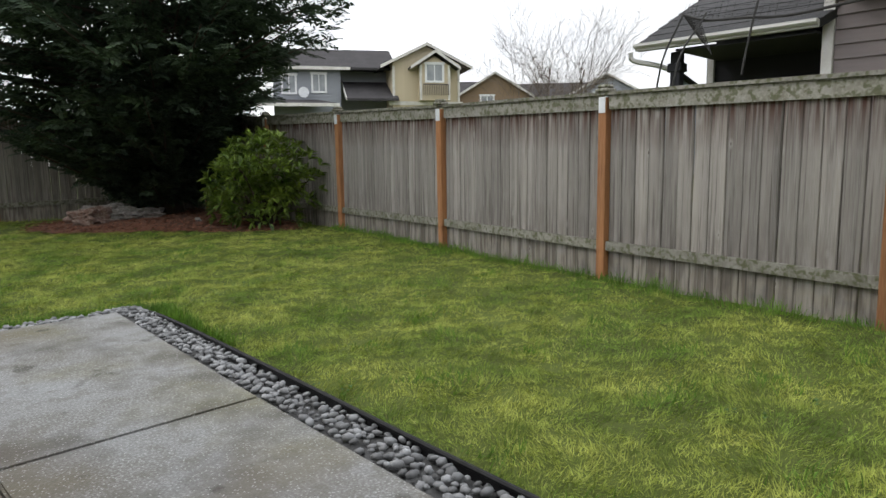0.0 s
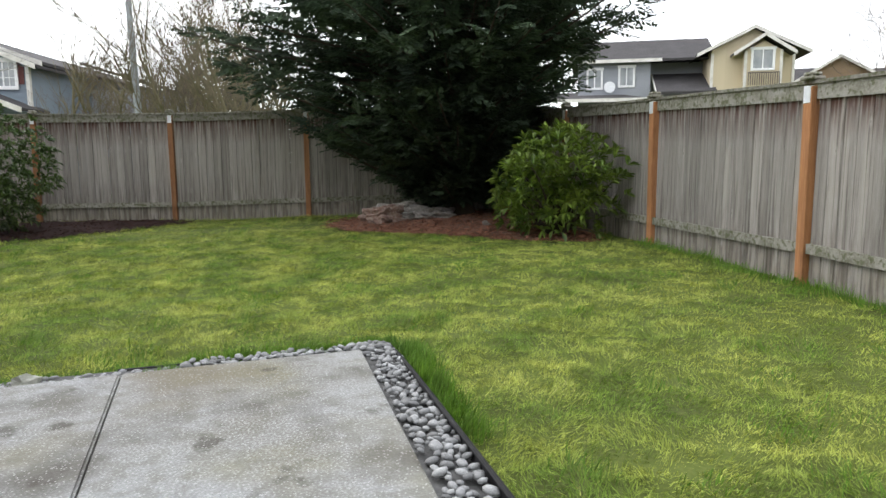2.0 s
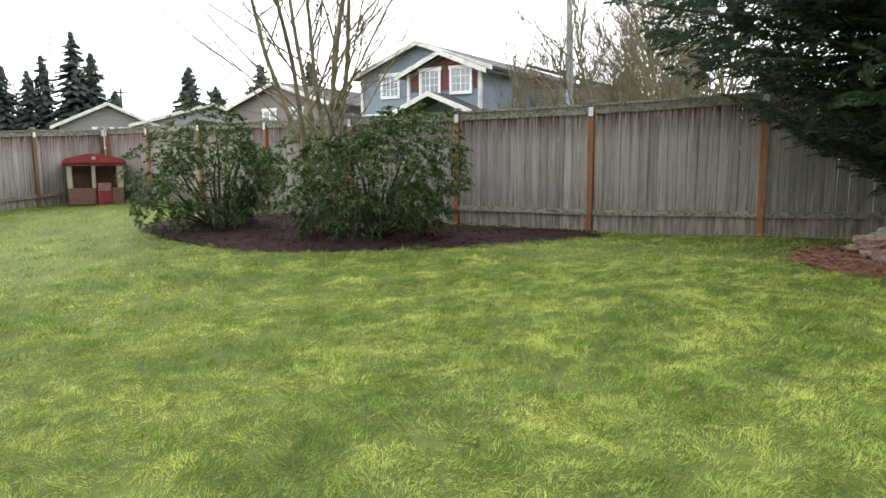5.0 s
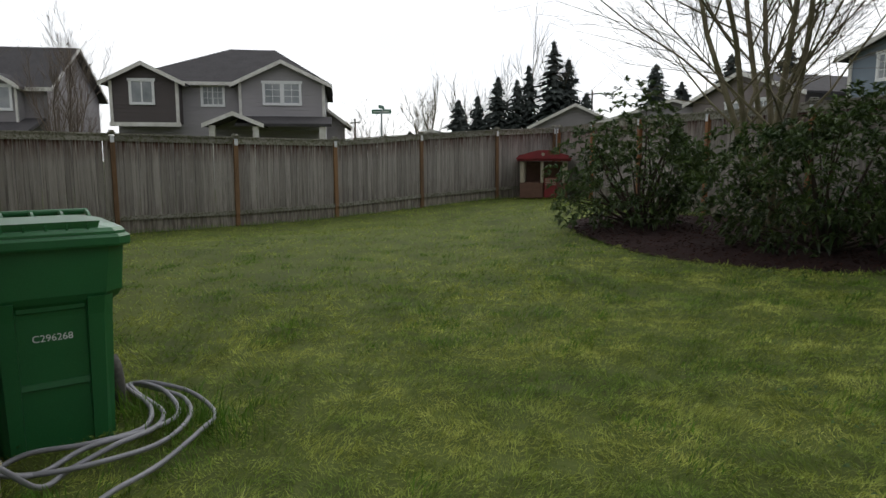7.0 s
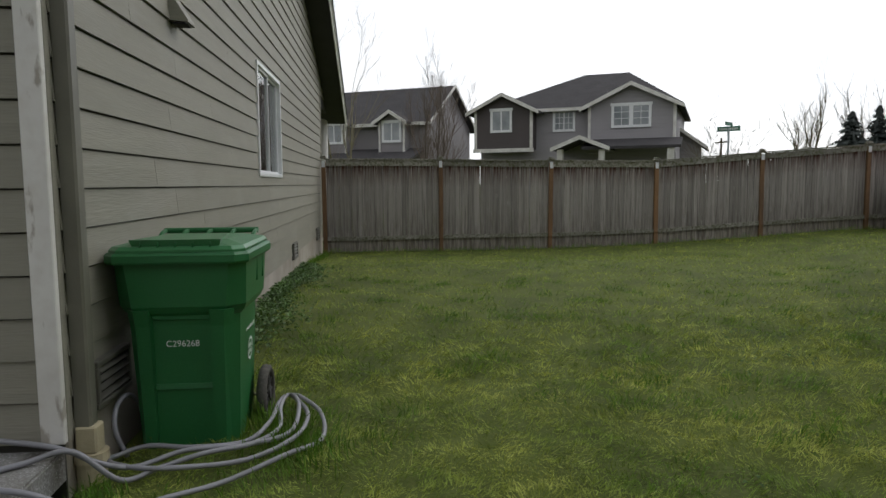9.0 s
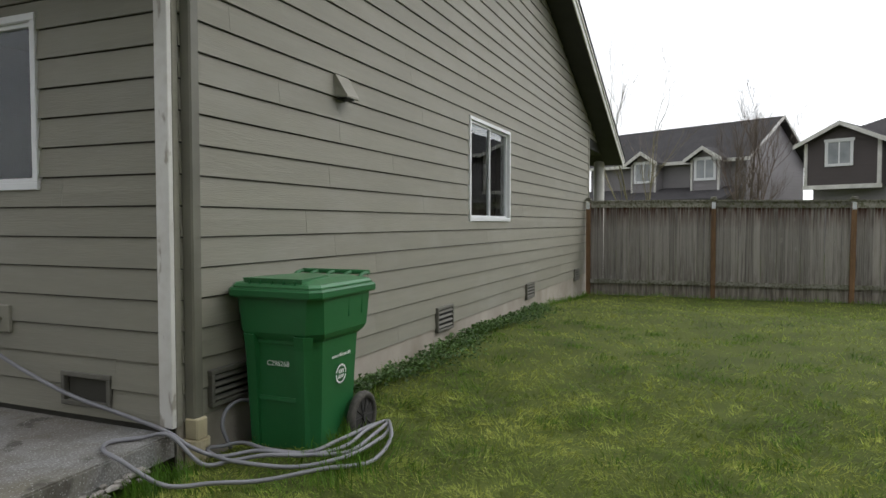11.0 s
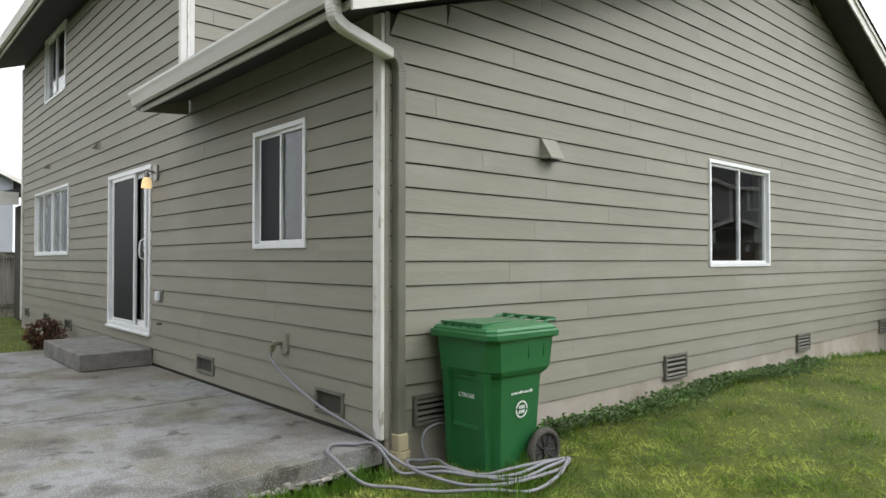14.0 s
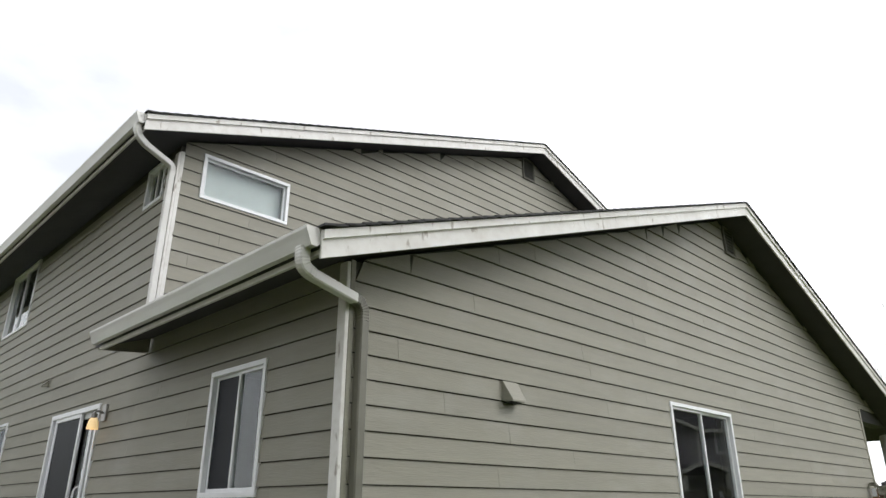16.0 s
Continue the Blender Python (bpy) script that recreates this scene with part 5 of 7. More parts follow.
# recess on the front with a shelf line, built as raised side ribs and a set-back panel
for s in (-1, 1):
    bm = bmesh.new()
    loft(bm, [[(0.228, s * 0.215, 0.02), (0.262, s * 0.190, 0.02), (0.262, s * 0.135, 0.02), (0.228, s * 0.130, 0.02)],
              [(0.258, s * 0.24, 0.66), (0.292, s * 0.205, 0.66), (0.292, s * 0.140, 0.66), (0.258, s * 0.135, 0.66)],
              [(0.262, s * 0.25, 0.74), (0.306, s * 0.21, 0.74), (0.306, s * 0.142, 0.74), (0.262, s * 0.138, 0.74)]])
    part("front_rib", bm, CART, cart)
bm = bmesh.new()
box(bm, 0.225, 0.27, -0.135, 0.135, 0.685, 0.72, 0.006)
part("lift_bar", bm, CART, cart)
bm = bmesh.new()
loft(bm, [[(0.23, -0.135, 0.345), (0.262, -0.135, 0.345), (0.262, 0.135, 0.345), (0.23, 0.135, 0.345)], [(0.23, -0.135, 0.37), (0.257, -0.135, 0.37), (0.257, 0.135, 0.37), (0.23, 0.135, 0.37)]])
part("lift_bar", bm, CART, cart)
for s in (-1, 1):
    for x in (-0.21, -0.05):
        part("collar_rib", boxed(x - 0.007, x + 0.007, s * 0.298 - 0.012, s * 0.298 + 0.012, 0.83, 0.968, 0.003), CART, cart)
bm = bmesh.new()
loft(bm, [loop8(0.352, 0.318, 0.055, 0.965, -0.012), loop8(0.356, 0.322, 0.055, 0.975, -0.012), loop8(0.356, 0.322, 0.055, 1.005, -0.012), loop8(0.345, 0.312, 0.05, 1.018, -0.012)])
part("rim", bm, CART, cart)
bm = bmesh.new()
loft(bm, [loop8(0.338, 0.305, 0.05, 1.019, -0.012), loop8(0.338, 0.305, 0.05, 1.030, -0.012), loop8(0.325, 0.292, 0.05, 1.046, -0.014), loop8(0.23, 0.20, 0.05, 1.068, -0.02)])
lid = part("lid", bm, CART_LID, cart, "green lid with a raised front ledge")
bm = bmesh.new()
loft(bm, [[(0.30, -0.20, 1.045), (0.30, 0.20, 1.045), (-0.02, 0.20, 1.05), (-0.02, -0.20, 1.05)], [(0.31, -0.21, 1.078), (0.31, 0.21, 1.078), (-0.04, 0.16, 1.076), (-0.04, -0.16, 1.076)]])
part("lid_ledge", bm, CART_LID, lid)
for y in (-0.16, -0.08, 0.0, 0.08, 0.16):
    part("lid_rib", boxed(0.302, 0.316, y - 0.005, y + 0.005, 1.03, 1.066, 0.002), CART, lid)
bm = bmesh.new()
tube(bm, [(-0.385, -0.26, 1.075), (-0.385, 0.26, 1.075)], 0.016, 10)
for y in (-0.25, -0.13, 0.0, 0.13, 0.25):
    tube(bm, smooth_path([(-0.26, y, 1.045), (-0.31, y, 1.068), (-0.385, y, 1.075)], 4), 0.012, 6)
part("handle", bm, CART, cart, "green bar handle")
for s in (-1, 1):
    wh = thing("wheel")
    wh.parent = cart
    wh.location = (-0.205, s * 0.305, 0.163)
    wh.scale = (1.08, 1.1, 1.08)
    bm = bmesh.new()
    prof = [(0.112, -0.02), (0.112, 0.02), (0.130, 0.026), (0.147, 0.018), (0.152, 0.0), (0.147, -0.018), (0.130, -0.026)]
    rings = []
    for k in range(28):
        a = k * 2 * math.pi / 28
        rings.append([bm.verts.new((r * math.cos(a), w, r * math.sin(a))) for r, w in prof])
    for k in range(28):
        a, b = rings[k], rings[(k + 1) % 28]
        for i in range(len(prof)):
            bm.faces.new((a[i], a[(i + 1) % len(prof)], b[(i + 1) % len(prof)], b[i]))
    bmesh.ops.recalc_face_normals(bm, faces=bm.faces)
    part("tyre", bm, TYRE, wh, "dusty grey rubber tyre", True)
    bm = bmesh.new()
    cylinder(bm, (0, -0.008, 0), (0, 0.008, 0), 0.114, 28)
    cylinder(bm, (0, -0.022, 0), (0, 0.024, 0), 0.026, 16)
    for k in range(10):
        a = k * 2 * math.pi / 10
        tube(bm, [(0.02 * math.cos(a), s * 0.010, 0.02 * math.sin(a)), (0.110 * math.cos(a), s * 0.010, 0.110 * math.sin(a))], 0.006, 5)
    part("rim", bm, RUBBER, wh, "black spoked wheel hub")
bm = bmesh.new()
cylinder(bm, (-0.205, -0.29, 0.163), (-0.205, 0.29, 0.163), 0.011, 10)
part("axle", bm, BRASS, cart)


def lettering(name, text, size, m, parent, material):
    cu = bpy.data.curves.new(name, "FONT")
    cu.body, cu.size, cu.extrude, cu.align_x = text, size, 0.0008, "CENTER"
    cu.materials.append(material)
    ob = new(name, cu)
    ob.parent = parent
    ob.matrix_basis = m
    return ob


lettering("serial_number", "C296268", 0.043, pose(0.2575, 0.0, 0.555, 90 - 3, 0, 90), cart, WHITE_INK)
# round emblem: ring and leaf-like bars, and an unreadable line above it
side_y = 0.2495
bm = bmesh.new()
inner, outer = [], []
for k in range(32):
    a = k * 2 * math.pi / 32
    inner.append(bm.verts.new((0.049 * math.cos(a), 0, 0.049 * math.sin(a))))
    outer.append(bm.verts.new((0.060 * math.cos(a), 0, 0.060 * math.sin(a))))
for k in range(32):
    if k in (0, 16):
        continue
    bm.faces.new((inner[k], outer[k], outer[(k + 1) % 32], inner[(k + 1) % 32]))
for s in (-1, 1):
    for i in range(3):
        x0 = -0.032 + i * 0.022
        vs = [bm.verts.new(p) for p in ((x0, 0, s * 0.004), (x0 + 0.014, 0, s * 0.004), (x0 + 0.026 - 0.006, 0, s * 0.030), (x0 + 0.004, 0, s * 0.026))]
        bm.faces.new(vs)
em = part("emblem", bm, WHITE_INK, cart, "white round emblem")
em.matrix_basis = pose(-0.02, 0.2635, 0.475, -2.8, 0, 0)
bm = bmesh.new()
rng = random.Random(3)
x = -0.105
while x < 0.10:
    w = rng.uniform(0.008, 0.016)
    hgt = 0.02 if abs(x) < 0.02 or x < -0.09 else 0.014
    vs = [bm.verts.new(p) for p in ((x, 0, 0), (x + w, 0, 0), (x + w, 0, hgt), (x, 0, hgt))]
    bm.faces.new(vs)
    x += w + 0.005
bar = part("worn_lettering", bm, WHITE_INK, cart, "worn white lettering")
bar.matrix_basis = pose(-0.02, 0.2675, 0.585, -2.8, 0, 0)


# ---- hose ----
hose = thing("garden_hose", pose(0, 0, 0), "grey garden hose lying in loose coils around the cart", "hose")
run = [(-1.90, 3.79, 0.52), (-1.90, 3.80, 0.44), (-1.93, 3.95, 0.33), (-1.96, 4.40, 0.17), (-1.97, 4.85, 0.085), (-1.97, 5.16, 0.03), (-2.02, 5.30, -0.06)]
coils = [(-2.10, 5.42), (-2.20, 5.60), (-2.28, 5.86), (-2.45, 6.03), (-2.75, 6.04), (-3.02, 5.98), (-3.10, 5.92), (-2.90, 5.91), (-2.52, 5.92), (-2.32, 5.84), (-2.25, 5.62), (-2.32, 5.40), (-2.28, 5.28), (-2.16, 5.28),
         (-2.07, 5.42), (-2.06, 5.62), (-2.16, 5.88), (-2.36, 6.06), (-2.62, 6.10), (-2.90, 6.04), (-3.08, 5.94), (-2.84, 5.93), (-2.50, 5.97), (-2.28, 5.88), (-2.14, 5.70), (-2.08, 5.52), (-1.98, 5.40)]
over_slab = [(-1.91, 5.25, 0.035), (-1.86, 5.10, 0.018), (-1.75, 5.00, 0.016), (-1.64, 5.08, 0.018), (-1.58, 5.26, 0.012)]
outer = [(-1.66, 5.46), (-1.80, 5.64), (-1.95, 5.83), (-2.15, 6.05), (-2.40, 6.19), (-2.70, 6.16), (-2.95, 6.03), (-3.06, 5.96)]


def on_grass(points, phase):
    return [(x, y, ground_z(x, y) + 0.028 + 0.02 * (0.5 + 0.5 * math.sin(i * 1.9 + phase))) for i, (x, y) in enumerate(points)]


loops = run + on_grass(coils, 0.0) + over_slab + on_grass(outer, 2.0)
bm = bmesh.new()
tube(bm, smooth_path(loops, 7), 0.0115, 8)
part("hose_line", bm, HOSE, hose, smooth=True)
bm = bmesh.new()
cylinder(bm, (-1.90, 3.79, 0.56), (-1.90, 3.79, 0.50), 0.017, 12)
part("coupling", bm, BRASS, hose, "brass hose coupling")
# a dark loop of hose behind the cart against the wall
bm = bmesh.new()
tube(bm, smooth_path([(-2.33, 5.30, -0.16), (-2.30, 5.265, -0.03), (-2.36, 5.25, 0.06), (-2.50, 5.25, 0.08), (-2.62, 5.26, 0.0), (-2.64, 5.28, -0.12)], 7), 0.012, 8)
part("hose_loop", bm, HOSE, hose, smooth=True)


# ---- mulch beds ----
def bed(name, outline, material, label, chip_mat, chips, seed, rise=0.03):
    """A low mound of bark inside a closed outline, with loose chips on it."""
    path = [Vector((p[0], p[1], 0)) for p in outline]
    dense = smooth_path(path + [path[0]], 5)[:-1]
    c = sum(dense, Vector()) / len(dense)
    verts, faces = [], []
    R = 9
    rng = random.Random(seed)
    for k in range(R + 1):
        f = k / R
        for p in dense:
            q = c + (p - c) * f
            edge = min(1.0, (1 - f) * 4)
            verts.append((q.x, q.y, ground_z(q.x, q.y) - 0.008 + (rise + 0.02) * edge + rng.uniform(-0.006, 0.006)))
    n = len(dense)
    for k in range(R):
        for i in range(n):
            faces.append((k * n + i, k * n + (i + 1) % n, (k + 1) * n + (i + 1) % n, (k + 1) * n + i))
    b = thing(name, None, label, "mulch bed")
    part_ = raw("bark_mound", verts, faces, material, b, smooth=True)
    cv, cf = [], []
    for k in range(chips):
        f = math.sqrt(rng.random()) * 1.02
        p = dense[rng.randrange(n)]
        q = c + (p - c) * f + Vector((rng.uniform(-0.08, 0.08), rng.uniform(-0.08, 0.08), 0))
        z = ground_z(q.x, q.y) + 0.012 + rise * min(1.0, max(0, (1 - f)) * 4)
        a = rng.uniform(0, 6.3)
        l, w = rng.uniform(0.012, 0.035), rng.uniform(0.004, 0.011)
        ux, uy = math.cos(a), math.sin(a)
        t = rng.uniform(-0.5, 0.5)
        o = len(cv)
        cv += [(q.x - ux * l - uy * w, q.y - uy * l + ux * w, z - t * l), (q.x + ux * l - uy * w, q.y + uy * l + ux * w, z + t * l), (q.x + ux * l + uy * w, q.y + uy * l - ux * w, z + t * l + 0.006),
               (q.x - ux * l + uy * w, q.y - uy * l - ux * w, z - t * l + 0.006), (q.x, q.y, z + 0.012)]
        cf += [(o, o + 1, o + 4), (o + 1, o + 2, o + 4), (o + 2, o + 3, o + 4), (o + 3, o, o + 4)]
    tagged(raw("bark_chips", cv, cf, chip_mat, b), kind="stuff")
    return b


NORTH_BED = [(0.55, 14.2), (0.2, 13.75), (-0.9, 12.95), (-2.0, 12.3), (-3.0, 11.9), (-4.2, 11.9), (-5.3, 12.4), (-6.4, 13.1), (-7.3, 13.85), (-7.5, 14.8), (-7.0, 16.2), (-5.6, 16.35), (-4.3, 15.95), (-2.1, 15.25), (0.0, 14.65)]
EAST_BED = [(2.75, 11.45), (3.3, 10.9), (4.0, 10.1), (4.5, 9.2), (5.2, 8.7), (5.65, 9.0), (5.85, 10.5), (6.0, 12.6), (5.4, 13.1), (4.0, 13.3), (3.0, 12.9), (2.6, 12.1)]
bed("mulch_bed", NORTH_BED, MULCH, "dark bark mulch bed under the laurels along the fence", CHIP, 3800, 8)
bed("mulch_bed", EAST_BED, RED_MULCH, "reddish bark mulch around the conifer and rocks", RED_CHIP, 3600, 9)

for nm, c, sz, sd, mm, lab in (("boulder", (3.42, 11.78, 0.26), (0.30, 0.20, 0.15), 901, BROWN_ROCK, "reddish brown angular boulder on the bark mulch"),
                               ("boulder", (4.2, 11.95, 0.24), (0.48, 0.22, 0.11), 905, GREY_ROCK, "flat grey-brown boulder on the bark mulch"),
                               ("boulder", (3.75, 12.15, 0.30), (0.36, 0.18, 0.13), 909, GREY_ROCK, "grey stone behind the boulders"),
                               ("boulder", (4.62, 10.4, 0.20), (0.07, 0.06, 0.045), 913, GREY_ROCK, "small grey stone on the mulch")):
    bm = bmesh.new()
    rock(bm, c, sz, sd, 0.8, 4)
    tagged(finish(nm, bm, mm), lab, "boulder")


# ---- plants ----
def leaf_cloud(name, parent, material, centres, normals, length, width, seed, droop=0.2, fold=0.25):
    """Many single leaves as one mesh: each is a folded lance shape. centres: leaf bases, normals: the way that each one points."""
    rng = np.random.default_rng(seed)
    n = len(centres)
    d = normals / np.linalg.norm(normals, axis=1, keepdims=True)
    up = np.array([0, 0, 1.0])
    side = np.cross(d, up)
    side /= np.linalg.norm(side, axis=1, keepdims=True) + 1e-6
    nor = np.cross(side, d)
    L = (length * rng.uniform(0.7, 1.25, n))[:, None]
    W = (width * rng.uniform(0.75, 1.2, n))[:, None]
    mid = centres + d * L * 0.5 + nor * L * 0.06
    tip = centres + d * L - up * L * droop
    v = np.stack([centres, mid + side * W * 0.5 + nor * W * fold, tip, mid - side * W * 0.5 + nor * W * fold, centres + d * L * 0.5], 1).reshape(-1, 3)
    o = (np.arange(n) * 5)[:, None]
    f = np.concatenate([o + np.array([[0, 1, 4]]), o + np.array([[1, 2, 4]]), o + np.array([[2, 3, 4]]), o + np.array([[3, 0, 4]])], 0)
    return raw(name, v.tolist(), f.tolist(), material, parent)


def limbs(bm, base, tips, r0, sides=6, seed=0):
    rng = random.Random(seed)
    for t in tips:
        b, t = Vector(base), Vector(t)
        m = b.lerp(t, 0.5) + Vector((rng.uniform(-0.1, 0.1), rng.uniform(-0.1, 0.1), rng.uniform(-0.05, 0.12)))
        tube(bm, smooth_path([b, m, t], 4), [r0 * (1 - 0.85 * i / 8) for i in range(9)], sides)


def shrub(name, c, radii, whorls, per, leaf, material, label, seed, lift=0.55, ragged=0.25, clip_x=None, droop=0.2):
    """A broad-leaved evergreen: stems, and whorls of leaves over an uneven crown."""
    rng = np.random.default_rng(seed)
    g = ground_z(c[0], c[1])
    s = thing(name, pose(c[0], c[1], g - 0.02), label, "shrub")
    off = rng.uniform(0, 30, 3)
    pts, nrm = [], []
    lumps = rng.normal(size=(9, 3))
    lumps /= np.linalg.norm(lumps, axis=1, keepdims=True)
    amp = rng.uniform(-ragged, ragged, 9)
    while len(pts) < whorls:
        d = rng.normal(size=3)
        d /= np.linalg.norm(d)
        if d[2] < -0.85:
            continue
        k = 1 + sum(a * max(0, d @ l) ** 6 for a, l in zip(amp, lumps)) + 0.22 * noise.noise(Vector(d * 3.2 + off))
        rr = k * (1 - 0.42 * rng.random() ** 2.2)
        p = np.array([d[0] * radii[0], d[1] * radii[1], d[2] * radii[2]]) * rr
        p[2] += radii[2] * lift / 0.55 * 0.86
        if p[2] < 0.05:
            continue
        if clip_x is not None and p[0] > clip_x:
            continue
        pts.append(p)
        nrm.append(d * 0.8 + np.array([0, 0, 0.55]))
    pts, nrm = np.array(pts), np.array(nrm)
    bm = bmesh.new()
    pick = rng.choice(len(pts), min(34, len(pts)), replace=False)
    limbs(bm, (0, 0, 0.0), [pts[i] * 0.93 for i in pick], 0.028, 6, seed)
    tagged(part("stemwork", bm, BARK_DARK, s), kind="stuff")
    n = len(pts)
    base = np.repeat(pts, per, 0)
    axis = np.repeat(nrm, per, 0)
    axis /= np.linalg.norm(axis, axis=1, keepdims=True)
    r = rng.normal(size=base.shape)
    r -= (r * axis).sum(1, keepdims=True) * axis
    r /= np.linalg.norm(r, axis=1, keepdims=True)
    spread = rng.uniform(0.7, 1.5, (len(base), 1))
    leaf_cloud("foliage", s, material, base - axis * rng.uniform(0, 0.05, (len(base), 1)), axis * 0.8 + r * spread, leaf[0], leaf[1], seed + 1, droop)
    return s


shrub("rhododendron", (5.18, 9.30), (0.90, 1.02, 0.76), 430, 9, (0.150, 0.048), RHODO, "rounded rhododendron with glossy yellow-green leaves by the fence", 21, ragged=0.75, clip_x=0.62, droop=0.02)
shrub("laurel_bush", (-2.75, 13.25), (1.32, 1.12, 1.08), 1150, 8, (0.115, 0.038), LAUREL, "loose dark green laurel bush in the mulch bed", 22, ragged=0.5)
shrub("laurel_bush", (-5.85, 13.95), (1.25, 1.1, 1.02), 1000, 8, (0.115, 0.038), LAUREL, "ragged dark green laurel bush in the mulch bed", 23, ragged=0.6)
shrub("ball_shrub", (-1.62, -3.3), (0.30, 0.30, 0.27), 420, 5, (0.05, 0.018), HEDGE_BROWN, "small russet clipped ball shrub beside the step", 24, ragged=0.1)


def conifer(c, label):
    """A wide dark conifer: trunk, limbs, and flat drooping sprays."""
    rng = np.random.default_rng(5)
    g = ground_z(c[0], c[1])
    t = thing("conifer", pose(c[0], c[1], g - 0.05), label, "conifer")
    H = 10.5
    bm = bmesh.new()
    tube(bm, [(0, 0, 0), (0.02, 0, 0.4), (0.0, 0.03, 3), (0, 0, 7), (0, 0, H)], [0.30, 0.23, 0.18, 0.10, 0.02], 12)
    part("trunk", bm, BARK_DARK, t)
    env_z = [0.3, 0.8, 1.5, 2.1, 3.2, 4.2, 6.0, 8.0, H]
    env_w = [0.8, 1.4, 2.6, 3.3, 4.6, 4.9, 4.1, 2.4, 0.15]      # towards the west
    env_e = [0.65, 0.9, 1.2, 1.75, 2.8, 3.2, 2.9, 1.8, 0.15]      # towards the east
    bl = bmesh.new()
    base, along, tang = [], [], []
    for k in range(1600):
        z0 = 0.25 + (H - 0.6) * rng.random() ** 1.35
        az = rng.uniform(0, 2 * math.pi)
        zt = z0 + rng.uniform(0.15, 0.9)
        east_share = 0.5 + 0.5 * math.cos(az)
        r = (float(np.interp(zt, env_z, env_w)) * (1 - east_share) + float(np.interp(zt, env_z, env_e)) * east_share) * rng.uniform(0.5, 1.04)
        if rng.random() < 0.05:
            r *= 1.12
        a = Vector((0, 0, z0))
        b = Vector((math.cos(az) * r, math.sin(az) * r, zt))
        m = a.lerp(b, 0.55) + Vector((0, 0, -0.12 * r * 0.4))
        pp = smooth_path([a, m, b], 5)
        if k % 3 == 0:
            tube(bl, pp, [0.035 * (1 - 0.9 * i / (len(pp) - 1)) + 0.004 for i in range(len(pp))], 5)
        pa = np.array([tuple(p) for p in pp])
        nsp = int(12 + 6.5 * r)
        for f in rng.uniform(0.22, 1.0, nsp):
            i = min(int(f * (len(pa) - 1)), len(pa) - 2)
            w = f * (len(pa) - 1) - i
            p = pa[i] * (1 - w) + pa[i + 1] * w
            d = pa[i + 1] - pa[i]
            d = d / np.linalg.norm(d)
            s = np.array([-d[1], d[0], 0.0])
            s /= np.linalg.norm(s) + 1e-6
            turn = rng.uniform(-1.1, 1.1)
            dd = d * math.cos(turn) + s * math.sin(turn) + np.array([0, 0, rng.uniform(-0.45, 0.45)])
            base.append(p)
            along.append(dd / np.linalg.norm(dd))
            q = np.cross(dd, np.array([rng.normal() * 0.6, rng.normal() * 0.6, 1.0]))
            tang.append(q / np.linalg.norm(q))
    tagged(part("branchwork", bl, BARK_DARK, t), kind="stuff")
    base, along, tang = np.array(base), np.array(along), np.array(tang)
    n = len(base)
    size = rng.uniform(0.20, 0.42, n)
    # one spray: a stem with paired narrow leaflets, twice forked
    us, vs_, ang, ln = [], [], [], []
    for i in range(7):
        f = 0.12 + 0.86 * i / 6
        for s in (-1, 1):
            us.append(f)
            vs_.append(0.0)
            ang.append(s * (0.75 - 0.25 * f))
            ln.append(0.42 * (1.05 - 0.75 * f))
    us.append(0.8), vs_.append(0.0), ang.append(0.0), ln.append(0.28)
    nor = np.cross(along, tang)
    V, F = [], []
    total = 0
    for u, a, l in zip(us, ang, ln):
        ja = a + rng.normal(0, 0.16, n)
        dirv = along * np.cos(ja)[:, None] + tang * np.sin(ja)[:, None] - np.array([0, 0, 0.22])
        p0 = base + along * (u * size)[:, None] - np.array([0, 0, 1]) * (0.18 * u * u * size)[:, None]
        L = (l * size * rng.uniform(0.75, 1.3, n))[:, None]
        wv = np.cross(dirv, nor)
        wv /= np.linalg.norm(wv, axis=1, keepdims=True) + 1e-6
        W = (0.046 * size * rng.uniform(0.8, 1.4, n))[:, None]
        tip = p0 + dirv * L
        mid = p0 + dirv * L * 0.55 + nor * L * 0.05
        V.append(np.stack([p0, mid + wv * W, tip, mid - wv * W], 1).reshape(-1, 3))
        o = total + (np.arange(n) * 4)[:, None]
        F.append(np.concatenate([o + np.array([[0, 1, 3]]), o + np.array([[1, 2, 3]])], 0))
        total += n * 4
    raw("crown", np.concatenate(V).tolist(), np.concatenate(F).tolist(), CONIFER, t)
    return t


conifer((4.95, 12.35), "large dense dark green conifer overhanging the fence corner")


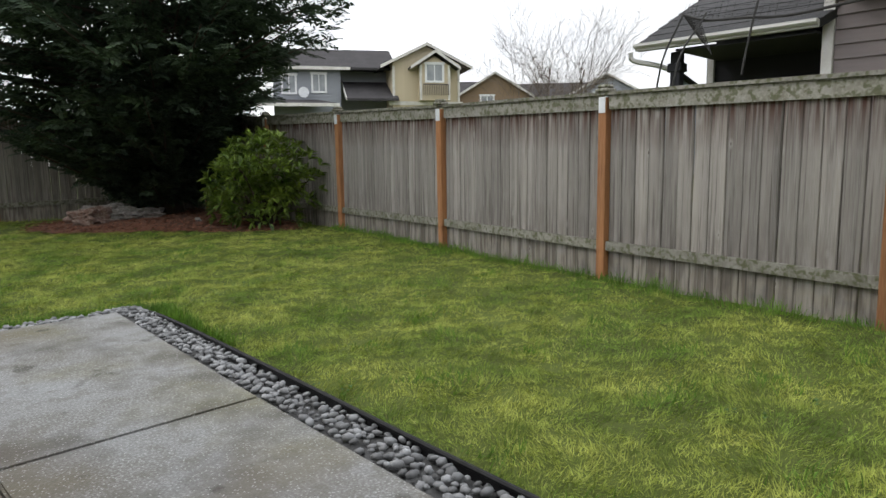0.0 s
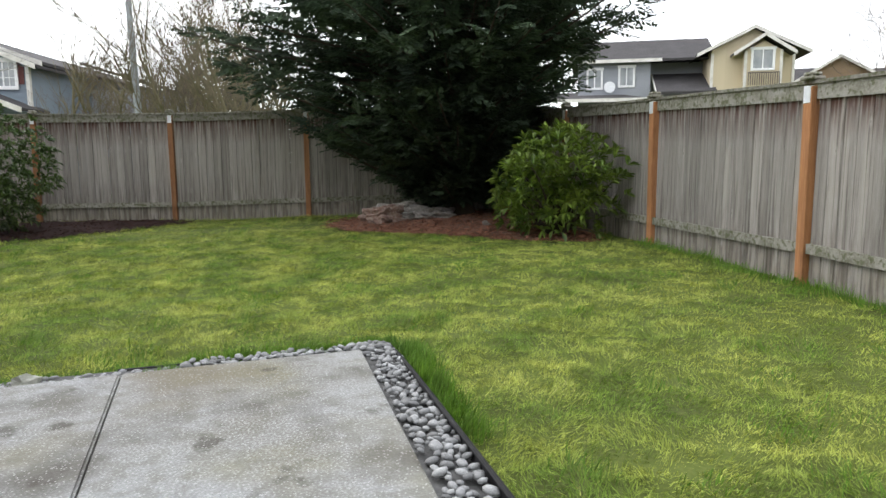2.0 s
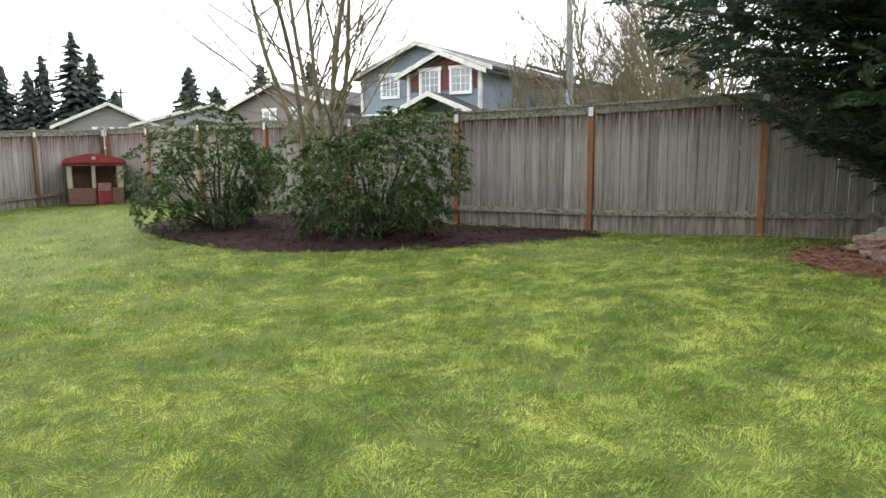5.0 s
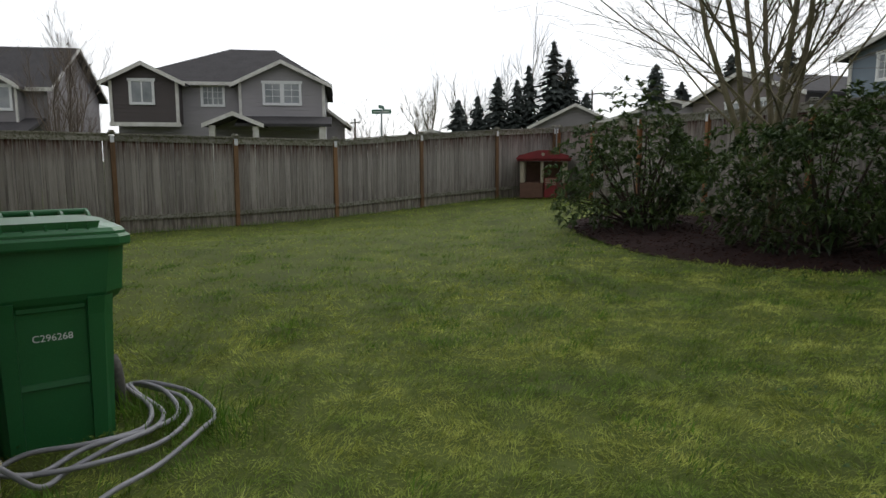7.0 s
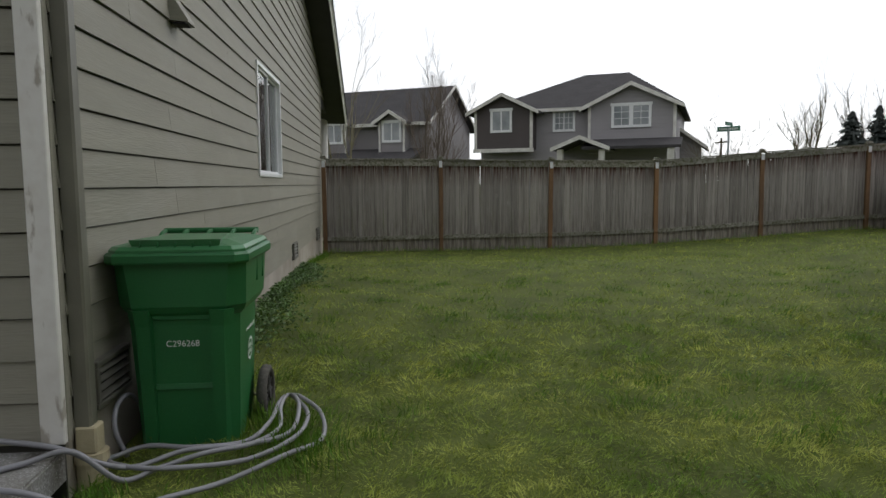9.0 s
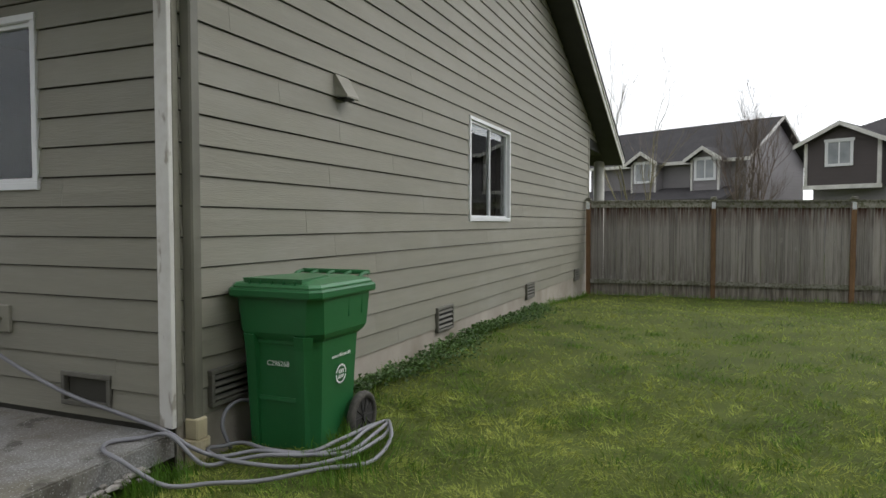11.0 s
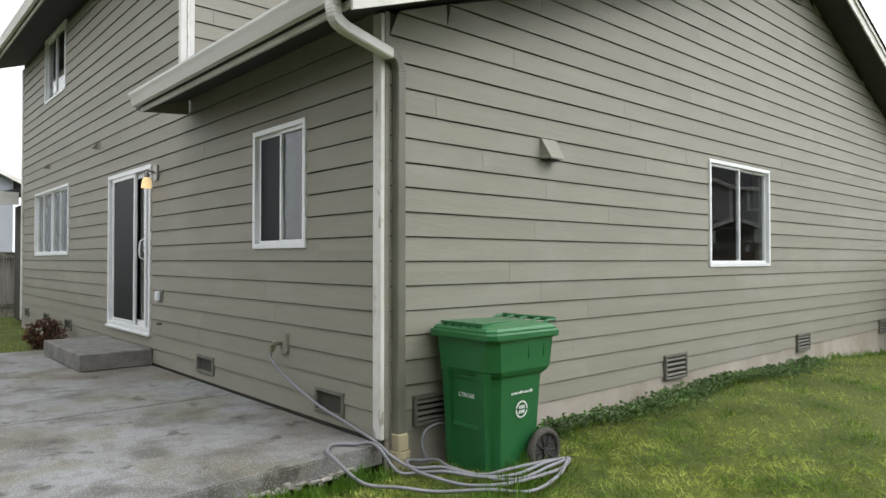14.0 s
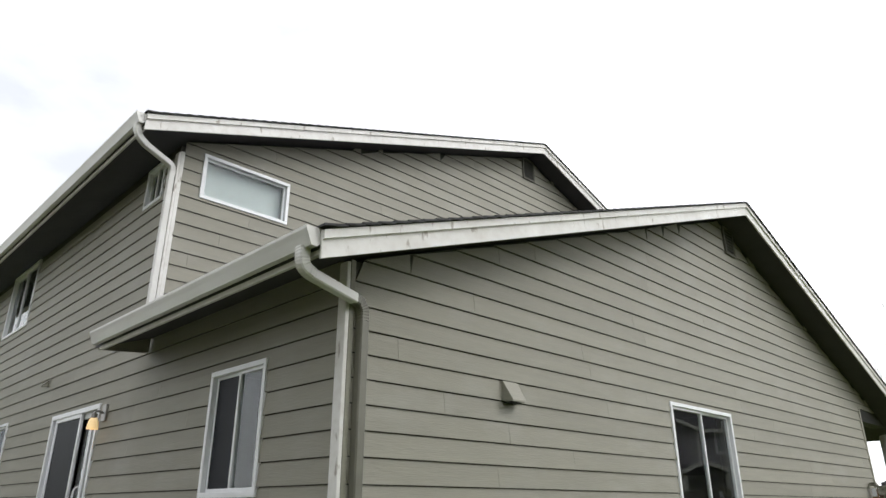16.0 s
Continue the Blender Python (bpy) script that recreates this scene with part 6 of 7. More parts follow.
def branch(out, p, d, length, r, level, rng, spread, up, kids, decay):
    """Grows one branch as a bent line of points, then its side branches. out gathers (points, radii, level)."""
    steps = 4 if level < 2 else 3
    pts, rad = [p.copy()], [r]
    q, dd = p.copy(), d.normalized()
    for i in range(steps):
        dd = (dd + Vector((rng.gauss(0, 0.11), rng.gauss(0, 0.11), rng.gauss(0, 0.07) + up * 0.10))).normalized()
        q = q + dd * (length / steps)
        pts.append(q.copy())
        rad.append(max(0.0022, r * (1 - 0.62 * (i + 1) / steps)))
    out.append((pts, rad, level))
    if level >= len(kids):
        return
    for k in range(kids[level]):
        f = rng.uniform(0.22, 1.0)
        i = min(int(f * steps), steps - 1)
        b = pts[i].lerp(pts[i + 1], f * steps - i)
        side = Vector((rng.gauss(0, 1), rng.gauss(0, 1), rng.gauss(0, 0.6)))
        side = (side - dd * side.dot(dd)).normalized()
        nd = (dd * rng.uniform(0.6, 1.0) + side * spread * rng.uniform(0.6, 1.2) + Vector((0, 0, up * 0.25))).normalized()
        branch(out, b, nd, length * decay * rng.uniform(0.7, 1.15), max(0.0025, r * 0.42 * (1 - 0.4 * f)), level + 1, rng, spread, up, kids, decay)


def bare_tree(at, stems, height, r, label, seed, kids=(7, 6, 5), spread=0.75, up=0.5, decay=0.55, bark=None, twig=None, thick=1.0):
    rng = random.Random(seed)
    z = ground_z(at[0], at[1]) if abs(at[0]) < 16 and -13 < at[1] < 20 else -0.3
    t = thing("bare_tree", pose(at[0], at[1], z - 0.05), label, "tree")
    out = []
    for s in range(stems):
        a = s * 2 * math.pi / stems + rng.uniform(-0.4, 0.4)
        lean = 0.0 if stems == 1 else rng.uniform(0.16, 0.34)
        branch(out, Vector((0.08 * math.cos(a) * (stems > 1), 0.08 * math.sin(a) * (stems > 1), 0)), Vector((math.cos(a) * lean, math.sin(a) * lean, 1)), height * rng.uniform(0.8, 1.05), r, 0, rng, spread, up, kids, decay)
    for name, lv, sides, m in (("trunk", (0,), 9, bark or BARK), ("branchwork", (1, 2), 5, bark or BARK), ("crown", (3, 4), 3, twig or TWIG)):
        bm = bmesh.new()
        for pts, rad, level in out:
            if level in lv:
                tube(bm, pts, [x * thick if level > 1 else x for x in rad], sides, cap=False)
        if bm.verts:
            pt = part(name, bm, m, t)
            if name != "trunk":
                tagged(pt, kind="stuff")
        else:
            bm.free()
    return t


bare_tree((-4.0, 14.45), 6, 6.2, 0.052, "bare multi-stemmed tree with mossy bark in the bed", 31, kids=(11, 10, 8), spread=0.85, up=0.40, decay=0.50, thick=1.0)
bare_tree((19.3, 14.2), 4, 5.0, 0.05, "slender bare tree with a wide twiggy crown beyond the fence", 32, kids=(12, 10, 8), thick=1.15, up=0.45, spread=0.9, decay=0.54, bark=TWIG)
bare_tree((-30.0, 8.9), 5, 5.2, 0.05, "upright bare tree in front of a grey house", 33, kids=(14, 9, 6), thick=0.9, up=1.0, spread=0.42, decay=0.42, bark=TWIG)
bare_tree((-27.0, 5.0), 3, 5.2, 0.05, "thin bare tree beside the street", 34, kids=(7, 6, 4), thick=1.2, up=0.8, spread=0.5)
for k, (x, y, h, st) in enumerate(((0.4, 25.5, 6.0, 4), (2.4, 24.5, 6.0, 3), (3.6, 26.5, 6.5, 3), (-2.6, 27.0, 4.5, 4), (1.4, 31, 6.5, 5), (3.2, 33.0, 6, 5), (-0.6, 30.0, 4.5, 5))):
    bare_tree((x, y), st, h, 0.075, "bare brown street tree in a thicket beyond the fence", 50 + k, kids=(11, 8, 6), thick=1.5, up=0.55, spread=0.7, decay=0.48)
for k, (x, y, h) in enumerate(((-57, 52, 9.5), (-52, 57, 10.5), (-60, 47, 7))):
    bare_tree((x, y), 3, h, 0.14, "tall bare tree far off behind firs", 70 + k, kids=(9, 7, 4), thick=1.6, up=0.8, spread=0.55)
bare_tree((-24.0, 19.5), 4, 2.9, 0.03, "low bare tree beside the street sign", 75, kids=(7, 5, 3), thick=1.8, up=0.6)


def fir(at, h, w, seed):
    """A far fir: layered drooping boughs on a trunk."""
    rng = np.random.default_rng(seed)
    t = thing("fir_tree", pose(at[0], at[1], -0.4), "tall dark fir tree in the distance", "fir tree", group="far firs")
    bm = bmesh.new()
    tube(bm, [(0, 0, 0), (0, 0, h)], [0.3, 0.03], 7)
    part("trunk", bm, BARK_DARK, t)
    V, F = [], []
    for k in range(520):
        z = h * (0.12 + 0.87 * rng.random())
        a = rng.uniform(0, 2 * math.pi)
        r = 1.45 * w * (1 - z / h) ** 0.8 * rng.uniform(0.3, 1.25) + 0.10
        d = np.array([math.cos(a), math.sin(a), 0])
        s = np.array([-d[1], d[0], 0])
        for j in range(4):
            f0 = 0.25 + 0.2 * j
            p = d * r * f0 + np.array([0, 0, z - 0.25 * r * f0])
            o = len(V)
            ww = 0.26 * r * (1.1 - f0) + 0.10
            V += [p - s * ww + [0, 0, -0.12 * rng.random()], p + s * ww + [0, 0, -0.12 * rng.random()], p + d * r * 0.34 + [0, 0, -0.16 * r + 0.08 * rng.normal()], p + [0, 0, 0.10]]
            F += [(o, o + 3, o + 2), (o + 3, o + 1, o + 2)]
    raw("crown", [tuple(v) for v in V], F, FIR, t)


for k, (x, y, h, w) in enumerate(((-55.0, 47.7, 7.6, 2.0), (-53.8, 49.3, 8.0, 1.7), (-52.5, 50.9, 9.9, 2.0), (-51.2, 52.3, 9.6, 1.8), (-50.4, 53.2, 11.0, 1.7), (-48.7, 55.0, 13.4, 2.6), (-47.6, 56.0, 11.5, 2.4), (-46.4, 57.4, 8.2, 1.8),
                                 (-41.2, 61.5, 10.8, 2.8), (-39.3, 63.0, 9.0, 2.4), (-58.5, 44.0, 4.4, 1.6), (-60.0, 42.0, 4.0, 1.6), (-36, 66, 11.5, 3.2), (-30.5, 66, 11.5, 3.0), (4, 52, 9, 3), (9, 50, 8.5, 3), (0, 55, 8, 3))):
    fir((x, y), h, w, 80 + k)


# ---- neighbouring houses ----
def local(O, d):
    """Frame of a facade: x along it (to the right as one faces it), y back into the house."""
    d = Vector((d[0], d[1], 0)).normalized()
    n = Vector((-d.y, d.x, 0))
    return Matrix(((d.x, n.x, 0, O[0]), (d.y, n.y, 0, O[1]), (0, 0, 1, 0), (0, 0, 0, 1)))


def far_window(parent, x0, x1, z0, z1, y, lights=2, grille=False, axis="y", trim=0.10):
    """A window with white casing, sashes and panes on a facade (axis y) or a side wall (axis x)."""
    w = thing("window")
    w.parent = parent

    def B(a, b, d0, d1, c, e):
        return boxed(a, b, y + d0, y + d1, c, e, 0.004) if axis == "y" else boxed(y - d1, y - d0, a, b, c, e, 0.004)
    bm = bmesh.new()
    for a, b, c, e in ((x0 - trim, x1 + trim, z0 - trim, z0), (x0 - trim - 0.05, x1 + trim + 0.05, z1, z1 + trim * 1.3), (x0 - trim, x0, z0, z1), (x1, x1 + trim, z0, z1)):
        if axis == "y":
            box(bm, a, b, y - 0.06, y, c, e)
        else:
            box(bm, y, y + 0.06, a, b, c, e)
    part("casing", bm, VINYL, w)
    for k in range(lights):
        a, b = x0 + (x1 - x0) * k / lights, x0 + (x1 - x0) * (k + 1) / lights
        pn = part("pane", B(a + 0.03, b - 0.03, -0.022, -0.016, z0 + 0.03, z1 - 0.03), FAR_PANE, w)
        bm = bmesh.new()
        bars = [(a, a + 0.03, z0, z1), (b - 0.03, b, z0, z1), (a + 0.03, b - 0.03, z0, z0 + 0.03), (a + 0.03, b - 0.03, z1 - 0.03, z1)]
        if grille:
            bars += [((a + b) / 2 - 0.012, (a + b) / 2 + 0.012, z0 + 0.03, z1 - 0.03)] + [(a + 0.03, b - 0.03, z0 + (z1 - z0) * q - 0.012, z0 + (z1 - z0) * q + 0.012) for q in (0.36, 0.68)]
        for p, q, c, e in bars:
            if axis == "y":
                box(bm, p, q, y - 0.034, y - 0.008, c, e)
            else:
                box(bm, y + 0.008, y + 0.034, p, q, c, e)
        part("sash", bm, VINYL, w)
    return w


FAR_PANE = mat("far_window_glass", (0.16, 0.18, 0.20), 0.08, 0.5, 1.2, (0.35, 0.37, 0.38), bump=0, spec=0.8)


def far_gable(parent, x0, x1, y0, y1, z_eave, rise, over=0.4, front=0.35, label="", trim=TRIM, along="y"):
    """A gable roof whose ridge runs back from the facade; white barge boards in front."""
    c = (x0 + x1) / 2
    hw = (x1 - x0) / 2 + over
    ze = z_eave - rise * over / ((x1 - x0) / 2)
    zr = z_eave + rise
    rf = thing("roof")
    rf.parent = parent
    for s in (-1, 1):
        bm = bmesh.new()
        slab(bm, [(c, y0 - front, zr + 0.12), (c, y1, zr + 0.12), (c + s * hw, y1, ze + 0.12), (c + s * hw, y0 - front, ze + 0.12)], 0.12)
        part("roof_slope", bm, ROOF_FAR, rf)
        bm = bmesh.new()
        prism(bm, [(c, zr + 0.13), (c + s * (hw + 0.02), ze + 0.13), (c + s * (hw + 0.02), ze - 0.07), (c, zr - 0.07)], "y", y0 - front - 0.04, y0 - front)
        part("barge_board", bm, trim, rf)
    return rf


def gable_wall(bm, x0, x1, y0, y1, z0, z_eave, rise):
    prism(bm, [(x0, z0), (x1, z0), (x1, z_eave), ((x0 + x1) / 2, z_eave + rise), (x0, z_eave)], "y", y0, y1)


GREY_SIDE = course_mat("grey_siding", (0.30, 0.285, 0.295), (0.24, 0.23, 0.24))
BROWN_SIDE = course_mat("brown_siding", (0.075, 0.062, 0.06), (0.055, 0.046, 0.046))
TAUPE_SIDE = course_mat("taupe_siding", (0.235, 0.22, 0.225), (0.18, 0.17, 0.175))
BLUE_SIDE = course_mat("slate_blue_siding", (0.19, 0.235, 0.285), (0.15, 0.185, 0.23))
BLUEGREY_SIDE = course_mat("blue_grey_siding", (0.27, 0.285, 0.315), (0.22, 0.235, 0.26))
BROWN_TAN = course_mat("ochre_siding", (0.22, 0.15, 0.085), (0.17, 0.115, 0.065))
TAN_SIDE = mat("tan_board_siding", (0.55, 0.47, 0.33), 0.7, 0.3, 0.8, (0.46, 0.39, 0.27), bump=0.5, bump_scale=3.2, stretch=(3, 3, 0.05))
RED_SHAKE = course_mat("red_shingle_siding", (0.10, 0.022, 0.02), (0.07, 0.016, 0.015))
PINK_SIDE = mat("mauve_brown_siding", (0.215, 0.18, 0.175), 0.7, 0.3, 1.2, (0.17, 0.145, 0.14), bump=0.3, bump_scale=9, stretch=(1, 1, 12), per_object=0.06)
# charcoal taken darker to hold the shade inside the open porch
CHAR_SHADED = mat("shaded_porch_charcoal", (0.028, 0.028, 0.034), 0.8, 0.3, 2.0)


def corner(parent, x, y, z0, z1, w=0.14):
    part("corner_board", boxed(x - w / 2, x + w / 2, y - 0.04, y + 0.1, z0, z1), TRIM, parent)


# grey two-storey house with a brown box bay
gh = thing("neighbour_house", local((-36, 11.2), (0.46, 0.89)), "grey two-storey house with brown bay and white trim", "house")
bm = bmesh.new()
box(bm, 0.55, 10.85, 0.9, 10, -0.6, 4.95)
part("wall", bm, GREY_SIDE, gh)
bm = bmesh.new()
gable_wall(bm, 0.5, 3.7, 0.0, 4.0, 2.9, 4.95, 0.80)
part("bay_wall", bm, BROWN_SIDE, gh, "dark brown bay siding")
bm = bmesh.new()
gable_wall(bm, 6.6, 10.85, 0.25, 4.0, 2.6, 4.95, 1.02)
part("gable_front", bm, GREY_SIDE, gh)
part("band", boxed(0.42, 3.78, -0.06, 0.0, 2.75, 2.95), TRIM, gh)
far_gable(gh, 0.5, 3.7, 0.0, 4.0, 4.95, 0.80)
far_gable(gh, 6.6, 10.85, 0.25, 5.0, 4.95, 1.02)
bm = bmesh.new()
for q in ([(0.2, 0.55, 5.0), (11.2, 0.55, 5.0), (8.0, 5.2, 7.35), (5.5, 5.2, 7.35)], [(11.2, 0.55, 5.0), (11.2, 10.4, 5.0), (8.0, 5.2, 7.35)], [(0.2, 10.4, 5.0), (0.2, 0.55, 5.0), (5.5, 5.2, 7.35)], [(11.2, 10.4, 5.0), (0.2, 10.4, 5.0), (5.5, 5.2, 7.35), (8.0, 5.2, 7.35)]):
    slab(bm, q, 0.14)
part("hip_roof", bm, ROOF_FAR, gh)
part("fascia", boxed(3.6, 6.4, 0.50, 0.55, 4.85, 5.02), TRIM, gh)
far_window(gh, 1.5, 2.5, 3.9, 4.95, 0.0)
far_window(gh, 4.7, 5.7, 3.9, 4.85, 0.9, 2, True)
far_window(gh, 7.85, 8.65, 3.95, 4.95, 0.25, 1, True)
far_window(gh, 8.8, 9.6, 3.95, 4.95, 0.25, 1, True)
for x, y in ((0.55, 0.0), (3.65, 0.0), (6.65, 0.25), (10.8, 0.25)):
    corner(gh, x, y - 0.02, 2.9, 4.95)
bm = bmesh.new()
slab(bm, [(6.6, 0.2, 3.30), (11.2, 0.2, 3.30), (11.2, -1.6, 2.85), (6.6, -1.6, 2.85)], 0.14)
part("porch_roof", bm, ROOF_FAR, gh)
far_gable(gh, 5.3, 7.75, -1.4, 0.9, 2.78, 0.5, over=0.2)
for x in (5.5, 7.55):
    part("porch_post", boxed(x - 0.14, x + 0.14, -1.5, -1.2, -0.6, 2.75), TRIM, gh)
part("porch_post", boxed(10.6, 10.9, -1.5, -1.2, -0.6, 2.8), TRIM, gh)
bm = bmesh.new()
gable_wall(bm, 9.2, 11.9, 5.0, 9.5, -0.6, 3.2, 1.0)
part("garage_wing", bm, TAUPE_SIDE, gh)
far_gable(gh, 9.2, 11.9, 5.0, 9.5, 3.2, 1.0)

# taupe house with dormers, gable end towards the yard
hh = thing("neighbour_house", local((-38, 5.5), (0.46, 0.89)), "taupe two-storey house with small dormers", "house")
bm = bmesh.new()
box(bm, -6.0, 3.75, 0.6, 7.6, -0.6, 4.55)
prism(bm, [(0.6, 4.55), (7.6, 4.55), (4.1, 6.75)], "x", -5.9, 3.75)
part("wall", bm, TAUPE_SIDE, hh)
bm = bmesh.new()
slab(bm, [(-6.4, 4.1, 6.95), (4.1, 4.1, 6.95), (4.1, 0.2, 4.5), (-6.4, 0.2, 4.5)], 0.14)
slab(bm, [(-6.4, 4.1, 6.95), (4.1, 4.1, 6.95), (4.1, 8.0, 4.5), (-6.4, 8.0, 4.5)], 0.14)
part("roof", bm, ROOF_FAR, hh)
for a, b in ((0.2, 4.1), (8.0, 4.1)):
    bm = bmesh.new()
    prism(bm, [(a, 4.36), (b, 6.81), (b, 6.99), (a, 4.54)], "x", 4.1, 4.15)
    part("barge_board", bm, TRIM, hh)
part("fascia", boxed(-6.4, 4.1, 0.15, 0.2, 4.34, 4.52), TRIM, hh)
for c in (1.9, -1.8):
    bm = bmesh.new()
    gable_wall(bm, c - 0.8, c + 0.8, -0.1, 2.4, 2.6, 4.55, 0.45)
    part("dormer", bm, TAUPE_SIDE, hh)
    far_gable(hh, c - 0.8, c + 0.8, -0.1, 2.4, 4.55, 0.5, over=0.25)
    far_window(hh, c - 0.5, c + 0.5, 3.5, 4.5, -0.1)
    for x in (c - 0.75, c + 0.75):
        corner(hh, x, -0.12, 2.65, 4.5, 0.1)
bm = bmesh.new()
slab(bm, [(-6.2, 0.55, 3.1), (3.6, 0.55, 3.1), (3.6, -1.6, 2.4), (-6.2, -1.6, 2.4)], 0.14)
part("porch_roof", bm, ROOF_FAR, hh)

# slate blue house beyond the north fence
bh = thing("neighbour_house", local((-11.5, 33.8), (0.954, -0.3)), "slate blue two-storey house with a red gable", "house")
bm = bmesh.new()
gable_wall(bm, 0.0, 6.75, 0.0, 14, -0.6, 5.0, 1.25)
part("wall", bm, BLUE_SIDE, bh)
far_gable(bh, 0.0, 6.75, 0.0, 14, 5.0, 1.2)
bm = bmesh.new()
gable_wall(bm, 3.05, 6.75, -0.5, 0.0, -0.6, 4.85, 0.75)
part("gable_front", bm, BLUE_SIDE, bh)
bm = bmesh.new()
prism(bm, [(3.3, 4.75), (6.5, 4.75), (4.9, 5.5)], "y", -0.53, -0.5)
box(bm, 3.25, 6.55, -0.53, -0.5, 4.1, 4.75)
part("red_shingles", bm, RED_SHAKE, bh, "dark red shingle siding")
far_gable(bh, 3.05, 6.75, -0.5, 2.0, 4.85, 0.75)
far_window(bh, 1.25, 2.15, 4.05, 4.95, 0.0, 2, True)
far_window(bh, 3.8, 4.7, 4.0, 4.95, -0.53, 2, True)
far_window(bh, 5.35, 6.25, 4.0, 4.95, -0.53, 2, True)
for x, y in ((0.05, 0.0), (3.1, -0.5), (6.7, -0.5)):
    corner(bh, x, y - 0.02, 1.0, 4.9)
part("band", boxed(0.0, 3.0, -0.05, 0.0, 3.15, 3.3), TRIM, bh)
far_gable(bh, 3.3, 6.9, -1.6, 0.0, 3.1, 0.72, over=0.25)
bm = bmesh.new()
slab(bm, [(6.5, 4.0, 5.6), (6.5, 14.5, 5.6), (10.5, 14.5, 4.4), (10.5, 4.0, 4.4)], 0.14)
part("side_roof", bm, ROOF_FAR, bh)
part("side_wing", boxed(6.7, 10.2, 4.4, 14, -0.6, 4.4), BLUEGREY_SIDE, bh)
# low houses left of it, mostly hidden by twigs
for k, (O, d, w, dep, ze, rise, mm, lab) in enumerate((((-21.5, 38.5), (0.954, -0.3), 7.5, 8, 4.1, 1.2, PINK_SIDE, "grey house half hidden behind bare branches"),
                                                      ((-32.5, 37.0), (0.8, 0.6), 5.5, 8, 3.3, 1.3, TAUPE_SIDE, "low taupe house with a white gable trim"),
                                                      ((-29.0, 39.5), (0.8, 0.5), 9.0, 8, 3.4, 1.3, GREY_SIDE, "low grey house with a long dark roof"),
                                                      ((-39.5, 31.0), (0.7, 0.7), 4.0, 6, 2.2, 0.9, GREY_SIDE, "small grey outbuilding roof far off"),
                                                      # this one is set where the patio windows mirror it, blocking
                                                      # reflected sky
                                                      ((4.6, -24.0), (-1, 0.0), 9.0, 9, 4.6, 2.4, BLUEGREY_SIDE, "pale blue house beyond the south fence"))):
    lh = thing("neighbour_house", local(O, d), lab, "house")
    bm = bmesh.new()
    gable_wall(bm, 0, w, 0, dep, -0.6, ze, rise)
    part("wall", bm, mm, lh)
    far_gable(lh, 0, w, 0, dep, ze, rise)
    far_window(lh, w * 0.35, w * 0.35 + 0.9, ze - 1.3, ze - 0.2, 0.0)
    far_window(lh, w * 0.62, w * 0.62 + 0.9, ze - 1.3, ze - 0.2, 0.0)

# tan and blue-grey house to the north-east, on higher ground
fh = thing("neighbour_house", local((28.6, 33.3), (0.85, -0.53)), "tan and blue-grey two-storey house with a bay window", "house")
bm = bmesh.new()
gable_wall(bm, 0.0, 4.4, 0.0, 7.0, -0.6, 7.4, 1.1)
part("wall", bm, TAN_SIDE, fh, "tan board siding")
far_gable(fh, -0.25, 4.65, 0.0, 9.0, 7.35, 1.2, over=0.55)
bm = bmesh.new()
gable_wall(bm, 1.65, 3.55, -0.75, 0.0, 5.0, 7.2, 0.5)
part("bay", bm, TAN_SIDE, fh)
far_gable(fh, 1.45, 3.75, -0.75, 0.6, 7.25, 0.75, over=0.45)
far_window(fh, 2.05, 3.1, 6.2, 7.25, -0.75, 2)
rl = thing("balcony_rail")
rl.parent = fh
bm = bmesh.new()
box(bm, 1.8, 3.45, -0.95, -0.9, 5.95, 6.0)
part("handrail", bm, BROWN_SIDE, rl)
for k in range(15):
    part("baluster", boxed(1.82 + k * 0.115, 1.85 + k * 0.115, -0.94, -0.91, 5.3, 5.95), BROWN_SIDE, rl)
part("band", boxed(-0.3, 4.6, -0.06, 0.0, 4.75, 4.98), TRIM, fh)
for x in (0.05, 4.35, 1.68, 3.52):
    corner(fh, x, -0.02 if x in (0.05, 4.35) else -0.77, 5.0, 7.2)
bm = bmesh.new()
box(bm, -3.2, 0.0, 3.0, 8.0, -0.6, 7.2)
box(bm, -7.5, -3.2, 1.5, 8.0, -0.6, 7.15)
part("blue_wing", bm, BLUEGREY_SIDE, fh, "blue-grey siding wing")
bm = bmesh.new()
slab(bm, [(-8.0, 4.8, 8.9), (0.5, 4.8, 8.9), (0.5, 1.0, 7.2), (-8.0, 1.0, 7.2)], 0.15)
slab(bm, [(-8.0, 4.8, 8.9), (0.5, 4.8, 8.9), (0.5, 8.6, 7.2), (-8.0, 8.6, 7.2)], 0.15)
part("roof", bm, ROOF_FAR, fh)
part("fascia", boxed(-8.0, -2.6, 0.95, 1.0, 7.02, 7.22), TRIM, fh)
far_window(fh, -6.9, -6.1, 5.6, 6.7, 1.5)
far_window(fh, -5.0, -4.2, 5.7, 6.8, 1.5)
bm = bmesh.new()
slab(bm, [(-3.0, 2.9, 6.5), (0.3, 2.9, 6.5), (0.3, -0.6, 5.1), (-3.0, -0.6, 5.1)], 0.14)
part("lean_to_roof", bm, ROOF_FAR, fh)
bm = bmesh.new()
prism(bm, [(2.9, 6.36), (2.9, 6.55), (-0.6, 5.15), (-0.6, 4.96)], "x", -3.05, -3.0)
part("lean_to_trim", bm, TRIM, fh)
bm = bmesh.new()
slab(bm, [(-9.0, 4.0, 5.6), (-6.0, 4.0, 5.6), (-3.5, -1.0, 4.75), (-11.5, -1.0, 4.75)], 0.14)
part("shed_roof", bm, ROOF_FAR, fh)
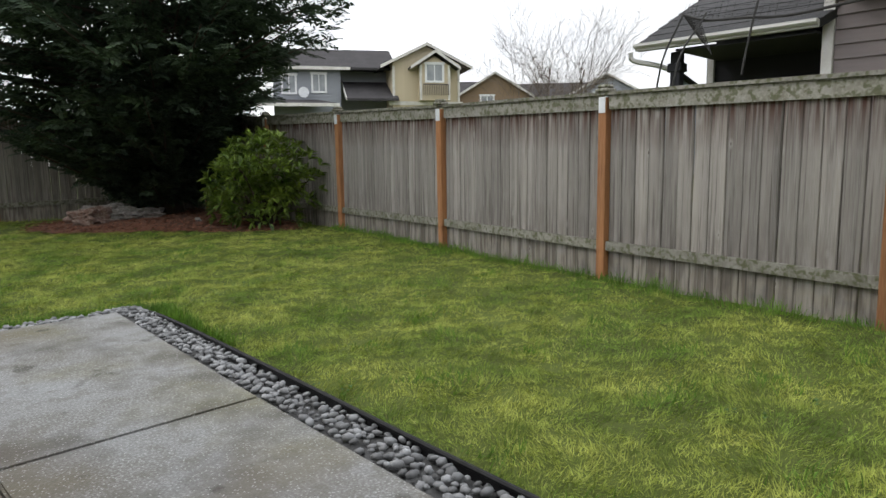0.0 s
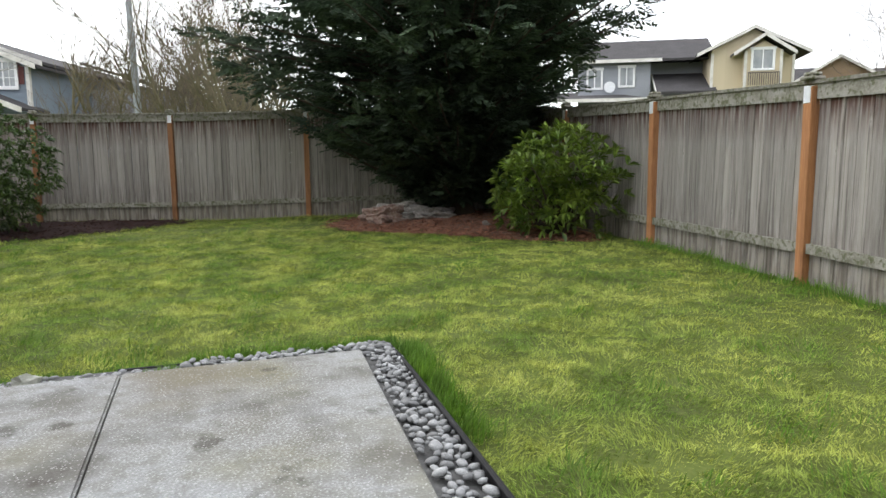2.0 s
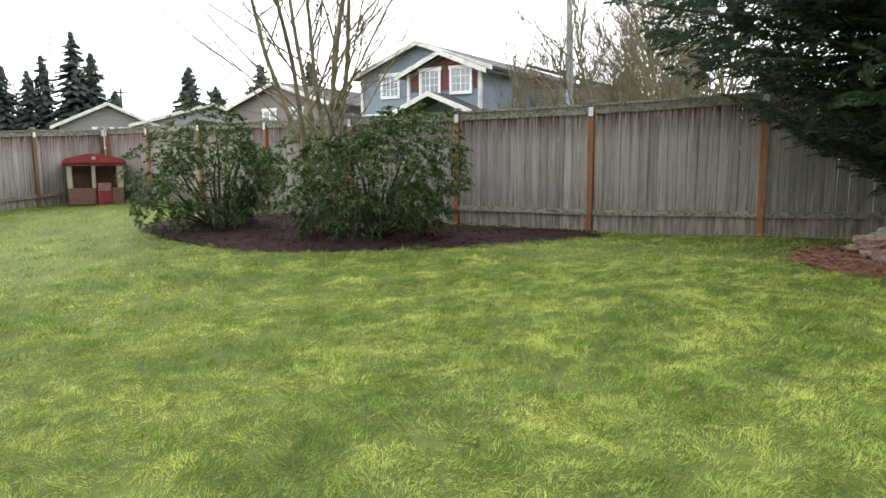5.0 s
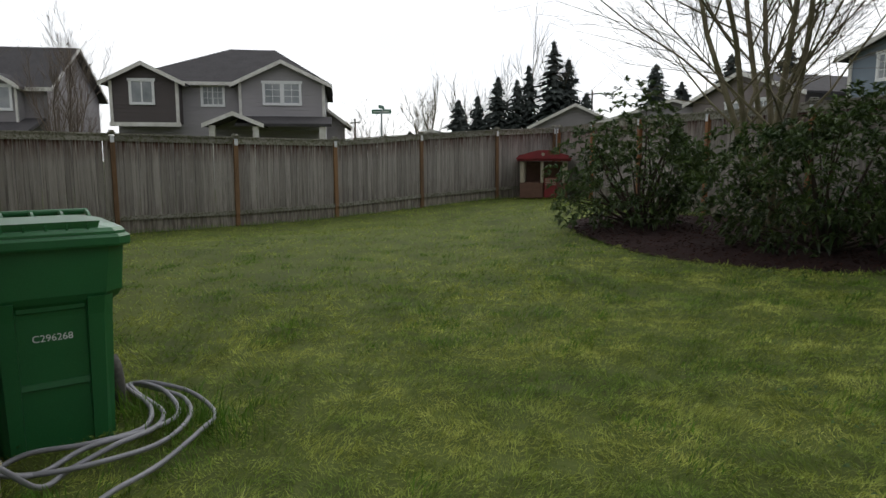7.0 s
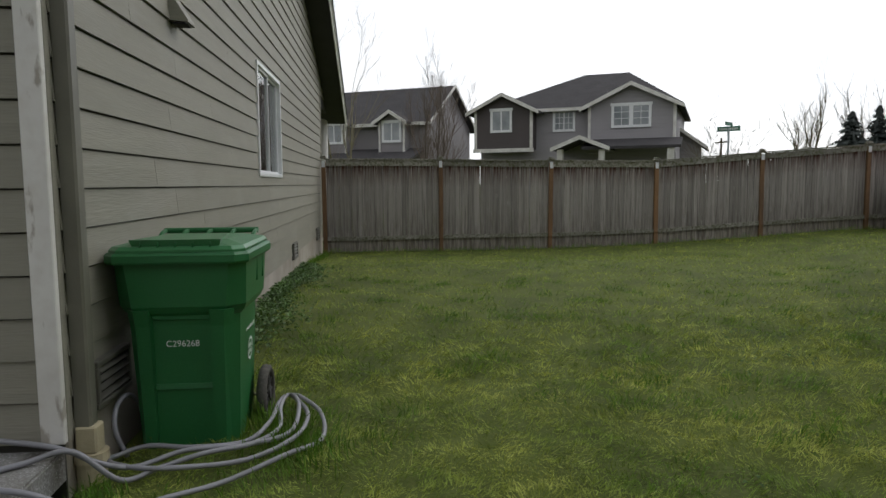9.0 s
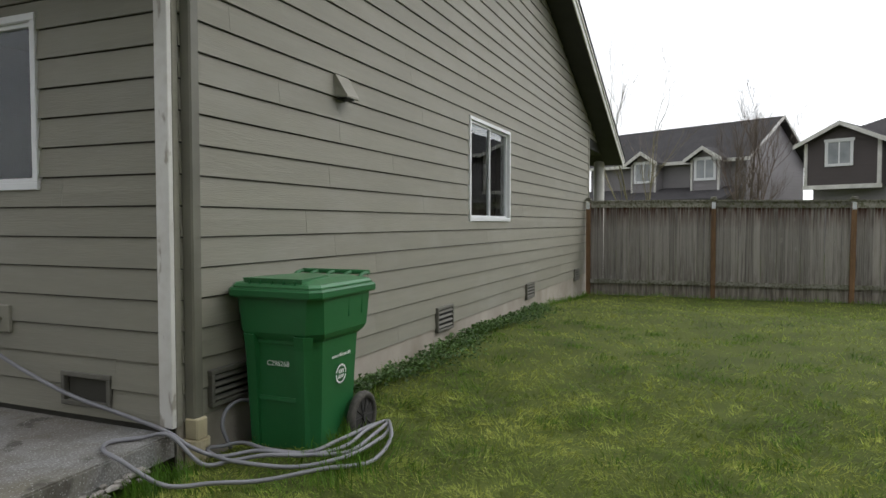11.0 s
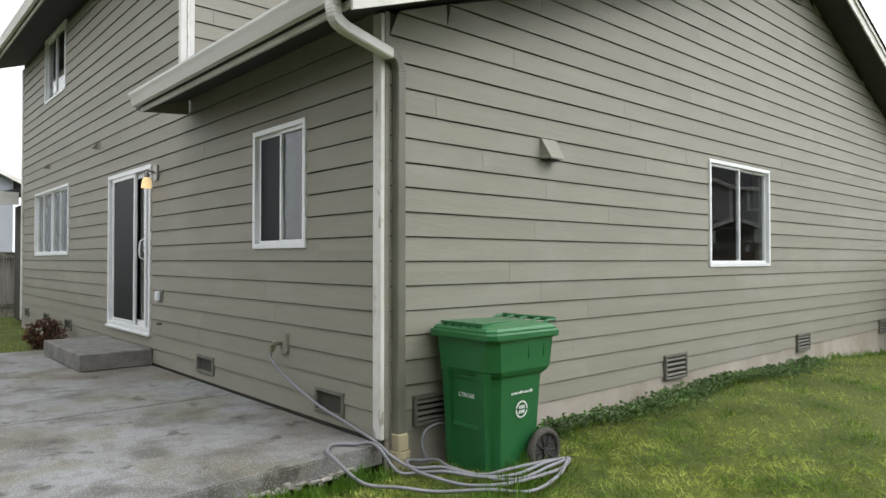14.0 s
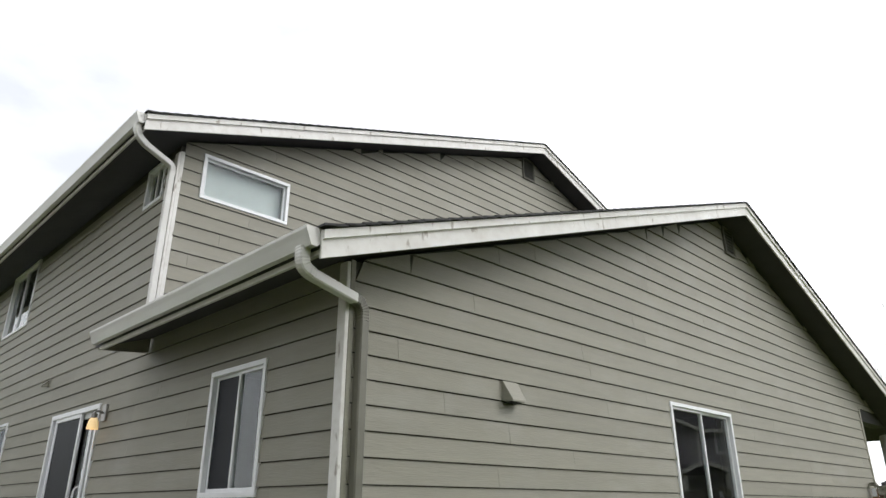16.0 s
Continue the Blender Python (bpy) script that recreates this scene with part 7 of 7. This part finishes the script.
part("shed_trim", boxed(-11.5, -3.5, -1.05, -1.0, 4.55, 4.75), TRIM, fh)
# satellite dish
dish = thing("satellite_dish", local((28.6, 33.3), (0.85, -0.53)) @ Matrix.Translation((-5.6, 1.1, 5.6)), "small grey satellite dish on a house wall", "dish")
bm = bmesh.new()
tube(bm, [(0, 0, 0), (0, -0.05, 0)], [0.32, 0.34], 16)
part("reflector", bm, GALV, dish)
bm = bmesh.new()
cylinder(bm, (0, 0.0, 0), (0.1, 0.4, -0.3), 0.03, 6)
part("bracket_arm", bm, GALV, dish)
# further roofs behind
for k, (O, d, w, dep, z0, ze, rise, mm, lab) in enumerate((((39.7, 37.9), (0.75, -0.66), 5.6, 8, 1, 6.4, 1.7, BROWN_TAN, "tan house with a stick-work gable in the distance"),
                                                          ((50.0, 34.0), (0.6, -0.8), 5.5, 9, 1, 6.9, 1.5, BLUEGREY_SIDE, "grey house roof in the distance"),
                                                          ((55.0, 29.0), (0.5, -0.86), 4.5, 7, 1, 6.6, 1.2, BLUE_SIDE, "blue house with a white gable in the distance"),
                                                          ((62, 21), (0.3, -0.95), 12, 8, 1, 6.0, 1.4, GREY_SIDE, "low grey house in the distance"))):
    lh = thing("neighbour_house", local(O, d), lab, "house")
    bm = bmesh.new()
    gable_wall(bm, 0, w, 0, dep, -0.6, ze, rise)
    part("wall", bm, mm, lh)
    far_gable(lh, 0, w, 0, dep, ze, rise)
    far_window(lh, w * 0.3, w * 0.3 + 1.0, ze - 1.3, ze - 0.1, 0.0)
    if k < 2:
        part("side_wing", boxed(-5.2, -0.02, 1.2, 7.0, -0.6, ze - 0.25), mm, lh)
        bm = bmesh.new()
        slab(bm, [(-5.7, 4.2, ze + rise * 0.9), (w / 2, 4.2, ze + rise * 0.9), (w / 2, 0.6, ze - 0.3), (-5.7, 0.6, ze - 0.3)], 0.14)
        slab(bm, [(-5.7, 4.2, ze + rise * 0.9), (w / 2, 4.2, ze + rise * 0.9), (w / 2, 7.8, ze - 0.3), (-5.7, 7.8, ze - 0.3)], 0.14)
        part("wing_roof", bm, ROOF_FAR, lh)
        part("wing_fascia", boxed(-5.7, -0.5, 0.55, 0.6, ze - 0.48, ze - 0.3), TRIM, lh)

PORCH_PANE = mat("dark_porch_glass", (0.015, 0.016, 0.02), 0.1, 0.3, 2.0, bump=0)
# the neighbour to the east: covered porch, mauve siding
nh = thing("neighbour_house", pose(0, 0, 0), "mauve-brown house with a dark covered porch beyond the fence", "house")
bm = bmesh.new()
slab(bm, [(8.45, 4.82, 2.66), (8.45, 2.55, 2.66), (11.6, 1.2, 4.4), (11.6, 4.3, 4.4)], 0.10)
part("porch_roof", bm, SHINGLE, nh)
for k in range(14):
    f = k / 14
    a, b = Vector((8.45, 4.84, 2.668)).lerp(Vector((11.6, 4.32, 4.408)), f), Vector((8.45, 2.52, 2.668)).lerp(Vector((11.6, 1.17, 4.408)), f)
    up = Vector((0.24, -0.05, 0.133))
    bm = bmesh.new()
    slab(bm, [tuple(a + Vector((0, 0, 0.012))), tuple(b + Vector((0, 0, 0.012))), tuple(b + up), tuple(a + up)], 0.01)
    part("shingle_course", bm, SHINGLE, nh)
part("fascia", boxed(8.40, 8.45, 2.55, 4.84, 2.57, 2.66, 0.006), GUTTER, nh)
bm = bmesh.new()
prism(bm, [(8.335, 2.66), (8.335, 2.625), (8.365, 2.60), (8.398, 2.60), (8.398, 2.66)], "y", 2.55, 4.84)
part("gutter", bm, GUTTER, nh)
bm = bmesh.new()
tube(bm, smooth_path([(8.36, 4.88, 2.56), (8.40, 4.86, 2.45), (8.62, 4.62, 2.38), (8.80, 4.46, 2.30)], 5), 0.035, 6)
part("downpipe", bm, GUTTER, nh)
part("porch_post", boxed(8.72, 8.86, 4.34, 4.48, -0.2, 2.55, 0.01), CHAR_SHADED, nh)
part("post_capital", boxed(8.69, 8.89, 4.31, 4.51, 2.28, 2.40, 0.01), CHAR_SHADED, nh)
bm = bmesh.new()
cylinder(bm, (8.80, 4.40, 2.28), (9.85, 4.40, 2.02), 0.04, 6)
part("brace", bm, CHAR_SHADED, nh)
part("porch_back_wall", boxed(9.9, 10.05, 0.8, 4.36, -0.2, 3.4), CHAR_SHADED, nh)
part("porch_ceiling", boxed(8.5, 10.0, 2.6, 4.3, 2.52, 2.55), CHAR_SHADED, nh)
part("post_trim", boxed(9.84, 9.96, 4.36, 4.46, -0.2, 2.6), TRIM, nh)
w = thing("window")
w.parent = nh
part("pane", boxed(9.885, 9.895, 2.65, 3.35, 1.0, 2.12), PORCH_PANE, w)
bm = bmesh.new()
for a, b, c, d in ((2.55, 3.45, 2.12, 2.2), (2.55, 2.65, 0.95, 2.12), (3.35, 3.45, 0.95, 2.12), (2.97, 3.03, 0.95, 2.12)):
    box(bm, 9.84, 9.9, a, b, c, d)
part("casing", bm, PINK_SIDE, w)
east = part("east_wall", boxed(8.72, 9.0, -7.0, 2.50, -0.2, 3.2), PINK_SIDE, nh)
part("corner_board", boxed(8.66, 8.72, 2.46, 2.58, -0.2, 2.95, 0.005), TRIM, nh)
for k in range(20):
    z = -0.1 + k * 0.166
    raw("siding_board", [(8.69, -7, z), (8.69, 2.455, z), (8.72, -7, z), (8.72, 2.455, z), (8.714, -7, z + 0.165), (8.714, 2.455, z + 0.165), (8.72, -7, z + 0.165), (8.72, 2.455, z + 0.165)],
        [(0, 1, 3, 2), (4, 6, 7, 5), (0, 4, 5, 1), (0, 2, 6, 4), (1, 5, 7, 3), (2, 3, 7, 6)], PINK_SIDE, east)
part("upper_jetty", boxed(8.1, 12.0, -7.0, 2.45, 3.02, 5.6), PINK_SIDE, nh)
part("jetty_fascia", boxed(8.05, 8.1, -7.0, 2.47, 2.98, 3.14), TRIM, nh)
part("jetty_corner", boxed(8.04, 8.12, 2.36, 2.49, 3.14, 5.6), TRIM, nh)

# trampoline enclosure behind the east fence
tr = thing("trampoline_net", pose(0, 0, 0), "black trampoline safety net on bent poles", "trampoline")
for pts in ([(7.55, 4.05, 0.2), (7.55, 4.05, 2.0), (7.72, 3.83, 2.82)], [(7.3, 3.72, 0.2), (7.3, 3.72, 2.0), (7.72, 3.55, 2.78)], [(7.55, 3.05, 2.02), (7.58, 3.0, 2.4), (7.64, 2.9, 3.0)], [(7.9, 1.2, 0.2), (7.9, 1.2, 2.7)]):
    bm = bmesh.new()
    tube(bm, smooth_path(pts, 5), 0.013, 6)
    part("pole", bm, RUBBER, tr)
top_line = smooth_path([(7.72, 3.83, 2.80), (7.72, 3.55, 2.70), (7.72, 3.1, 2.66), (7.74, 2.6, 2.62), (7.85, 1.8, 2.70), (7.9, 1.2, 2.72)], 6)
bm = bmesh.new()
tube(bm, top_line, 0.016, 6)
part("top_rope", bm, RUBBER, tr)
bm = bmesh.new()
for k in range(26):
    f = k / 25 * (len(top_line) - 1)
    p = top_line[int(f)]
    tube(bm, [tuple(p), (p.x, p.y - 0.05, p.z + 0.16 + 0.06 * math.sin(k))], 0.0022, 3, cap=False)
for j in range(3):
    tube(bm, [(p.x, p.y, p.z + 0.05 + 0.045 * j) for p in top_line], 0.0022, 3, cap=False)
for k in range(15):
    q = Vector((7.72, 3.62, 2.72)).lerp(Vector((7.70, 3.46, 2.30)), k / 14)
    tube(bm, [(7.72, 3.83, 2.80), (7.71, 0.5 * (3.80 + q.y), 0.5 * (2.74 + q.z)), tuple(q)], 0.004, 3, cap=False)
for k in range(1, 12):
    a, b = Vector((7.72, 3.83, 2.80)).lerp(Vector((7.72, 3.62, 2.72)), k / 11), Vector((7.72, 3.83, 2.80)).lerp(Vector((7.70, 3.46, 2.30)), k / 11)
    tube(bm, [tuple(a), tuple(b)], 0.004, 3, cap=False)
part("netting", bm, RUBBER, tr)
hoop = thing("hanging_hoop", pose(8.0, 1.62, 2.92), "yellow ring hanging under the jetty", "ring")
bm = bmesh.new()
tube(bm, [(0.0, 0.16 * math.cos(a * math.pi / 12), 0.05 * math.sin(a * math.pi / 12)) for a in range(25)], 0.008, 6)
part("hoop", bm, mat("yellow_ring", (0.55, 0.52, 0.05), 0.4, 0.1, 5, bump=0), hoop)

# street lamp, sign, utility poles
sl = thing("street_lamp", pose(-0.95, 24.8, -0.3), "tall pale grey street lamp pole", "street lamp")
bm = bmesh.new()
tube(bm, [(0, 0, 0), (0, 0, 0.5), (-0.25, 0, 9.5)], [0.14, 0.125, 0.07], 12)
part("pole", bm, POLE_GREY, sl)
bm = bmesh.new()
tube(bm, smooth_path([(-0.25, 0, 9.4), (-0.4, 0, 9.9), (-1.6, 0, 10.2)], 5), 0.04, 8)
part("arm", bm, POLE_GREY, sl)
part("lamp_head", boxed(-2.1, -1.5, -0.15, 0.15, 10.12, 10.25, 0.03), POLE_GREY, sl)
ss = thing("street_sign", pose(-19.9, 17.6, -0.3, 0, 0, 42), "green street name sign on a post", "sign")
bm = bmesh.new()
cylinder(bm, (0, 0, 0), (0, 0, 3.12), 0.035, 8)
part("post", bm, POLE_GREY, ss)
part("name_plate", boxed(-0.36, 0.36, -0.015, 0.015, 3.0, 3.16, 0.004), SIGN_GREEN, ss, "green name plate")
bm = bmesh.new()
for k in range(9):
    box(bm, -0.30 + k * 0.068, -0.255 + k * 0.068, -0.02, -0.016, 3.045, 3.115)
part("lettering_bars", bm, WHITE_INK, ss)
part("cross_plate", boxed(-0.015, 0.015, -0.3, 0.3, 3.18, 3.3, 0.004), SIGN_GREEN, ss)
for x, y, h in ((-50.2, 62.5, 9.0), (-63, 40, 5.8)):
    up = thing("utility_pole", pose(x, y, -0.4), "wooden utility pole with a crossarm", "utility pole")
    bm = bmesh.new()
    cylinder(bm, (0, 0, 0), (0, 0, h), 0.16, 8, 0.1)
    part("pole", bm, WOOD_POLE, up)
    part("crossarm", boxed(-1.1, 1.1, -0.06, 0.06, h - 0.5, h - 0.35), WOOD_POLE, up)

# ---- toy playhouse in the far corner ----
ph = thing("toy_playhouse", local((-12.72, 17.66), (0.72, 0.69)), "plastic toy playhouse with a red roof and door", "playhouse")
PG = ground_z(-12.3, 18.2)
for nm, a, b, c, d, e, f, mm in (("base_wall", 0.0, 0.62, 0.0, 0.08, 0, 0.42, BRICK_PLASTIC), ("base_wall", 1.0, 1.27, 0.0, 0.08, 0, 0.42, BRICK_PLASTIC), ("side_wall", 0.0, 0.08, 0.08, 1.0, 0, 0.42, BRICK_PLASTIC),
                                 ("side_wall", 1.19, 1.27, 0.08, 1.0, 0, 0.42, BRICK_PLASTIC), ("back_wall", 0.08, 1.19, 0.92, 1.0, 0, 0.98, BRICK_PLASTIC), ("corner_post", 0.0, 0.12, 0.0, 0.12, 0.42, 1.0, CREAM_PLASTIC),
                                 ("corner_post", 1.13, 1.27, 0.0, 0.12, 0.42, 1.0, CREAM_PLASTIC), ("corner_post", 0.55, 0.64, 0.0, 0.1, 0.42, 1.0, CREAM_PLASTIC), ("corner_post", 0.0, 0.12, 0.88, 1.0, 0.42, 1.0, CREAM_PLASTIC),
                                 ("corner_post", 1.15, 1.27, 0.88, 1.0, 0.42, 1.0, CREAM_PLASTIC), ("door_leaf", 0.66, 0.99, 0.01, 0.06, 0.02, 0.55, RED_PLASTIC), ("eave", -0.08, 1.35, -0.08, 1.06, 1.0, 1.06, RED_PLASTIC)):
    part(nm, boxed(a, b, c, d, PG + e, PG + f, 0.012), mm, ph)
bm = bmesh.new()
prism(bm, [(-0.12, PG + 1.06), (1.39, PG + 1.06), (1.28, PG + 1.16), (0.78, PG + 1.29), (0.48, PG + 1.29), (-0.02, PG + 1.16)], "y", -0.12, 1.1)
part("roof", bm, RED_PLASTIC, ph)
bm = bmesh.new()
cylinder(bm, (0.62, -0.125, PG + 1.18), (0.62, -0.14, PG + 1.18), 0.045, 12)
part("gable_disc", bm, CREAM_PLASTIC, ph)
for k in range(4):
    part("door_bar", boxed(0.68, 0.97, -0.002, 0.012, PG + 0.36 + k * 0.05, PG + 0.38 + k * 0.05), CREAM_PLASTIC, ph)


# ---- lawn ----
def in_poly(x, y, poly):
    inside_ = np.zeros(x.shape, bool)
    j = len(poly) - 1
    for i in range(len(poly)):
        xi, yi = poly[i][0], poly[i][1]
        xj, yj = poly[j][0], poly[j][1]
        c = ((yi > y) != (yj > y)) & (x < (xj - xi) * (y - yi) / (yj - yi + 1e-12) + xi)
        inside_ ^= c
        j = i
    return inside_


YARD = [(p[0] - 0.03, p[1]) for p in FENCE_EAST] + [(p[0], p[1] - 0.03) for p in FENCE_NORTH] + [(p[0] + 0.03, p[1]) for p in FENCE_WEST] + [(-14.0, 5.26), (-2.0, 5.26), (-1.8, 5.34), (-0.9, 5.33), (-0.3, 5.44), (0.3, 5.46), (1.62, 5.49),
       (1.79, 5.48), (1.83, 5.40), (1.765, 4.6), (1.645, 2.83), (1.54, 1.4), (1.31, -1.9), (-1.3, -1.95), (-2.0, -4.6), (-1.95, -12.0), (3.2, -12.2)]
rngn = np.random.default_rng(12)
NOISE_OFF = rngn.uniform(0, 6.28, (24, 3))


def field(x, y, scale, k):
    """A smooth field between about -1 and 1."""
    s = 0
    for i in range(6):
        a = NOISE_OFF[(k * 5 + i) % 24]
        f = scale * (0.7 + 0.35 * i)
        s = s + np.sin(x * f * math.cos(a[0]) + y * f * math.sin(a[0]) + a[1]) * np.cos(y * f * math.cos(a[2]) - x * f * math.sin(a[2]) + a[2]) / (1 + 0.3 * i)
    return s / 2.4


def scatter(count, x0, x1, y0, y1):
    x, y = rngn.uniform(x0, x1, count), rngn.uniform(y0, y1, count)
    ok = in_poly(x, y, YARD) & ~in_poly(x, y, NORTH_BED) & ~in_poly(x, y, EAST_BED)
    return x[ok], y[ok]


def blades(name, x, y, length, width, material, label, lean=0.55, three=True, parent=None, swirl=1.0):
    n = len(x)
    z = ground_np(x, y) - 0.016
    lay = field(x, y, 8.0, 1) * 4.2 * swirl + rngn.normal(0, 0.8, n)
    tilt = np.clip(np.abs(rngn.normal(lean, 0.28, n)), 0.05, 1.25)
    L = length * rngn.uniform(0.6, 1.3, n) * np.clip(1 + 0.40 * field(x, y, 6.0, 2) + 0.45 * field(x, y, 19.0, 3), 0.3, 2.0)
    dx, dy, dz = np.cos(lay) * np.sin(tilt), np.sin(lay) * np.sin(tilt), np.cos(tilt)
    face = rngn.uniform(0, 6.28, n)
    wx, wy = np.cos(face) * width / 2, np.sin(face) * width / 2
    p = np.stack([x, y, z], 1)
    d = np.stack([dx, dy, dz], 1)
    w = np.stack([wx, wy, np.zeros(n)], 1)
    tip = p + d * L[:, None]
    tip[:, 2] -= 0.18 * L * np.sin(tilt)
    if three:
        mid = p + np.stack([dx * 0.42, dy * 0.42, dz * 0.62], 1) * L[:, None]
        v = np.stack([p - w, p + w, mid + w * 0.8, mid - w * 0.8, tip], 1).reshape(-1, 3)
        o = (np.arange(n) * 5)[:, None]
        f = np.concatenate([o + np.array([[0, 1, 2]]), o + np.array([[0, 2, 3]]), o + np.array([[3, 2, 4]])], 1).reshape(-1)
        per = 5
    else:
        v = np.stack([p - w, p + w, tip], 1).reshape(-1, 3)
        f = np.arange(n * 3)
    me = bpy.data.meshes.new(name)
    nf = len(f) // 3
    me.vertices.add(len(v))
    me.vertices.foreach_set("co", v.astype(np.float32).ravel())
    me.loops.add(len(f))
    me.loops.foreach_set("vertex_index", f.astype(np.int32))
    me.polygons.add(nf)
    me.polygons.foreach_set("loop_start", np.arange(0, nf * 3, 3, dtype=np.int32))
    me.materials.append(material)
    me.update(calc_edges=True)
    ob = new(name, me)
    if parent:
        ob.parent = parent
    return tagged(ob, label, "grass", kind="stuff")


WALKED = np.array([(0.5, 1.0), (1.0, 2.5), (1.0, 4.0), (0.9, 5.5), (0.8, 7.2), (0.75, 8.9)])


def away(x, y):
    return np.sqrt(((x[:, None] - WALKED[:, 0]) ** 2 + (y[:, None] - WALKED[:, 1]) ** 2).min(1))


x, y = scatter(1500000, -14, 6, -12, 19.6)
dist = away(x, y)
keep = rngn.random(len(x)) < np.clip(1.25 - dist / 6.5, 0.16, 1.0)
keep &= ~((y < -2) & (rngn.random(len(x)) < 0.8))
thin = 0.7 * field(x, y, 1.6, 4) + 0.7 * field(x, y, 11.0, 0)
keep &= ~((thin > 0.45) & (rngn.random(len(x)) < 0.6))
x, y, dist = x[keep], y[keep], dist[keep]
dry = (rngn.random(len(x)) < 0.07) | ((field(x, y, 2.6, 3) > 0.42) & (rngn.random(len(x)) < 0.32))
near = dist < 4.2
blades("lawn_grass", x[near & ~dry], y[near & ~dry], 0.050, 0.0036, GRASS, "uneven mown lawn of yellow-green grass", 0.95)
blades("lawn_grass", x[~near & ~dry], y[~near & ~dry], 0.066, 0.0085, GRASS, "mown lawn of yellow-green grass further off", 0.9, three=False)
blades("dry_grass", x[dry], y[dry], 0.050, 0.0050, GRASS_DRY, "straw-coloured dry grass in the lawn", 0.95, three=False)
# a dense lower layer close to the walk
x, y = scatter(760000, -5, 5.6, -1.5, 12)
d2 = away(x, y)
keep = rngn.random(len(x)) < np.clip(1.45 - d2 / 4.2, 0.12, 1.0)
blades("lawn_grass", x[keep], y[keep], 0.042, 0.0050, GRASS, "short dense grass under the longer blades", 1.0, three=False)
# long tufts along the edging, the fences and the wall
ex, ey = [], []
for (xa, ya, xb, yb, n, sp) in ((1.78, 4.0, 1.90, 5.42, 2600, 0.05), (1.83, 5.50, 0.25, 5.50, 4200, 0.05), (0.25, 5.49, -0.5, 5.45, 2600, 0.05), (-0.3, 5.42, -1.9, 5.33, 2600, 0.06),
                                (5.05, 3.2, 5.7, 8.3, 2600, 0.06), (4.75, 1.0, 5.05, 3.2, 1200, 0.06), (-13.7, 5.4, -13.68, 12.6, 1300, 0.05), (-13.6, 12.6, -13.3, 18.0, 700, 0.05), (-13.6, 5.33, -2.9, 5.34, 2400, 0.05),
                                (-2.9, 5.9, -2.1, 6.15, 800, 0.12)):
    f = rngn.random(n)
    ex.append(xa + (xb - xa) * f + rngn.normal(0, sp, n))
    ey.append(ya + (yb - ya) * f + rngn.normal(0, sp, n))
ex, ey = np.concatenate(ex), np.concatenate(ey)
ok = in_poly(ex, ey, YARD)
blades("grass_tufts", ex[ok], ey[ok], 0.10, 0.005, GRASS_TUFT, "long dark green grass along the edges", 0.5)
# long grass hanging over the stones at the patio's north edge
hx = np.concatenate([rngn.uniform(-0.5, 1.72, 5200), rngn.uniform(-0.6, 0.6, 3200)])
hy = 5.34 + 0.14 * rngn.random(8400) ** 0.7
thick = field(hx, hy, 5.0, 2) > -0.35
blades("grass_tufts", hx[thick], hy[thick], 0.095, 0.005, GRASS_TUFT, "long dark grass growing over the stones at the patio edge", 0.6)
# tufts of coarser grass in the lawn
tx, ty = scatter(520, -8, 5.5, -1.5, 13.5)
cl = 60
tx, ty = np.repeat(tx, cl) + rngn.normal(0, 0.075, len(tx) * cl), np.repeat(ty, cl) + rngn.normal(0, 0.075, len(ty) * cl)
ok = in_poly(tx, ty, YARD)
blades("grass_clumps", tx[ok], ty[ok], 0.058, 0.005, GRASS_TUFT, "darker clumps of coarse grass in the lawn", 0.7, swirl=0.3)


def weeds(name, x, y, leaf, label, seed, high=0.05):
    rng = np.random.default_rng(seed)
    z = ground_np(x, y)
    n = len(x)
    c = np.stack([x, y, z + rng.uniform(0.01, high, n)], 1)
    d = np.stack([rng.normal(0, 1, n), rng.normal(0, 1, n), rng.uniform(0.1, 0.7, n)], 1)
    ob = leaf_cloud(name, None, CLOVER, c, d, leaf, leaf * 0.75, seed)
    return tagged(ob, label, "weeds", kind="stuff")


wxs = rngn.uniform(-9.2, -3.2, 3000)
wys = 5.30 + np.abs(rngn.normal(0, 0.13, 3000)) * np.clip(1.2 + 0.6 * np.sin(wxs * 2.1), 0.4, 2)
weeds("wall_weeds", wxs, wys, 0.05, "low leafy weeds along the foundation", 61, 0.095)
lx, ly = scatter(5200, -9, 5, 0, 12)
sel = field(lx, ly, 1.6, 2) > 0.45
weeds("lawn_weeds", np.repeat(lx[sel], 3) + rngn.normal(0, 0.03, sel.sum() * 3), np.repeat(ly[sel], 3) + rngn.normal(0, 0.03, sel.sum() * 3), 0.028, "patches of clover in the lawn", 62, 0.045)
